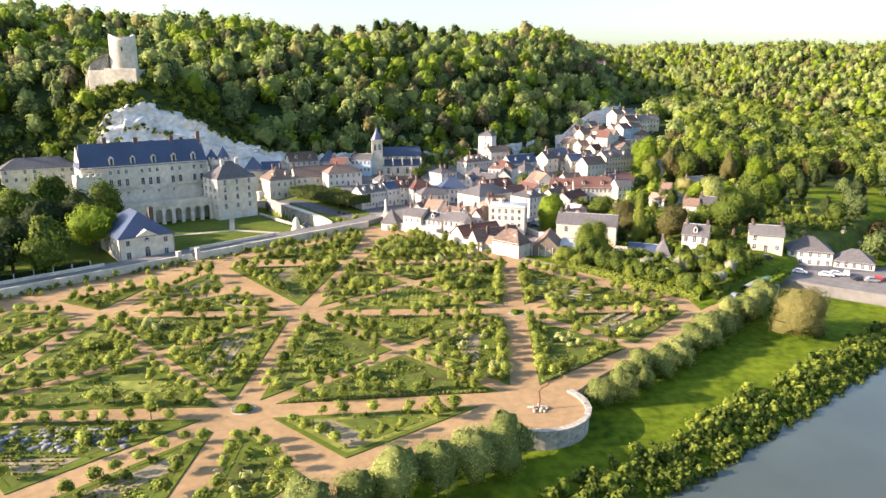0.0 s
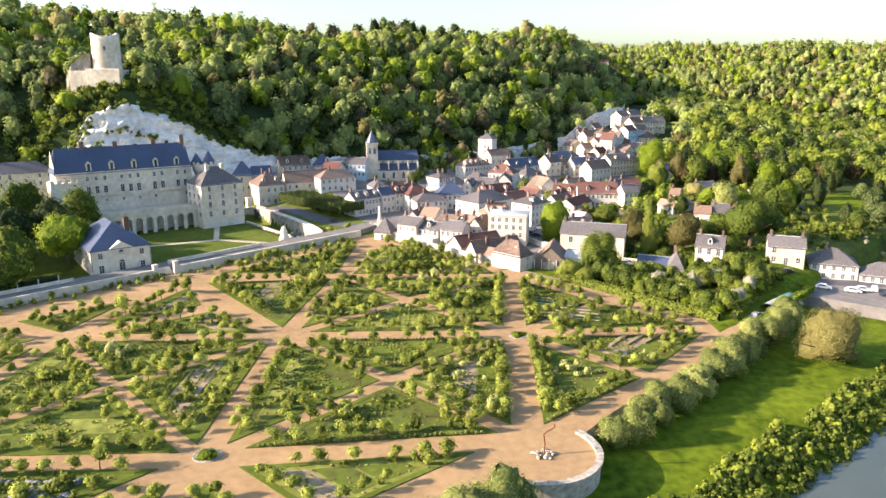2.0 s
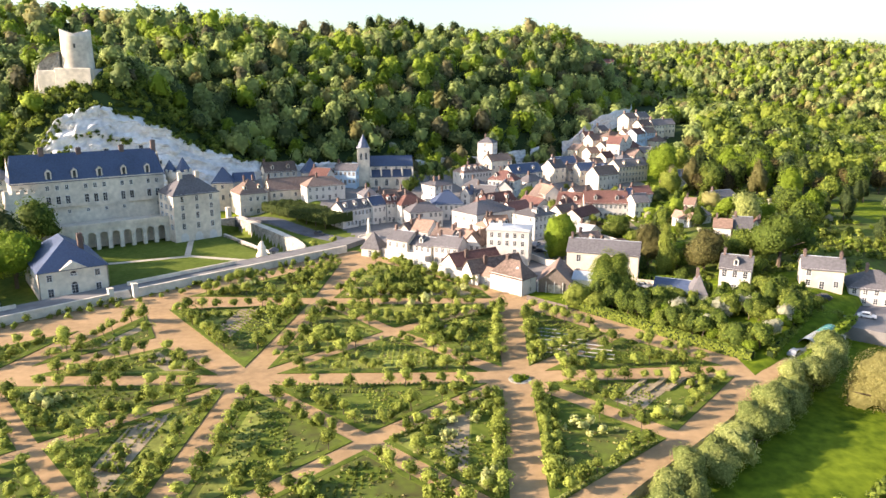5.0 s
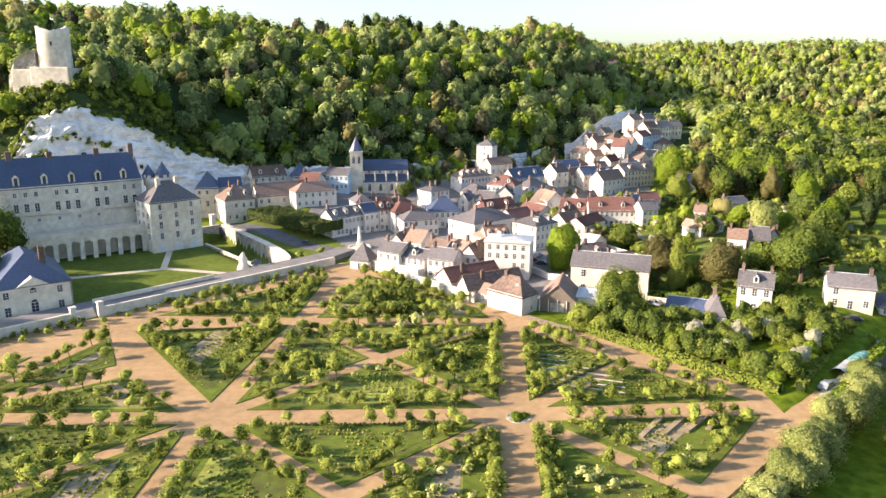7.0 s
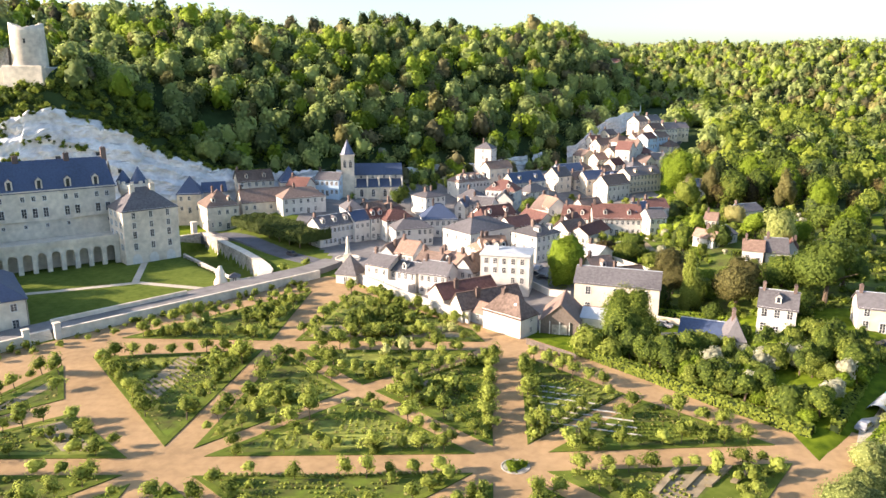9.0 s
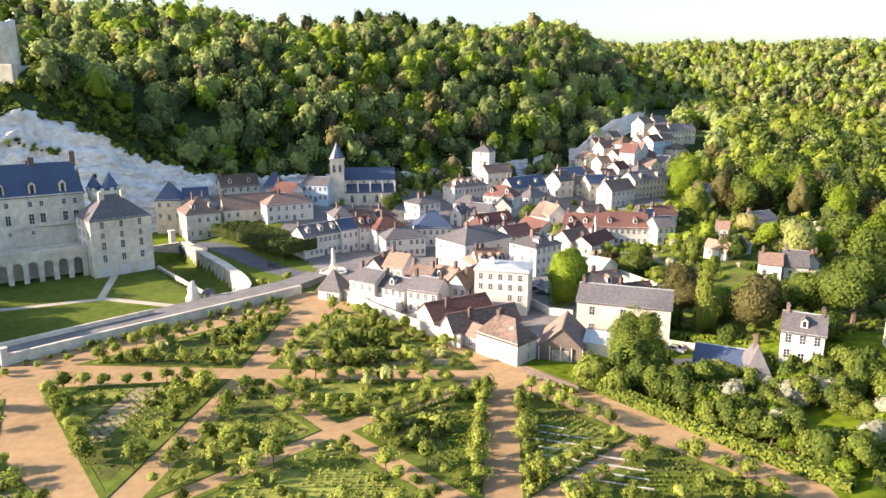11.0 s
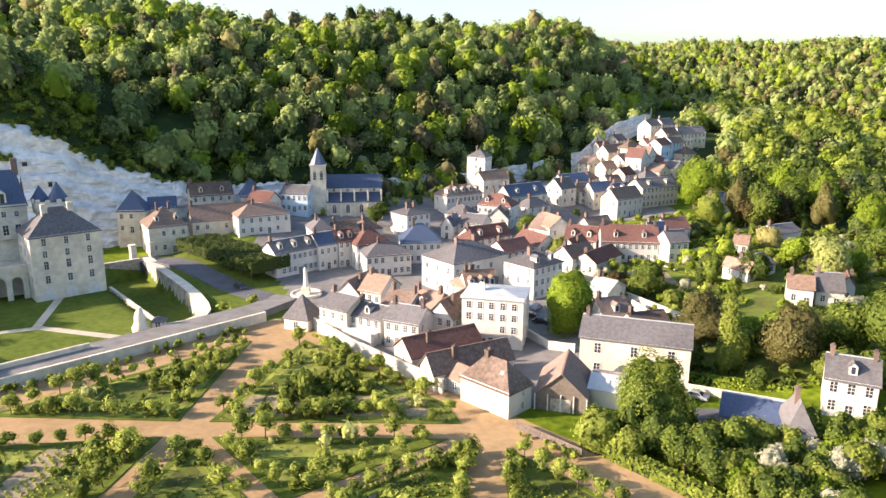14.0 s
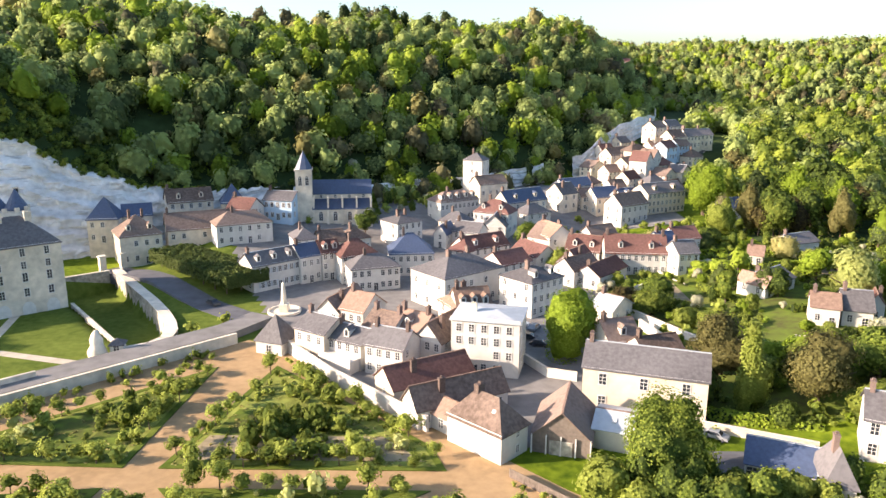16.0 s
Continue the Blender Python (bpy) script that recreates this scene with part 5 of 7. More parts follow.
for k in range(26):
    a, d = r.uniform(0, 6.28), r.uniform(.3, 1.9)
    s = r.uniform(.18, .4)
    cv, cf = core((s, s * r.uniform(.7, 1.1), s * .7), 1.0)
    cv = cv + np.array([[r.uniform(-.1, .1) * s for _ in range(3)] for _ in range(12)])
    part("boulder", mesh("boulder", cv, [tuple(int(i) for i in q) for q in cf], M["rubble"]), stat, "", pose(d * math.cos(a), d * math.sin(a) * .9, .2 + .3 * (1 - d / 2), 0, 0, r.uniform(0, 360)))

# a bed strewn with slates and stones
M["slate_chips"] = mat("slate_chips", (0.17, 0.175, 0.19), 0.7, 0.4, 2.0, 0.3, 4.0)
cairn = []
for k in range(130):
    s = r.uniform(.3, 1.0)
    cv, cf = core((s * 1.1, s * .8, s * .28), 1.0)
    x, y = r.uniform(-76, -52), r.uniform(108, 116.5)
    cairn.append((cv + np.array([x, y, .2]), cf))
V = np.concatenate([c for c, _ in cairn]); F = np.concatenate([f_ + 12 * k for k, (_, f_) in enumerate(cairn)])
tagged(new("stone_scatter", fast_mesh("stone_scatter", V, F, M["slate_chips"])), "blue-grey broken slates strewn over a bed", "stones", kind="stuff")


# ---- parked cars ----
def car(x, y, rz, colour, length=4.3, height=1.5):
    key = ("paint", colour)
    if key not in CACHE:
        CACHE[key] = mat("car_paint", colour, .3, .05, 1.0, spec=.6)
    names = {(0.7, 0.7, 0.7): "white", (0.03, 0.03, 0.035): "black", (0.3, 0.05, 0.04): "red", (0.25, 0.26, 0.28): "silver-grey"}
    ob = tagged(new("car"), f"parked {names[colour]} car on the paved ground", "car", "parked cars")
    ob.matrix_world = pose(x, y, max(float(land(x, y)), .03 if 100 < x < 170 and y < 222 else -9) + .02, 0, 0, rz)
    l, w = length / 2, .88
    prof = [(-l, .35), (-l, .8), (-l * .78, .95), (-l * .5, height), (l * .25, height), (l * .52, .98), (l * .95, .8), (l, .35)]
    v = [(px, s * (w if pz < 1 else w * .8), pz) for s in (-1, 1) for px, pz in prof]
    n = len(prof)
    f = [tuple(range(n)), tuple(range(2 * n - 1, n - 1, -1))] + [(i, (i + 1) % n, n + (i + 1) % n, n + i) for i in range(n)]
    f = [q[::-1] for q in f]
    part("body", mesh("body", v, f, CACHE[key]), ob)
    part("windscreen", mesh("windscreen", [(l * .5, -.7, 1.02), (l * .5, .7, 1.02), (l * .27, .62, height - .04), (l * .27, -.62, height - .04)], [(0, 1, 2, 3)], M["glass"]), ob, "", pose(.02, 0, .02))
    for s in (-1, 1):
        part("side_window", mesh("side_window", [(-l * .66, s * .875, 1.0), (l * .44, s * .875, 1.0), (l * .22, s * .735, height - .08), (-l * .48, s * .735, height - .08)], [(0, 1, 2, 3)], M["glass"]), ob)
        for q in (-.6, .62):
            part("wheel", turned("wheel", 0, 0, 0, [(.32, -.1), (.32, .1), (.02, .1)], 12, M["asphalt"]), ob, "", pose(l * q, s * .82, .32, 90))
    return ob


WH, BK, RD, SG = (0.7, 0.7, 0.7), (0.03, 0.03, 0.035), (0.3, 0.05, 0.04), (0.25, 0.26, 0.28)
for x, y, a, c in ((113, 216.5, -30, WH), (119.5, 213, -25, WH), (123, 214, -20, WH), (126.5, 214.5, 60, WH), (127, 208.5, 0, BK), (130, 207, -10, SG), (133, 209, 70, RD), (136, 208, 60, RD),
                   (104.5, 222.5, 170, BK), (63, 243.5, -35, SG), (32.5, 294, -20, WH), (34.5, 291, -20, WH), (37, 289, -15, BK), (39, 285, -15, BK), (39, 295.5, 60, SG),
                   (-42, 312.3, -40, BK), (64, 311, -50, WH), (95.5, 224.5, 160, SG), (83, 192, 40, SG), (36, 298, -20, WH)):
    car(x, y, a, c)

# two growing tunnels in the yard
for x, y, col in ((90, 198.5, "zinc"), (95.5, 203.5, "teal")):
    tn = tagged(new("growing_tunnel"), f"arched {'teal' if col == 'teal' else 'pale'} plastic growing tunnel in a yard", "growing tunnel")
    tn.matrix_world = pose(x, y, .05, 0, 0, 43)
    v, f = [], []
    for i in range(2):
        v += [((-3.5, 3.5)[i], 2.0 * math.cos(math.pi * k / 10), 2.1 * math.sin(math.pi * k / 10)) for k in range(11)]
    f = [(k, k + 1, 12 + k, 11 + k) for k in range(10)]
    part("cover", mesh("cover", v, f, M[col], True), tn)
    for k in range(5):
        hp = [(-3.5 + k * 1.75, 2.06 * math.cos(math.pi * q / 10), 2.16 * math.sin(math.pi * q / 10)) for q in range(11)]
        hv = [(hx + d, hy, hz_) for d in (-.06, .06) for hx, hy, hz_ in hp]
        part("hoop", mesh("hoop", hv, [(q, q + 1, 12 + q, 11 + q) for q in range(10)], M["frame"]), tn)

# ---- the kitchen garden ----

sheet = [(-215, 96), (-66, 43), (-12, 97), (2, 110.5)] + [(18 + 10.3 * math.cos(radians(a)), 124.5 + 10.3 * math.sin(radians(a))) for a in range(-110, 42, 8)]
sheet += [(34, 139), (83, 187.5), (78, 192), (36, 228), (-16, 281), (-26, 287), (-130, 181)]
tagged(new("garden_floor", prism("garden_floor", sheet, -4.6, .03, M["rubble"], M["sand"])), "pinkish sand paths on a rubble-walled river terrace", "garden floor", kind="structure")
bastion = tagged(new("bastion_coping"), "curved pale stone coping round the terrace bastion", "low wall")
for a in range(-104, 40, 8):
    c0, c1 = radians(a), radians(a + 7.8)
    o = [(18 + r_ * math.cos(q), 124.5 + r_ * math.sin(q)) for r_, q in ((10.7, c0), (10.7, c1), (9.5, c1), (9.5, c0))]
    part("coping_stone", prism("coping_stone", o, 0, .5, M["rubble"]), bastion)

BEDS = []


def inset(poly, d):
    """The outline (anticlockwise) moved inwards by d on every side, or by its own distance for each side."""
    n, out = len(poly), []
    ds = d if isinstance(d, list) else [d] * n
    for i in range(n):
        p0, p1, p2 = Vector(poly[i - 1]), Vector(poly[i]), Vector(poly[(i + 1) % n])
        e1, e2 = (p1 - p0).normalized(), (p2 - p1).normalized()
        n1, n2 = Vector((-e1.y, e1.x)), Vector((-e2.y, e2.x))
        c = n1.dot(n2)
        w = max(.12, 1 - c * c)
        d1, d2 = ds[i - 1], ds[i]
        out.append(p1 + n1 * ((d1 - c * d2) / w) + n2 * ((d2 - c * d1) / w))
    return out


def inside(p, poly):
    s = [(poly[(i + 1) % len(poly)] - q).cross(Vector((p[0], p[1])) - q) for i, q in enumerate(poly)]
    return all(v > 0 for v in s)


def bed(outline, material, d=2.3, label=""):
    area = sum(a[0] * b[1] - a[1] * b[0] for a, b in zip(outline, outline[1:] + outline[:1]))
    ring = outline if area > 0 else outline[::-1]
    poly = inset(ring, [d if any(q in CROSS for q in (a, b)) else d + .9 for a, b in zip(ring, ring[1:] + ring[:1])])
    words = {"soil": "planted kitchen garden bed with vegetables and shrubs", "meadow": "rough grassy garden bed with wild flowers", "lawn": "bright green grassed garden bed"}
    ob = tagged(new("garden_bed"), label or words[material], "garden bed", "beds of the kitchen garden")
    part("soil", prism("soil", [tuple(p) for p in poly], -.2, .12, M["soil"], M[material]), ob)
    inner = inset(poly, 1.1)
    for i in range(len(poly)):
        k = (i + 1) % len(poly)
        part("grass_border", prism("grass_border", [tuple(poly[i]), tuple(poly[k]), tuple(inner[k]), tuple(inner[i])], .1, .17, M["lawn"]), ob)
    BEDS.append((poly, material))
    return poly


CROSS = [(-8, 153), (46, 154), (47, 205), (-7, 206), (-63, 150)]
A, S, C, B, D_, F_ = (-36.5, 122), (17.2, 128.5), (-35, 178), (20, 179.5), (-87, 177), (-92, 120)
Mc, E_, G_, T_, W_ = (-8, 153), (70, 183), (23.4, 230), (-28, 230), (-71, 224)
K1, K2, M4, M1 = (46, 154), (47, 205), (-7, 206), (-63, 150)
for o, m_ in (
        ((A, S, Mc), "soil"), ((S, B, Mc), "meadow"), ((B, C, Mc), "soil"), ((C, A, Mc), "soil"),
        ((A, C, M1), "soil"), ((C, D_, M1), "soil"), ((D_, F_, M1), "soil"), ((F_, A, M1), "lawn"),
        ((S, K1, B), "lawn"), ((K1, E_, B), "soil"),
        ((B, E_, K2), "soil"), ((B, K2, G_), "soil"),
        ((C, B, M4), "soil"), ((B, G_, M4), "soil"), ((G_, T_, M4), "lawn"), ((T_, C, M4), "meadow"),
        ((T_, G_, (16.5, 240.5), (-17.5, 277.5)), "meadow"), ((C, T_, W_), "soil"), ((T_, (-25, 278), (-71, 231.5)), "meadow"),
        ((C, (-57.5, 199), D_), "meadow"), ((W_, D_, (-59, 201)), "soil"), ((D_, (-78, 213), (-108, 188)), "soil"),
        ((D_, (-113, 183), (-118, 150)), "soil"), ((F_, D_, (-120, 145)), "soil"),
        ((A, (-15, 102), S), "meadow"), ((A, (-36, 76), (-17, 100)), "soil"), ((A, F_, (-64, 92)), "soil"), ((A, (-62, 92), (-38, 74)), "soil"),
        ((F_, (-110, 80), (-66, 90)), "soil"),
        (((F_[0] - 4, F_[1]), (-122, 138), (-150, 105)), "soil")):
    bed(list(o), m_, 2.0 if max(p[0] for p in o) > 15 and o[0] is not T_ else 1.6)

# low stone kerbs round two planted discs where the paths cross
for x, y, r_ in ((-36, 123.5, 2.4), (20.6, 178.5, 2.3)):
    ring = tagged(new("round_planter"), "round stone-edged planter at a path crossing", "planter", "planters of the kitchen garden")
    ring.matrix_world = pose(x, y, 0)
    part("kerb", turned("kerb", 0, 0, 0, [(r_, 0), (r_, .1), (r_ - .2, .12), (r_ - .2, .05)], 24, M["rubble"], False), ring)
    part("grasses", crown_mesh(420, (r_ - .25, r_ - .25, .95), .3, .14, int(r_ * 10), M["leaf_bright"], .2, 14), ring, "clump of bright green grasses")


def fruit_trees():
    """Small fruit trees along the edges of the beds, each a thing of its own."""
    g = random.Random(11)
    protos = []
    for k in range(7):
        base = tagged(new("fruit_tree"), "small spreading fruit tree with fresh green leaves", "fruit tree", "fruit trees of the kitchen garden")
        h, r_ = 3.0 + .25 * (k % 3), 1.55 + .14 * (k % 4)
        part("trunk", trunk_mesh(h * .75, .09, r_, 40 + k, 5), base)
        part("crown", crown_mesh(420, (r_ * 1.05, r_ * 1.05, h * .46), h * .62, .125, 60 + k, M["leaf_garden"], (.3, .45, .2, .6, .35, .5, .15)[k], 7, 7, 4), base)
        protos.append(base)
    used = set()
    spots = []
    for poly, kind in BEDS:
        n = len(poly)
        for i in range(n):
            a, b = poly[i], poly[(i + 1) % n]
            l = (b - a).length
            m_ = int(l / 3.7)
            for q in range(1, m_):
                p = a.lerp(b, q / m_)
                c = sum(poly, Vector((0, 0))) / n
                p = p + (c - p).normalized() * 1.1 + Vector((g.uniform(-.5, .5), g.uniform(-.5, .5)))
                if g.random() < .15 or p.y < 84 or p.x < -112:
                    continue
                spots.append(p)
    g.shuffle(spots)
    spots.sort(key=lambda p: p.y < 118 or p.x < -80)
    for k, p in enumerate(spots[:290]):
        s = g.uniform(.75, 1.3) * (1.15 if p.y > 190 else .95)
        ob = protos[k % 7] if k < 7 else copy_thing(protos[k % 7], Matrix())
        ob.matrix_basis = pose(p.x, p.y, .1, 0, 0, g.uniform(0, 360)) @ Matrix.Diagonal((s, s, s * g.uniform(.8, 1.1), 1))
    rest = [(p.x, p.y, 1.9, g.uniform(1.2, 1.8), .75, g.uniform(0, 6.28), g.uniform(.1, .7)) for p in spots[290:]]
    scatter("orchard_trees", rest, PROTO_MID, M["leaf_garden"], "further small fruit trees of the orchard beds", "fruit trees")


fruit_trees()


def bed_plants():
    """Plots of different ground, shrubs and vegetable rows that fill the beds."""
    g = np.random.default_rng(5)
    shrubs, dark, rows, pale, grass = [], [], [], [], []
    homes = [o for o in bpy.data.objects if o.name.startswith("garden_bed")]
    for k, (poly, kind) in enumerate(BEDS):
        xs, ys = [p.x for p in poly], [p.y for p in poly]
        n = len(poly)
        area = abs(sum(a.x * b.y - a.y * b.x for a, b in zip(poly, poly[1:] + poly[:1]))) / 2
        small = inset(poly, .9)
        # plots: the inner bed cut into bands along its first side
        inner = inset(poly, 2.2)
        if area > 150:
            a, b, c = inner[0], inner[1], inner[-1]
            cut = [0, .22 + .1 * g.random(), .5 + .12 * g.random(), .86]
            for j in range(3):
                q0, q1 = cut[j] + .012, cut[j + 1] - .012
                band = [a.lerp(c, q0), b.lerp(c, q0), b.lerp(c, q1), a.lerp(c, q1)]
                m_ = ("soil", "pale_soil", "meadow", "lawn", "soil", "meadow", "soil", "lawn")[(k * 3 + j * 5 + int(g.integers(0, 2))) % 8]
                part("plot", prism("plot", [tuple(p) for p in band], .05, .15 + .004 * j, M["soil"], M[m_]), homes[k])
        for _ in range(int(area * .42)):
            p = (g.uniform(min(xs), max(xs)), g.uniform(min(ys), max(ys)))
            if not inside(p, small):
                continue
            w = noise.noise((p[0] * .085, p[1] * .085, k * .31))
            edge = min(abs((poly[(i + 1) % n] - poly[i]).normalized().cross(Vector(p) - poly[i])) for i in range(n))
            chance = .8 if w > (.2 if p[1] < 215 else -.15) else .36 if edge < 2.4 else .12 if w > -.1 else .04
            if kind == "lawn":
                chance *= .5
            if g.random() > chance:
                continue
            r_ = (g.uniform(.55, 1.3) + .9 * g.random() ** 3) * ((1.3 if p[1] > 190 else 1.0) if w > (.2 if p[1] < 215 else -.05) else .75)
            hf = g.uniform(.75, 1.25)
            v = noise.noise((p[0] * .05, p[1] * .05, 9 + k))
            where = pale if v > .28 else dark if v < -.25 else shrubs
            where.append((*p, .1 + r_ * hf * .6, r_, hf, g.uniform(0, 6.28), float(np.clip(g.normal(.38 + v, .2), 0, .95))))
        # rows of vegetables over a part of the bed
        a = math.radians((0, 45, 90, 135)[k % 4])
        ca, sa = math.cos(a), math.sin(a)
        c = sum(poly, Vector((0, 0))) / n
        for u in np.arange(-16, 16, 1.25):
            for v_ in np.arange(-16, 16, .8):
                p = (c.x + u * ca - v_ * sa, c.y + u * sa + v_ * ca)
                if inside(p, inner) and g.random() < .75 and noise.noise((p[0] * .07, p[1] * .07, 3 + k)) > (-.05 if kind == "soil" else .2):
                    rows.append((*p, .26, g.uniform(.28, .5), .8, g.uniform(0, 6.28), .15 + .6 * ((k * 7) % 5) / 5 + g.uniform(-.1, .1)))
        for _ in range(int(area * .5)):
            p = (g.uniform(min(xs), max(xs)), g.uniform(min(ys), max(ys)))
            if inside(p, small):
                grass.append((*p, .18, g.uniform(.2, .5), .6, g.uniform(0, 6.28), g.uniform(.3, .95)))
    # thick planting on both sides of the long middle walk and along the first cross walk
    for x0, y0, x1, y1, d in ((13.2, 136, 15.3, 172, 1.0), (21.4, 139, 24.0, 172, 1.0), (16.6, 188, 18.8, 224, 1.1), (24.4, 187, 26.6, 219, 1.1), (23.4, 143, 25.8, 168, 1.4), (26.4, 189, 28, 214, 1.8)):
        l = math.hypot(x1 - x0, y1 - y0)
        for q in np.arange(0, l, d):
            r_ = g.uniform(.65, 1.2)
            shrubs.append((x0 + (x1 - x0) * q / l + g.uniform(-.4, .4), y0 + (y1 - y0) * q / l, r_ * .8, r_, g.uniform(.9, 1.4), g.uniform(0, 6.28), g.uniform(.2, .7)))
    # grey lavender along the edges of some beds
    for k in (1, 2, 0, 11, 13, 8):
        poly = BEDS[k][0]
        i = max(range(len(poly)), key=lambda q: abs((poly[(q + 1) % len(poly)] - poly[q]).normalized().x) * (1.2 if k % 2 else .3) + (poly[q] - poly[(q + 1) % len(poly)]).length * .01)
        a, b = poly[i], poly[(i + 1) % len(poly)]
        c = sum(poly, Vector((0, 0))) / len(poly)
        for q in np.arange(.04, .96, .9 / (b - a).length):
            p = a.lerp(b, q)
            p = p + (c - p).normalized() * .5
            r_ = g.uniform(.4, .65)
            pale.append((p.x, p.y, .1 + r_ * .5, r_, .8, g.uniform(0, 6.28), g.uniform(.1, .5)))
    # bushes along the foot of the walls
    for x0, y0, x1, y1, d, lo, hi, where in ((-140, 169, -31, 279, 2.6, .7, 1.6, dark), (-12, 273, 13, 243.5, .9, .5, 1.0, shrubs), (-15, 275, 10, 243, 2.2, .5, .9, shrubs), (29, 228.5, 37, 220.5, 1.2, .6, 1.2, shrubs), (-140, 164, -30, 275, 6.0, .9, 1.5, shrubs)):
        l = math.hypot(x1 - x0, y1 - y0)
        for q in np.arange(0, l, d):
            if g.random() < .75:
                r_ = g.uniform(lo, hi)
                where.append((x0 + (x1 - x0) * q / l + g.uniform(-.5, .5), y0 + (y1 - y0) * q / l + g.uniform(-.5, .5), r_ * .7, r_, g.uniform(.8, 1.1), g.uniform(0, 6.28), g.uniform(.1, .8)))
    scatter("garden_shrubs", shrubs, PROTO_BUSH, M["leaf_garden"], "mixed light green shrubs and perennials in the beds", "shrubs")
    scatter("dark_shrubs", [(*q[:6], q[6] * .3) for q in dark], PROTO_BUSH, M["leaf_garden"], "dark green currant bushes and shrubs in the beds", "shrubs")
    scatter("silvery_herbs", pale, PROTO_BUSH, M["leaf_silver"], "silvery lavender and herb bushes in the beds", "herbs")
    lite = [crown(12, (1, 1, 1), .36, 400 + k, 4, 5, 3, .6, .6) for k in range(6)]
    scatter("vegetable_rows", rows, lite, M["leaf_garden"], "rows of low vegetables in the beds", "vegetables")
    tuft = [crown(8, (1, 1, 1), .45, 450 + k, 3, 4, 2, .8, .6) for k in range(6)]
    scatter("grass_tufts", grass, tuft, M["leaf_olive"], "tufts of long dry grass in the beds", "grass")
    # pale lines of crop fleece in one bed, clods of turned straw in another
    for i in range(7):
        y = 193.5 + i * 2.6
        x1 = min(43, 25.5 + (216 - y) * 1.1)
        ob = tagged(new("crop_fleece"), "narrow strip of white crop fleece over a vegetable row", "fleece", "fleece strips")
        part("sheet", prism("sheet", [(25.6, y), (x1, y - (x1 - 25.6) * .3), (x1, y + .4 - (x1 - 25.6) * .3), (25.6, y + .4)], .1, .24, M["fleece"]), ob)
    for i in range(4):
        x = 40 + i * 4.2
        ob = tagged(new("straw_ridge"), "low ridge of straw and clods across a bed", "ridge", "straw ridges")
        part("ridge", prism("ridge", [(x, 171 + i), (x + .9, 170.7 + i), (x + 6.2, 177.5 + i * .4), (x + 5.2, 177.8 + i * .4)], .1, .55, M["pale_soil"]), ob)


bed_plants()

# the round lawn of the pleasure garden with its gravel walk
circle = [(math.cos(2 * math.pi * k / 28), math.sin(2 * math.pi * k / 28)) for k in range(28)]
tagged(new("gravel_walk", prism("gravel_walk", [(76.5 + 5.6 * a, 205 + 5.6 * b) for a, b in circle], -.3, .06, M["gravel"])), "pale gravel walk round a small lawn", "path", kind="structure")
tagged(new("round_lawn", prism("round_lawn", [(76.5 + 3.9 * a, 205 + 3.9 * b) for a, b in circle], -.3, .11, M["lawn"])), "small round mown lawn among shrubs", "lawn", kind="structure")

# ---- the wooded hill ----
def clear_of(x, y):
    """Whether trees may stand here: off the keep, the chalk and the houses."""
    s = y - float(np.interp(x, FOOT_X, FOOT_Y))
    c = float(np.interp(x, CLIFF_X, CLIFF_Z))
    if s < (1 if x < -160 else 29 if x < -100 and c > 7 else 15 if x < -85 and c > 7 else 8 if x < -45 and c > 7 else -1.0 if x < 75 else 1.5):
        return False
    if -178 < x < -142 and 358 < y < 390:
        return False
    if 85 < x < 215 and y < 575 and s < 3:
        return False
    return -.68 * y - 25 < x < 45 + .68 * (y - 40)


# kinds of woodland tree: leaves, share low on the slope, share high on the slope (more bright kinds, as painted
# sunlight), words
KINDS = (("leaf_wood", .66, .56, "mixed green woodland on the hillside"), ("leaf_bright", .12, .27, "bright yellow-green spring trees in the wood"),
         ("leaf_grey", .12, .05, "grey-brown budding trees in the wood"), ("leaf_dark", .08, .03, "dark evergreens in the wood"), ("leaf_olive", .02, .08, "olive-gold trees in the wood"))


VALLEY = [tuple(o.matrix_world.translation) for o in bpy.data.objects if o.type == "EMPTY" and o.parent is None and "house" in o.name]


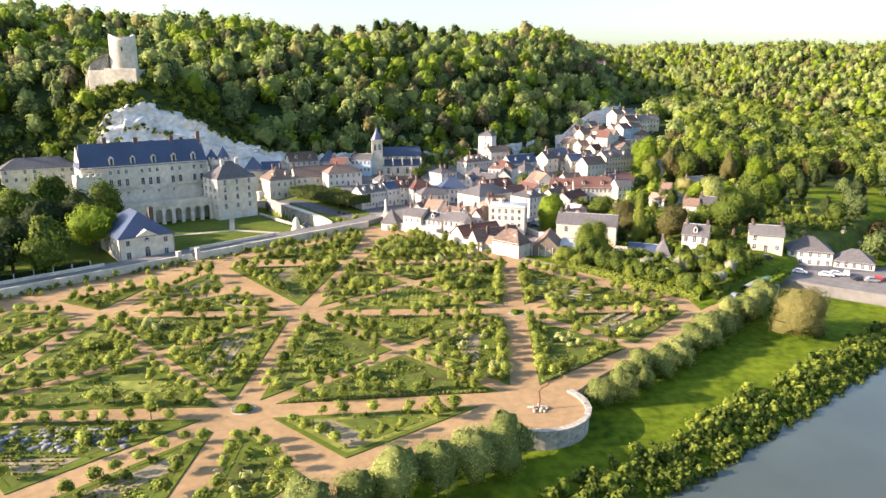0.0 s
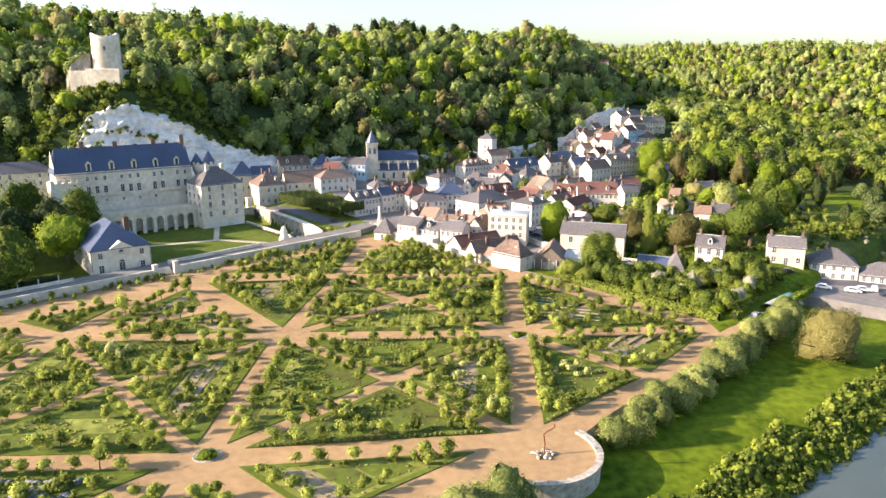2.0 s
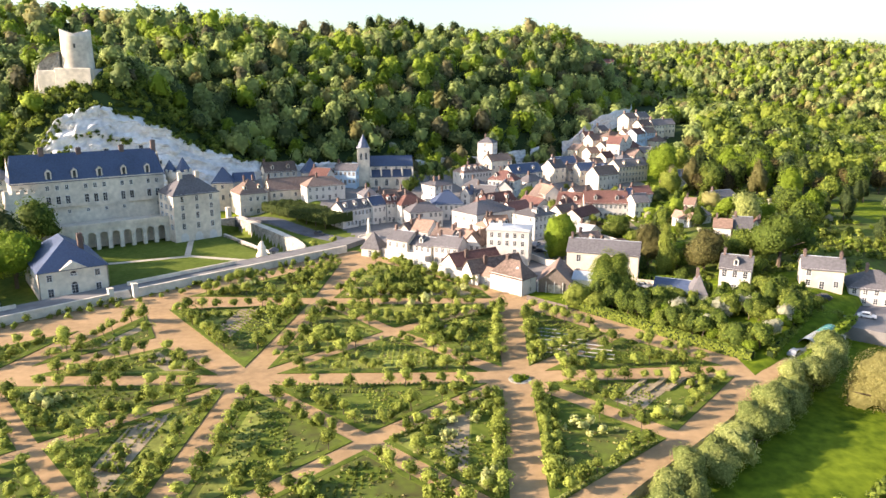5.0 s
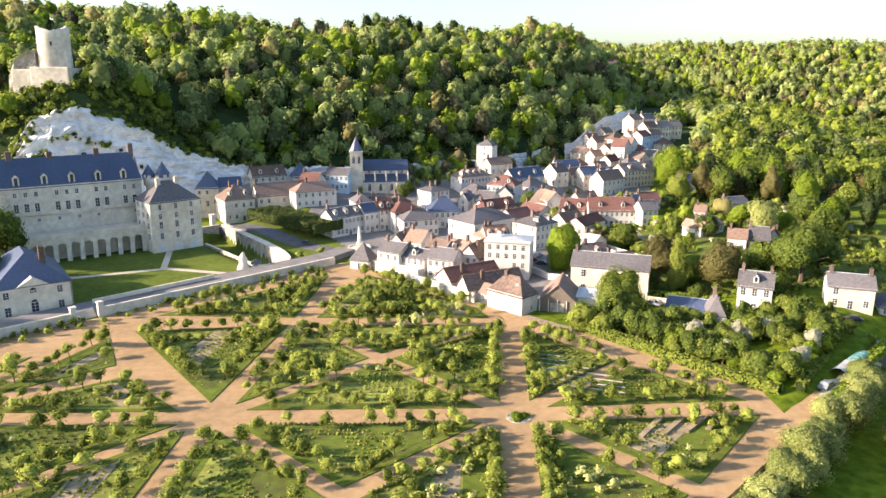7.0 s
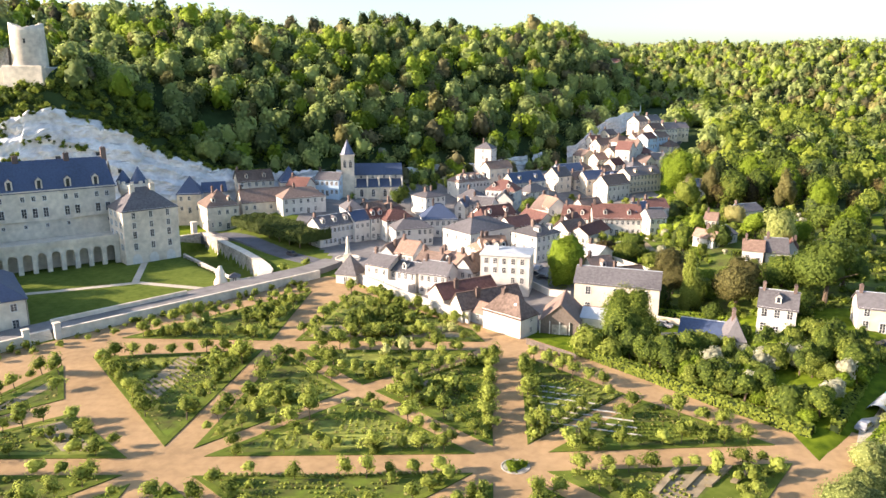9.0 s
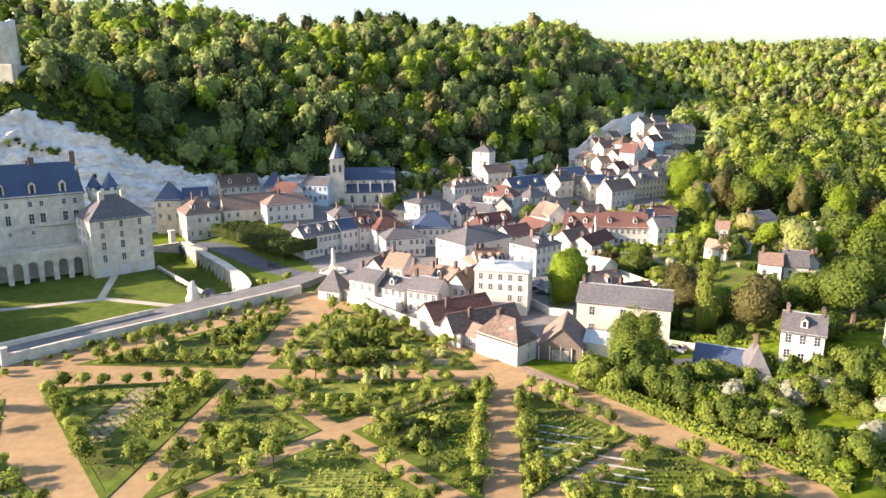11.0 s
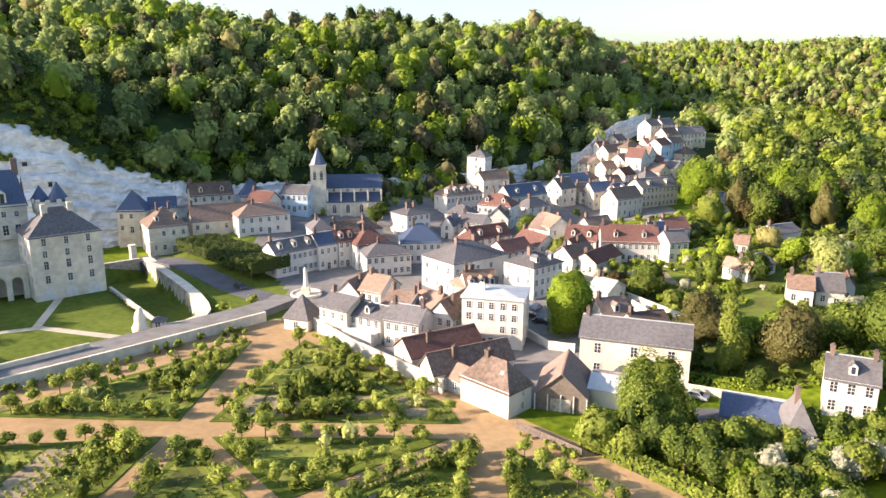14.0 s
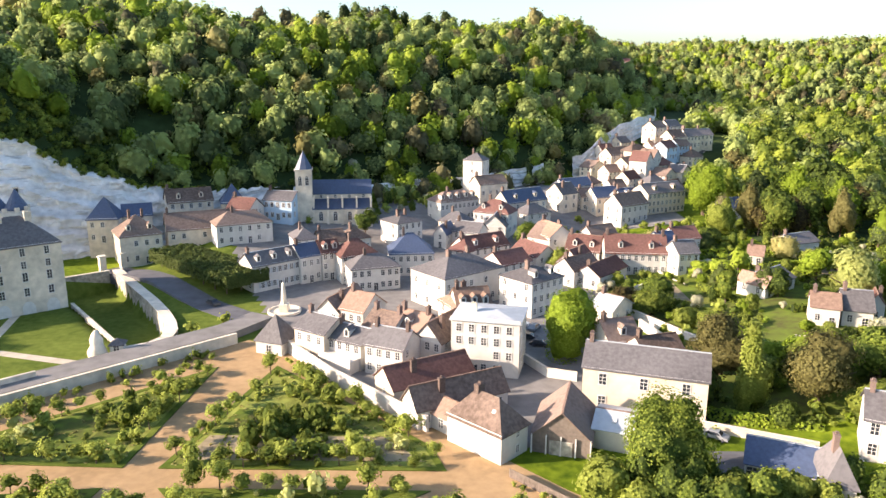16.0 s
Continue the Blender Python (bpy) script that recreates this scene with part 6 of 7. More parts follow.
def woods():
    g = np.random.default_rng(7)
    near, far = [[] for _ in KINDS], [[] for _ in KINDS]

    def plant(px, py, r, hf, step, s, z):
        u = min(1, max(0, s / 150 + .35 * noise.noise((px * .015, py * .015, 2)) + (.35 if px > 60 else 0)))
        pick, acc, kind = g.random(), 0, 0
        for k, (m_, lo, hi, w) in enumerate(KINDS):
            acc += lo + (hi - lo) * u
            kind = k
            if pick < acc:
                break
        # tint rises with u: sun on the upper slope put into leaf colour
        t = float(np.clip(g.normal(.3, .25) + .3 * noise.noise((px * .02, py * .02, 0)) + .25 * u, -.05, .95))
        row = (px, py, z, r, hf, g.uniform(0, 6.28), t)
        (near if step == 9.0 and s < 190 else far)[kind].append(row)

    for x0, x1, step, smax in ((-420, 215, 9.0, 250), (160, 900, 8.6, 430)):
        for x in np.arange(x0, x1, step):
            f = float(np.interp(x, FOOT_X, FOOT_Y))
            for y in np.arange(f, f + smax, step):
                px, py = x + g.uniform(-.5, .5) * step, y + g.uniform(-.5, .5) * step
                if not clear_of(px, py) or (x0 > 0 and px < 215 and py - f < 250 and x < 215):
                    continue
                if abs(px - 200 - (py - 926) * .2) < 15 and 820 < py < 945:
                    continue
                r = (g.uniform(.44, .72) + .3 * g.random() ** 4) * (step if step == 9.0 else 8.4) * (1.0 if py - f > 20 else .75)
                hf = g.uniform(.95, 1.35)
                plant(px, py, r, hf, step, py - f, float(land(px, py)) + r * hf * .85)
    for _ in range(800):
        px, py = g.uniform(118, 330), g.uniform(440, 760)
        if py > float(np.interp(px, FOOT_X, FOOT_Y)) or px < 112 + (py - 470) * .45 or any((px - a) ** 2 + (py - 4 - b) ** 2 < 190 for a, b, _c in VALLEY):
            continue
        r = g.uniform(4.5, 7)
        plant(px, py, r, g.uniform(.95, 1.3), 9.0, 90, float(land(px, py)) + r * .8)
    # trees at the foot of the chalk behind the village
    for px in np.arange(-46, 72, 2.6):
        py = float(np.interp(px, FOOT_X, FOOT_Y)) - g.uniform(3, 8)
        if noise.noise((px * .09, 0, 3)) < -.22 or any(abs(px - a) < 6 and -3 < py - b < 11 for a, b, _c in VALLEY) or (abs(px - 2) < 18 and py < 405):
            continue
        r = g.uniform(2.2, 4.2)
        plant(px, py, r, g.uniform(1.0, 1.4), 9.0, 20, float(land(px, py)) + r * .9)
    # taller trees that stand out on the crest
    for _ in range(34):
        px = g.uniform(-95, 40) if g.random() < .7 else g.uniform(-200, 200)
        py = float(np.interp(px, FOOT_X, FOOT_Y)) + g.uniform(195, 240)
        r = g.uniform(3.5, 5.5)
        near[(3, 0, 2)[_ % 3]].append((px, py, float(land(px, py)) + r * 2.2, r, g.uniform(1.2, 1.7), g.uniform(0, 6.28), .3))
    # low scrub on the chalk ledges and under the keep
    scrub = []
    for _ in range(900):
        px, py = g.uniform(-225, -60), 0
        s = g.uniform(2, 55)
        py = float(np.interp(px, FOOT_X, FOOT_Y)) + s
        if s < 30 and (noise.noise((px * .03, s * .2, 7)) < (-.08 if px < -125 else .25) or px > -104):
            continue
        if abs(px + 159) < 15 and abs(py - 377) < 11:
            continue
        r = g.uniform(1.0, 2.6) * (1 if s < 16 else 1.25)
        scrub.append((px, py, float(land(px, py)) + r * .6, r, .8, g.uniform(0, 6.28), g.uniform(0, .8)))
    for _ in range(900):
        px, s = g.uniform(-225, -92), g.uniform(20, 75)
        py = float(np.interp(px, FOOT_X, FOOT_Y)) + s
        if (abs(px + 159) < 13 and -10 < py - 377 < 10) or not (-182 < px < -100 and 345 < py < 398):
            continue
        r = g.uniform(1.6, 3.2)
        scrub.append((px, py, float(land(px, py)) + r * .7, r, .9, g.uniform(0, 6.28), g.uniform(0, .9)))
    for lo, hi, u0, u1, many in ((-182, -148, .52, .66, 150), (-184, -156, .78, .96, 130), (-184, -160, .1, .5, 120), (-184, -58, .97, 1.02, 190), (-150, -130, .72, .76, 25)):
        for _ in range(many):
            px, py, pz = cliff_point(g.uniform(lo, hi), g.uniform(u0, u1))
            r = g.uniform(.7, 1.8)
            scrub.append((px, py, pz + r * .3, r, .9, g.uniform(0, 6.28), g.uniform(0, .8)))
    for _ in range(160):
        px = g.uniform(-215, -166)
        py = float(np.interp(px, FOOT_X, FOOT_Y)) + g.uniform(0, 30)
        r = g.uniform(1.5, 3)
        scrub.append((px, py, float(land(px, py)) + r * .6, r, 1.0, g.uniform(0, 6.28), g.uniform(0, .8)))
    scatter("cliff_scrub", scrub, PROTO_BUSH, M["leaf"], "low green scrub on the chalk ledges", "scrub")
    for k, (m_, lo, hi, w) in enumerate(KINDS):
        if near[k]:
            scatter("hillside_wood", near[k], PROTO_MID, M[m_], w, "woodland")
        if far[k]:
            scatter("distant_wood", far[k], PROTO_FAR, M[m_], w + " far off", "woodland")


woods()
hill_house = house(200, 926, -20, 16, 9, 6, "gable", 4, "cream", "redtile", z=66, rows=2, cols=4, label="small house with a red roof high on the far hill", skirt=16)

PROTO_BANK = [crown(46, (1, 1, 1), .19, 700 + k, 8, 8, 5, .3, .6) for k in range(8)]


# ---- hedges ----
def hedge(name, points, width, height, material, label, tint=.4, leaf=.22, dens=9, z=None, seed=1):
    """A clipped hedge: leaves over the top and sides of a long block, round an inside coloured dark as shade."""
    g = np.random.default_rng(seed)
    base = tagged(new(name), label, "hedge")
    for x, y, l, a in run(points):
        z0 = float(land(x, y)) if z is None else z
        n = int(l * (width + 2 * height) * dens)
        u = g.uniform(-l / 2, l / 2, n)
        s = g.uniform(0, width + 2 * height, n)
        side = np.where(s < height, 0, np.where(s < height + width, 1, 2))
        py = np.where(side == 0, -width / 2, np.where(side == 2, width / 2, s - height - width / 2)) + g.normal(scale=.09, size=n)
        pz = np.where(side == 0, s, np.where(side == 2, s - height - width, height)) + g.normal(scale=.1, size=n)
        nrm = np.stack([0 * u, np.where(side == 0, -1., np.where(side == 2, 1., 0)), np.where(side == 1, 1., 0.15)], 1) + g.normal(scale=.4, size=(n, 3))
        nrm /= np.linalg.norm(nrm, axis=1)[:, None]
        t1 = np.cross(nrm, g.normal(size=(n, 3))); t1 /= np.linalg.norm(t1, axis=1)[:, None]
        t2 = np.cross(nrm, t1)
        p = np.stack([u, py, pz], 1)
        q = np.stack([p - t1 * leaf - t2 * leaf, p + t1 * leaf - t2 * leaf, p + t1 * leaf + t2 * leaf, p - t1 * leaf + t2 * leaf], 1).reshape(-1, 3)
        me = fast_mesh("foliage", q, np.arange(len(q)).reshape(-1, 4), M[material], np.full(len(q), tint))
        part("foliage", me, base, "", pose(x, y, z0, 0, 0, a))
        # plain dark box: the shade between the leaves given as colour
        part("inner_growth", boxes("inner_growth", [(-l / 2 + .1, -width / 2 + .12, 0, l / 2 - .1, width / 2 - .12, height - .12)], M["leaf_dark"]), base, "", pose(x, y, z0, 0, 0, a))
    return base


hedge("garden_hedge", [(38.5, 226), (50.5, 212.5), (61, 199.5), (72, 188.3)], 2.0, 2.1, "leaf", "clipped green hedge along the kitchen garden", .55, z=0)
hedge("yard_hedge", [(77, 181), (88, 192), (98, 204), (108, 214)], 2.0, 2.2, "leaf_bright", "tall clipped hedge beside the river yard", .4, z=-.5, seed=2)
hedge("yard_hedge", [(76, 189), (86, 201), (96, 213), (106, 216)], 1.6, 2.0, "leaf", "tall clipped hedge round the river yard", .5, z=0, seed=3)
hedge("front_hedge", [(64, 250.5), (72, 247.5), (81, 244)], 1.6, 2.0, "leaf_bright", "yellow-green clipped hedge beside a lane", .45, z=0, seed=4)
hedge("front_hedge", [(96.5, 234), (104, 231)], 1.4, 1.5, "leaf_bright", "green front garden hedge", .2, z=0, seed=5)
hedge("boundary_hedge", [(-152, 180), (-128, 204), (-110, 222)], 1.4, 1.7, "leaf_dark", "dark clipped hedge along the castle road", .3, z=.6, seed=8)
railing = tagged(new("park_railing"), "row of pale posts with dark rails along the castle road", "railing")
for k in range(12):
    part("post", boxes("post", [(-.14, -.14, 0, .14, .14, 1.9)], M["render"], .02), railing, "", pose(-150.5 + k * 3.8, 177.5 + k * 3.8, 1.4, 0, 0, 45))
for zz in (.6, 1.4):
    part("rail", boxes("rail", [(-30.5, -.03, zz, 30, .03, zz + .08)], M["glass"]), railing, "", pose(-129.5, 198.5, 1.4, 0, 0, 45))
for k, (a, b, m_, w) in enumerate((((70, 330), (80, 327), "leaf_bright", "clipped green hedge between two gardens"), ((86, 322), (92, 306), "leaf", "dark clipped hedge along a garden wall"), ((92, 318), (108, 326), "leaf_garden", "light green hedge between two gardens"),
                                   ((100, 298), (118, 300), "leaf", "dark clipped hedge behind a small house"), ((112, 338), (130, 342), "leaf_bright", "clipped green hedge between two gardens"), ((76, 292), (90, 298), "leaf_garden", "light green hedge between two gardens"),
                                   ((118, 280), (134, 284), "leaf_bright", "clipped green hedge beside a garden path"), ((88, 352), (106, 356), "leaf_bright", "yellow-green hedge behind the red roofs"))):
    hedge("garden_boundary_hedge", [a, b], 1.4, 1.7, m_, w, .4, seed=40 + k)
long_wall("lane_wall", [(93.5, 301), (112, 296), (124, 298)], 1.8, .4, "render", "white garden wall between village plots")
long_wall("lane_wall", [(99, 333), (118, 328), (136, 332)], 1.8, .4, "render", "white garden wall between village plots")
long_wall("lane_wall", [(70, 326), (83, 337)], 1.6, .4, "stone", "low stone garden wall between village plots")
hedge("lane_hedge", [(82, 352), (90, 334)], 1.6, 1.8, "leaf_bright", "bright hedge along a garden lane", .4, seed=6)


def lime_block():
    """Pleached limes clipped into one block beside the castle drive."""
    base = tagged(new("clipped_lime_block"), "block of clipped lime trees beside the castle drive", "clipped trees")
    z = float(land(-52, 333))
    base.matrix_world = pose(-51, 335, z, 0, 0, -42)
    l, w = 43, 13
    g = np.random.default_rng(9)
    n = 9000
    s = g.uniform(0, 1, n)
    top = s < .62
    face = g.integers(0, 4, n)
    x = np.where(top, g.uniform(-l/2, l/2, n), np.where(face == 0, -l/2, np.where(face == 1, l/2, g.uniform(-l/2, l/2, n))))
    y = np.where(top, g.uniform(-w/2, w/2, n), np.where(face == 2, -w/2, np.where(face == 3, w/2, g.uniform(-w/2, w/2, n))))
    zz = np.where(top, 4.7 + g.normal(scale=.22, size=n) + .4 * np.sin(x * 1.3) * np.sin(y * 1.4), g.uniform(1.4, 4.7, n))
    nr = np.stack([np.where(top, 0, np.sign(x) * (face < 2)), np.where(top, 0, np.sign(y) * (face > 1)), np.where(top, 1., .2)], 1) + g.normal(scale=.4, size=(n, 3))
    nr /= np.linalg.norm(nr, axis=1)[:, None]
    t1 = np.cross(nr, g.normal(size=(n, 3))); t1 /= np.linalg.norm(t1, axis=1)[:, None]
    t2 = np.cross(nr, t1)
    p = np.stack([x, y, zz], 1)
    k = .27
    q = np.stack([p - t1 * k - t2 * k, p + t1 * k - t2 * k, p + t1 * k + t2 * k, p - t1 * k + t2 * k], 1).reshape(-1, 3)
    part("foliage", fast_mesh("foliage", q, np.arange(len(q)).reshape(-1, 4), M["leaf_dark"], np.full(len(q), .75)), base)
    # dark box under the leaves, painted shade within the block
    part("inner_growth", boxes("inner_growth", [(-l/2 + .4, -w/2 + .4, 1.9, l/2 - .4, w/2 - .4, 4.45)], M["leaf_dark"]), base)
    for i in range(7):
        for j in range(3):
            part("trunk", turned("trunk", 0, 0, 0, [(.2, -1), (.17, 2.2)], 7, M["bark"]), base, "", pose(-18 + i * 6, -4.5 + j * 4.5, 0))


lime_block()

# ---- single trees ----
tree(51, 229.5, 15, 6.6, 1, 8500, .26, .5, "dense round dark green tree beside the barn", tall=1.25, trunk=.05, lumps=12)
tree(45, 279.5, 14.5, 7.2, 2, 5200, .28, .35, "bright green tree beside the village car park", mat_="leaf_bright", trunk=.02, tall=1.2, lumps=16)
tree(72.5, 254, 16, 3.4, 3, 2400, .3, .3, "slender tall conifer in a garden", tall=1.3, trunk=.02, mat_="leaf_garden")
tree(70.5, 264.5, 14, 6.5, 4, 3000, .32, -.1, "broad olive-brown tree in a garden", mat_="leaf_olive", trunk=.1)
tree(84, 253, 13.5, 7.2, 5, 3600, .32, -.1, "broad olive-brown tree in a garden", mat_="leaf_olive", trunk=.1)
tree(105, 250, 16, 9.5, 6, 4000, .4, .3, "large spreading green tree behind the white houses", trunk=.08)
tree(116, 262, 14, 7, 7, 1500, .5, .1, "large spreading green tree behind the white houses", trunk=.08)
tree(120, 419, 21, 9.8, 8, 4200, .5, .25, "great bright yellow-green tree above the houses", mat_="leaf_bright", trunk=.05)
tree(91.5, 172, 14, 9.5, 9, 10000, .2, .35, "broad olive-blond tree on the river bank", mat_="leaf_olive", trunk=.02, tall=1.32, lumps=13, z=-3.8)
tree(-117, 241.5, 17.5, 8.8, 10, 3400, .38, .4, "bright green tree beside the castle outbuilding", mat_="leaf_bright", trunk=.24, tall=1.05, lumps=18)
# the last five stand out of view, added to shade the garden's left
for k, (x, y, h, r_) in enumerate(((-126, 228, 16.5, 7.5), (-136, 244, 20, 9), (-150, 255, 22, 10), (-146, 232, 15, 8), (-162, 246, 20, 9), (-132, 262, 19, 8), (-170, 270, 22, 10), (-160, 228, 17, 8), (-120, 214, 14, 6.5), (-131, 216, 17, 7.5), (-143, 206, 16, 7.5), (-128, 203, 13, 6), (-154, 212, 18, 8), (-172, 232, 20, 9), (-128, 276, 21, 8), (-138, 288, 22, 8.5), (-150, 278, 23, 9), (-124, 254, 17, 6.5), (-186, 250, 24, 10), (-190, 275, 24, 10), (-158, 192, 21, 8), (-170, 182, 22, 8.5), (-154, 178, 19, 7.5), (-182, 198, 23, 9), (-172, 164, 22, 8.5))):
    tree(x, y, h, r_, 20 + k, 1300, .55, .25, "dark green castle park tree, the outermost added unseen for shade", mat_="leaf_dark" if k % 2 else "leaf", trunk=.06)
tree(88.6, 309, 9, 3, 31, 900, .45, .3, "light green tree in a garden", trunk=.1)
tree(98.5, 327, 8.5, 3, 32, 700, .4, .8, "small golden-yellow tree in a garden", mat_="leaf_bright", trunk=.05)
tree(116, 304, 14, 7, 33, 2200, .5, .3, "large pale willow in the gardens", mat_="leaf_silver", trunk=.05)
tree(141, 322, 13, 7, 34, 1400, .5, .2, "large green tree in the gardens", trunk=.08)
tree(74, 316, 7, 5, 35, 900, .4, .2, "broad green bush in a garden", trunk=.02)
tree(119, 325, 9, 5.5, 36, 1400, .4, .35, "large green tree in the gardens", mat_="leaf_bright", trunk=.06)
tree(134, 296, 13, 7, 37, 1800, .5, .3, "large green tree in the gardens", trunk=.06)
tree(-10, 377, 10, 4.5, 38, 900, .4, .2, "green tree beside the church", trunk=.1)

for k, (x, y, h, r_, m_, t_, w) in enumerate((
        (148, 400, 21, 9.5, "leaf_bright", .25, "great bright yellow-green tree in the park"), (160, 392, 19, 8, "leaf_bright", .1, "tall bright green tree in the park"),
        (124, 386, 17, 5, "leaf_olive", .05, "olive-brown conifer in the park"), (131, 380, 15, 5.5, "leaf_garden", .2, "light green tree in the park"), (114, 383, 15, 5.5, "leaf_garden", .4, "light green tree beside the lane"),
        (117, 391, 14, 3, "leaf_grey", .4, "slender grey-green tree beside the lane"), (141, 384, 14, 6, "leaf_brown", .1, "copper-brown tree in the park"), (153, 378, 18, 4.5, "leaf_olive", .1, "thin tall larch in the park"),
        (160, 361, 15, 6.5, "leaf_bright", .1, "tall green tree beside the gardens"), (121, 349, 7, 5, "leaf_olive", .8, "golden-yellow bush in a garden"), (95.7, 332, 4.5, 4, "leaf_bright", .9, "golden-yellow low bushes in a garden"),
        (91, 336, 4, 3.5, "leaf_bright", .8, "golden-yellow low bushes in a garden"), (99, 359, 6, 4, "leaf_dark", .8, "dark green bush behind a house"), (104, 366, 6, 4, "leaf", .2, "green bush behind a house"),
        (69, 306.5, 7, 5.5, "leaf_garden", .1, "dense green bush beside the lane"), (64, 312, 6, 4, "leaf_brown", .2, "dark purple-brown bush beside the lane"), (74.4, 296.4, 5, 3.6, "leaf_garden", .2, "rounded green bush in a garden"),
        (148, 318, 14, 7, "leaf_bright", .2, "large bright green tree in the gardens"), (127, 312, 10, 5.5, "leaf_bright", .35, "yellow-green tree in the gardens"), (122, 334, 7, 4, "leaf_garden", .3, "green tree in the gardens"),
        (90, 318, 8, 3, "leaf_dark", .9, "small dark conifer in a garden"), (99, 312, 7, 3.2, "leaf_dark", .8, "dark green bush beside a house"), (102, 310, 8, 3.4, "leaf", .1, "green tree beside a house"),
        (111, 280, 5, 3.8, "blossom", .2, "cream-flowering bush in a garden"), (82, 268, 6, 4, "leaf_bright", .4, "yellow-green bush in a garden"), (90, 270, 6, 4.5, "leaf_bright", .3, "yellow-green bush in a garden"),
        (93, 262, 8, 5, "leaf", .2, "green tree in a garden"), (64, 258, 8, 4.5, "leaf", .05, "dark green tree behind the hall"), (41, 226, 6, 4.5, "leaf_garden", .35, "spreading light green tree beside the barn"),
        (45, 222, 5, 3.6, "leaf_garden", .3, "light green bush beside the barn"), (78, 356, 6, 3.6, "leaf", .3, "green tree behind the red roofs"), (72, 352, 9, 4, "leaf_brown", .05, "dark purple-leaved tree behind the red roofs"),
        (84, 362, 8, 5, "leaf_olive", .5, "olive tree behind the red roofs"), (90, 246, 7, 4.5, "leaf_garden", .2, "green bush behind the white house"), (96, 243, 6, 4.2, "leaf", .3, "dark green bush behind the white house"), (79, 262, 6, 4.5, "leaf", .3, "dark green bush in a garden"), (88, 263, 8, 5, "leaf_garden", .2, "green tree in a garden"), (98, 259, 10, 6, "leaf", .3, "green tree in a garden"), (76, 247, 4, 2.6, "leaf", .2, "dark bush on a shaded lawn"),
        (52, 345, 8, 5, "leaf_garden", .3, "green tree among the houses"), (46, 384, 8, 5, "leaf", .2, "green tree among the houses"))):
    tree(x, y, h, r_, 600 + k, int(300 + 180 * r_), .3 + .02 * r_, t_, w, mat_=m_, trunk=.04, tall=1.12, lumps=14)


# ---- willows on the terrace ----
def willows():
    g = random.Random(4)
    spots = [(-18, 91, 4.2), (-12, 94, 4.0), (-6, 97.5, 4.0), (0, 100.5, 3.8), (5, 104, 4.2), (9.5, 107, 4.4), (12.5, 109.5, 3.6)]
    for k in range(23):
        q = k / 22
        side = (k % 2) * 2.6
        spots.append((33 + 60 * q + side * .7 + g.uniform(-.8, .8), 133 + 63 * q - side * .7 + g.uniform(-.8, .8), g.uniform(2.7, 3.5)))
    for k, (x, y, r_) in enumerate(spots):
        r_ *= g.uniform(1.05, 1.3)
        h = r_ * g.uniform(1.75, 2.15)
        base = tagged(new("willow"), "rounded silvery-green willow below the garden terrace", "willow", "willows below the terrace")
        base.matrix_world = pose(x, y, -3.5)
        part("trunk", trunk_mesh(h * .45, .2, r_, 70 + k), base)
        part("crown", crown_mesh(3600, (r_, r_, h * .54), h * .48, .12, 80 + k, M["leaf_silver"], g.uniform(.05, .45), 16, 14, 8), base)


willows()


# ---- shrubs, park and bank ----
def grove(name, label, spots, protos, group):
    """Copies of a few model trees, each a thing of its own."""
    g = random.Random(len(spots))
    for k, (x, y, s) in enumerate(spots):
        src = protos[g.randrange(len(protos))]
        ob = copy_thing(src, pose(x, y, float(land(x, y)) - .1, 0, 0, g.uniform(0, 360)) @ Matrix.Diagonal((s, s, s * g.uniform(.85, 1.15), 1)))
        tagged(ob, group=group)


def models(kinds, x0, name="tree"):
    out = []
    for k, (mat_, tint, h, r_, n, leaf, label, tall) in enumerate(kinds):
        out.append(tree(x0[0] + k * x0[2], x0[1] + k * x0[3], h, r_, 500 + k + int(h * 10), n, leaf, tint, label, mat_=mat_, tall=tall, trunk=.06, lumps=12, name=name))
    return out


park = models((("leaf", .25, 15, 6, 700, .6, "tall green tree in the wooded park", 1.0), ("leaf", .5, 15, 6.5, 700, .6, "tall lighter green tree in the wooded park", 1.0),
               ("leaf_brown", .3, 14, 5.5, 700, .6, "tall olive-brown tree in the wooded park", 1.1), ("leaf_dark", .5, 17, 4, 700, .5, "dark pointed conifer in the wooded park", 1.2),
               ("leaf_wood", .1, 13, 6, 700, .6, "light green tree in the wooded park", 1.0)), (150, 418, 14, 4))
g = random.Random(21)
spots = []
for x in np.arange(112, 420, 11.5):
    for y in np.arange(384, 640, 13.5):
        px, py = x + g.uniform(-4, 4), y + g.uniform(-4, 4)
        if px < 125 + (py - 372) * .08 or py > float(np.interp(px, FOOT_X, FOOT_Y)) - 2 or (px < 166 + (py - 500) * .3 and py > 475) or (px < 118 + (py - 425) * .3 and py > 415) or (px - 120) ** 2 + (py - 419) ** 2 < 170:
            continue
        if g.random() < .85:
            spots.append((px, py, g.uniform(.75, 1.25)))
for x in np.arange(156, 330, 14):
    for y in np.arange(225, 375, 15):
        if g.random() < .6:
            spots.append((x + g.uniform(-5, 5), y + g.uniform(-5, 5), g.uniform(.6, 1.0)))
spots.sort(key=lambda p: p[1] + abs(p[0] - 130) * .5)
grove("tree", "", spots[:110], park, "trees of the park")
rest = [(x, y, float(land(x, y)) + 7 * s, 6.2 * s, 1.15, g.uniform(0, 6.28), g.uniform(0, .9)) for x, y, s in spots[110:]]
scatter("park_wood", rest, PROTO_MID, M["leaf"], "further trees of the wooded park", "woodland")

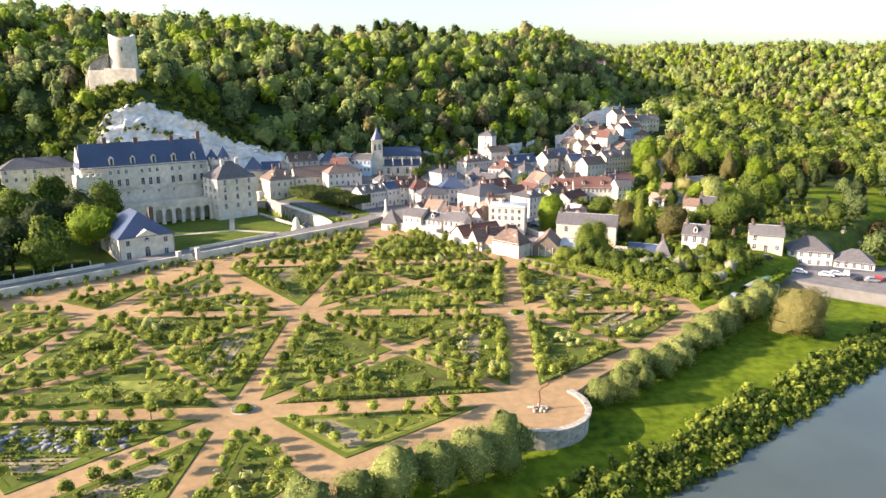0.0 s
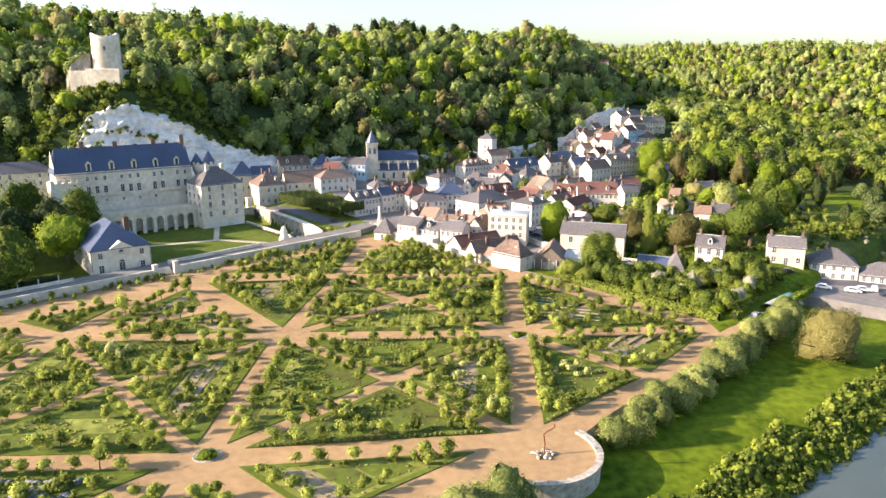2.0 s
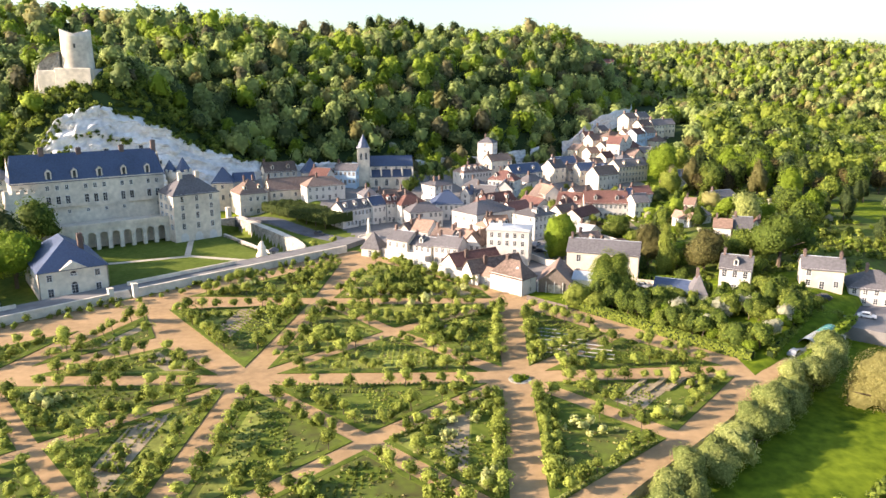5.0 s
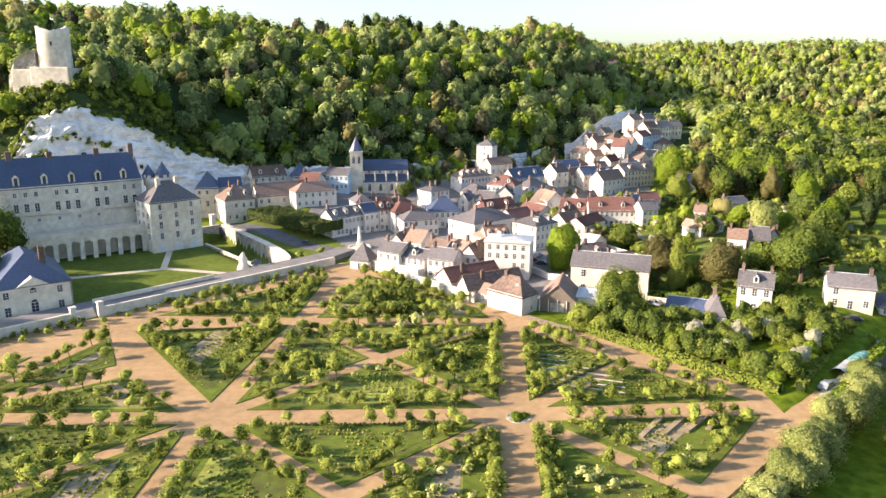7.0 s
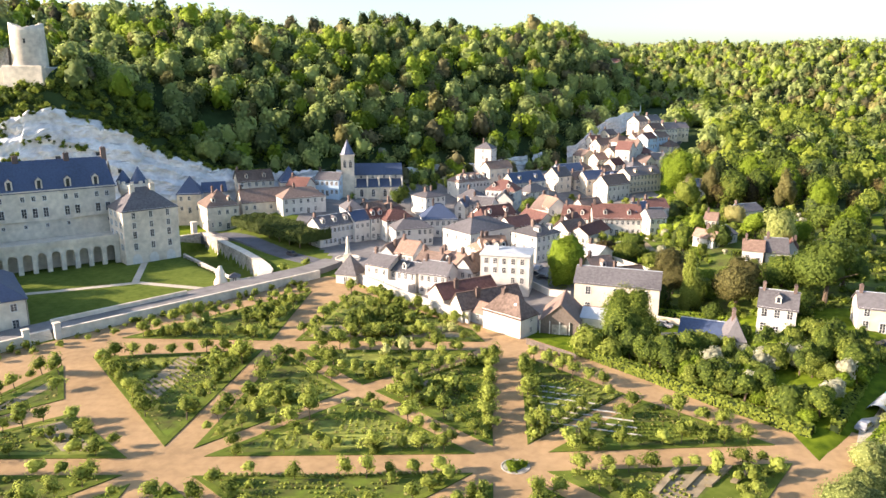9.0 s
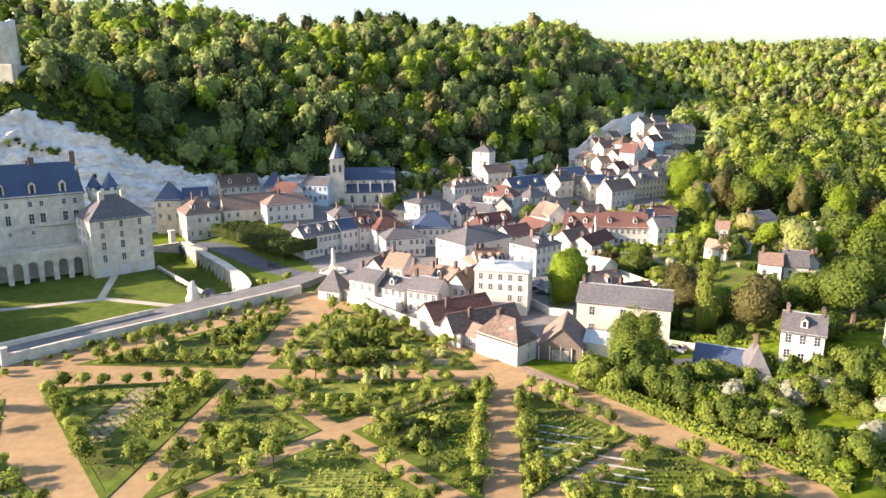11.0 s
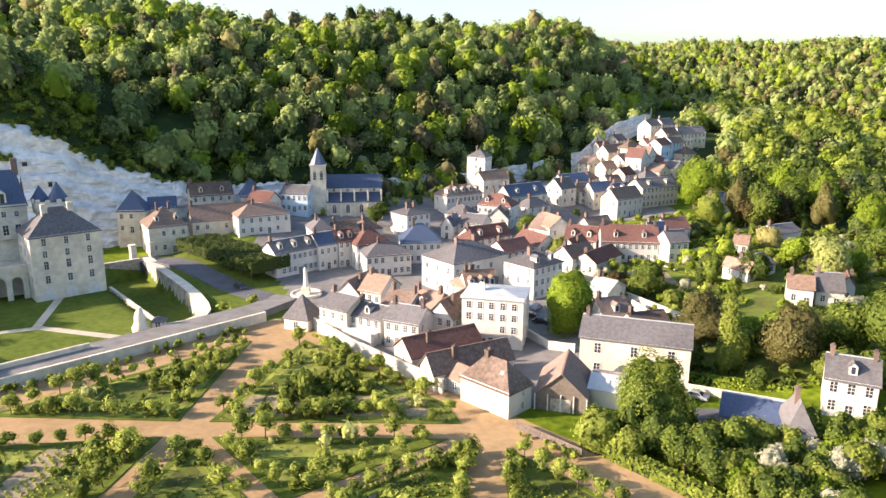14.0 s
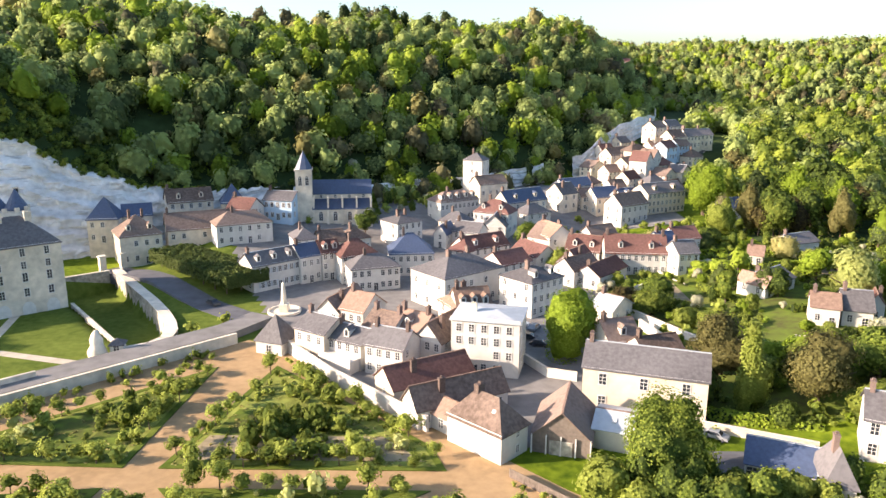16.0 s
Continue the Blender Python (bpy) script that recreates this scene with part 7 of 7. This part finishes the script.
shrub = models((("leaf_garden", .3, 5, 2.8, 440, .25, "dense green shrub in a garden", 1.0), ("leaf", .35, 5.5, 3, 440, .25, "dense dark green shrub in a garden", 1.0),
                ("leaf_bright", .25, 4, 2.2, 520, .22, "bright green shrub in a garden", 1.0), ("blossom", .3, 4.5, 2.3, 460, .24, "cream-flowering shrub in a garden", 1.0),
                ("leaf", .3, 6, 2.0, 520, .22, "dark pointed shrub in a garden", 1.2)), (58, 208, 6, 2), "shrub")
spots = []
for _ in range(900):
    x, y = g.uniform(40, 98), g.uniform(190, 230)
    if x + .95 * y < 252 + 3 or y < 188 + abs(x - 73) * (1.25 if x < 73 else .9) + 3 or (x - 76.5) ** 2 + (y - 205) ** 2 < 50 or y > 229 - max(0, x - 60) * .18:
        continue
    if (x - 66.8) ** 2 + (y - 231) ** 2 < 60:
        continue
    if all((x - a) ** 2 + (y - b) ** 2 > 4.2 for a, b, _ in spots):
        spots.append((x, y, g.uniform(.8, 1.35)))
grove("shrub", "", spots[:170], shrub, "shrubs of the pleasure garden")
spots = []
HOUSES = [tuple(o.matrix_world.translation) for o in bpy.data.objects if o.type == "EMPTY" and o.parent is None and "house" in o.name]
for _ in range(2600):
    x, y = g.uniform(60, 160), g.uniform(256, 400)
    if y < 262 + max(0, 100 - x) * .1 or (x < 66 and y < 300):
        continue
    if any((x - a) ** 2 + (y - b - 4) ** 2 < 70 for a, b, _ in HOUSES):
        continue
    if all((x - a) ** 2 + (y - b) ** 2 > 26 for a, b, _ in spots):
        spots.append((x, y, g.uniform(.4, .9)))
grove("shrub", "", spots[:100], shrub, "shrubs of the village gardens")
more = spots[100:170]
spots = []
for _ in range(1500):
    x, y = g.uniform(-50, 62), g.uniform(288, 446)
    if float(np.interp(x, FOOT_X, FOOT_Y)) - y < 30 and all((x - a) ** 2 + (y - b - 4) ** 2 > 75 for a, b, _ in HOUSES) and all((x - a) ** 2 + (y - b) ** 2 > 18 for a, b, _ in spots):
        spots.append((x, y, g.uniform(.5, 1.2)))
for x, y in ((40, 330), (47, 322), (66, 330), (70, 360), (60, 372), (78, 400), (90, 412), (70, 415), (100, 425), (84, 424), (112, 436), (62, 396), (50, 392), (-34, 297), (-40, 291)):
    spots.append((x, y, g.uniform(.7, 1.2)))
for k in range(26):
    spots.append((-140 + k * 4.3 + g.uniform(-1, 1), 170.5 + k * 4.3 + g.uniform(-1, 1) - 2.5, g.uniform(.25, .5))) if g.random() < .6 else None
grove("shrub", "", spots[:70], shrub, "bushes among the houses")
more += spots[70:160]
scatter("garden_bushes", [(x, y, float(land(x, y)) + 2.2 * s, 2.6 * s, 1.0, g.uniform(0, 6.28), g.uniform(0, .8)) for x, y, s in more], PROTO_BANK, M["leaf_garden"], "further bushes of the village gardens", "bushes")

# low growth that fills the village gardens
gg = np.random.default_rng(77)
low = {"leaf": [], "leaf_garden": [], "leaf_bright": []}
for _ in range(2500):
    x, y = gg.uniform(60, 165), gg.uniform(244, 402)
    if (x < 68 and y > 262 and y < 300) or any(abs(x - a) < 6.5 and -3 < y - b < 10 for a, b, c in HOUSES) or noise.noise((x * .06, y * .06, 1)) < -.08:
        continue
    if y < 244 or 76 < x < 87 and 312 < y < 332:
        continue
    r_ = gg.uniform(.5, 1.2) + 1.1 * gg.random() ** 4
    low[("leaf", "leaf_garden", "leaf_bright", "leaf")[int(gg.integers(0, 4))]].append((x, y, float(land(x, y)) + r_ * .5, r_, gg.uniform(.7, 1.1), gg.uniform(0, 6.28), gg.uniform(0, .7)))
for m_, w in (("leaf", "dark green hedges and bushes of the village gardens"), ("leaf_garden", "light green bushes of the village gardens"), ("leaf_bright", "yellow-green bushes of the village gardens")):
    scatter("garden_growth", low[m_], PROTO_BUSH, M[m_], w, "bushes")
for k, (x, y, w, d, a, m_) in enumerate(((81, 322, 9, 16, -18, "pale_soil"), (87, 309, 8, 9, -18, "meadow"), (78, 303, 7, 9, -18, "gravel"), (118, 336, 9, 12, 10, "soil"), (100, 335, 8, 8, 20, "lawn"), (70, 320, 6, 9, 20, "gravel"), (126, 335, 8, 8, 5, "pale_soil"), (90, 292, 7, 8, -18, "lawn"), (84, 285, 6, 7, -18, "pale_soil"), (108, 330, 7, 7, 15, "meadow"), (112, 352, 8, 6, 12, "lawn"),
        (135, 345, 9, 7, 8, "meadow"), (98, 346, 6, 7, 15, "gravel"), (88, 328, 5, 9, -18, "lawn"), (121, 316, 6, 6, 10, "lawn"), (80, 270, 7, 6, -18, "lawn"), (96, 280, 6, 6, -18, "gravel"), (146, 352, 8, 8, 0, "pale_soil"), (106, 300, 7, 5, 20, "lawn"))):
    ob = tagged(new("garden_plot"), "small dug vegetable plot in a village garden", "garden plot", "plots of the village gardens")
    z = float(land(x, y))
    part("plot", prism("plot", [(-w / 2, -d / 2), (w / 2, -d / 2), (w / 2, d / 2), (-w / 2, d / 2)], -.6, .08, M["soil"], M[m_]), ob)
    ob.matrix_world = pose(x, y, z, 0, 0, a)

rows = []
gg = np.random.default_rng(31)
for _ in range(1700):
    u = gg.uniform(-34, 210)
    o = gg.uniform(-1.5, 6) + 4.5 * gg.random() ** 2
    x = 37 + u * .782 - o * .623
    y = 104 + u * .623 + o * .782
    r_ = (gg.uniform(.5, 1.3) + .6 * gg.random() ** 4) * (.85 if o < 5 else 1.15)
    rows.append((x, y, float(land(x, y)) + r_ * .5, r_, gg.uniform(.8, 1.3), gg.uniform(0, 6.28), gg.uniform(0, .8)))
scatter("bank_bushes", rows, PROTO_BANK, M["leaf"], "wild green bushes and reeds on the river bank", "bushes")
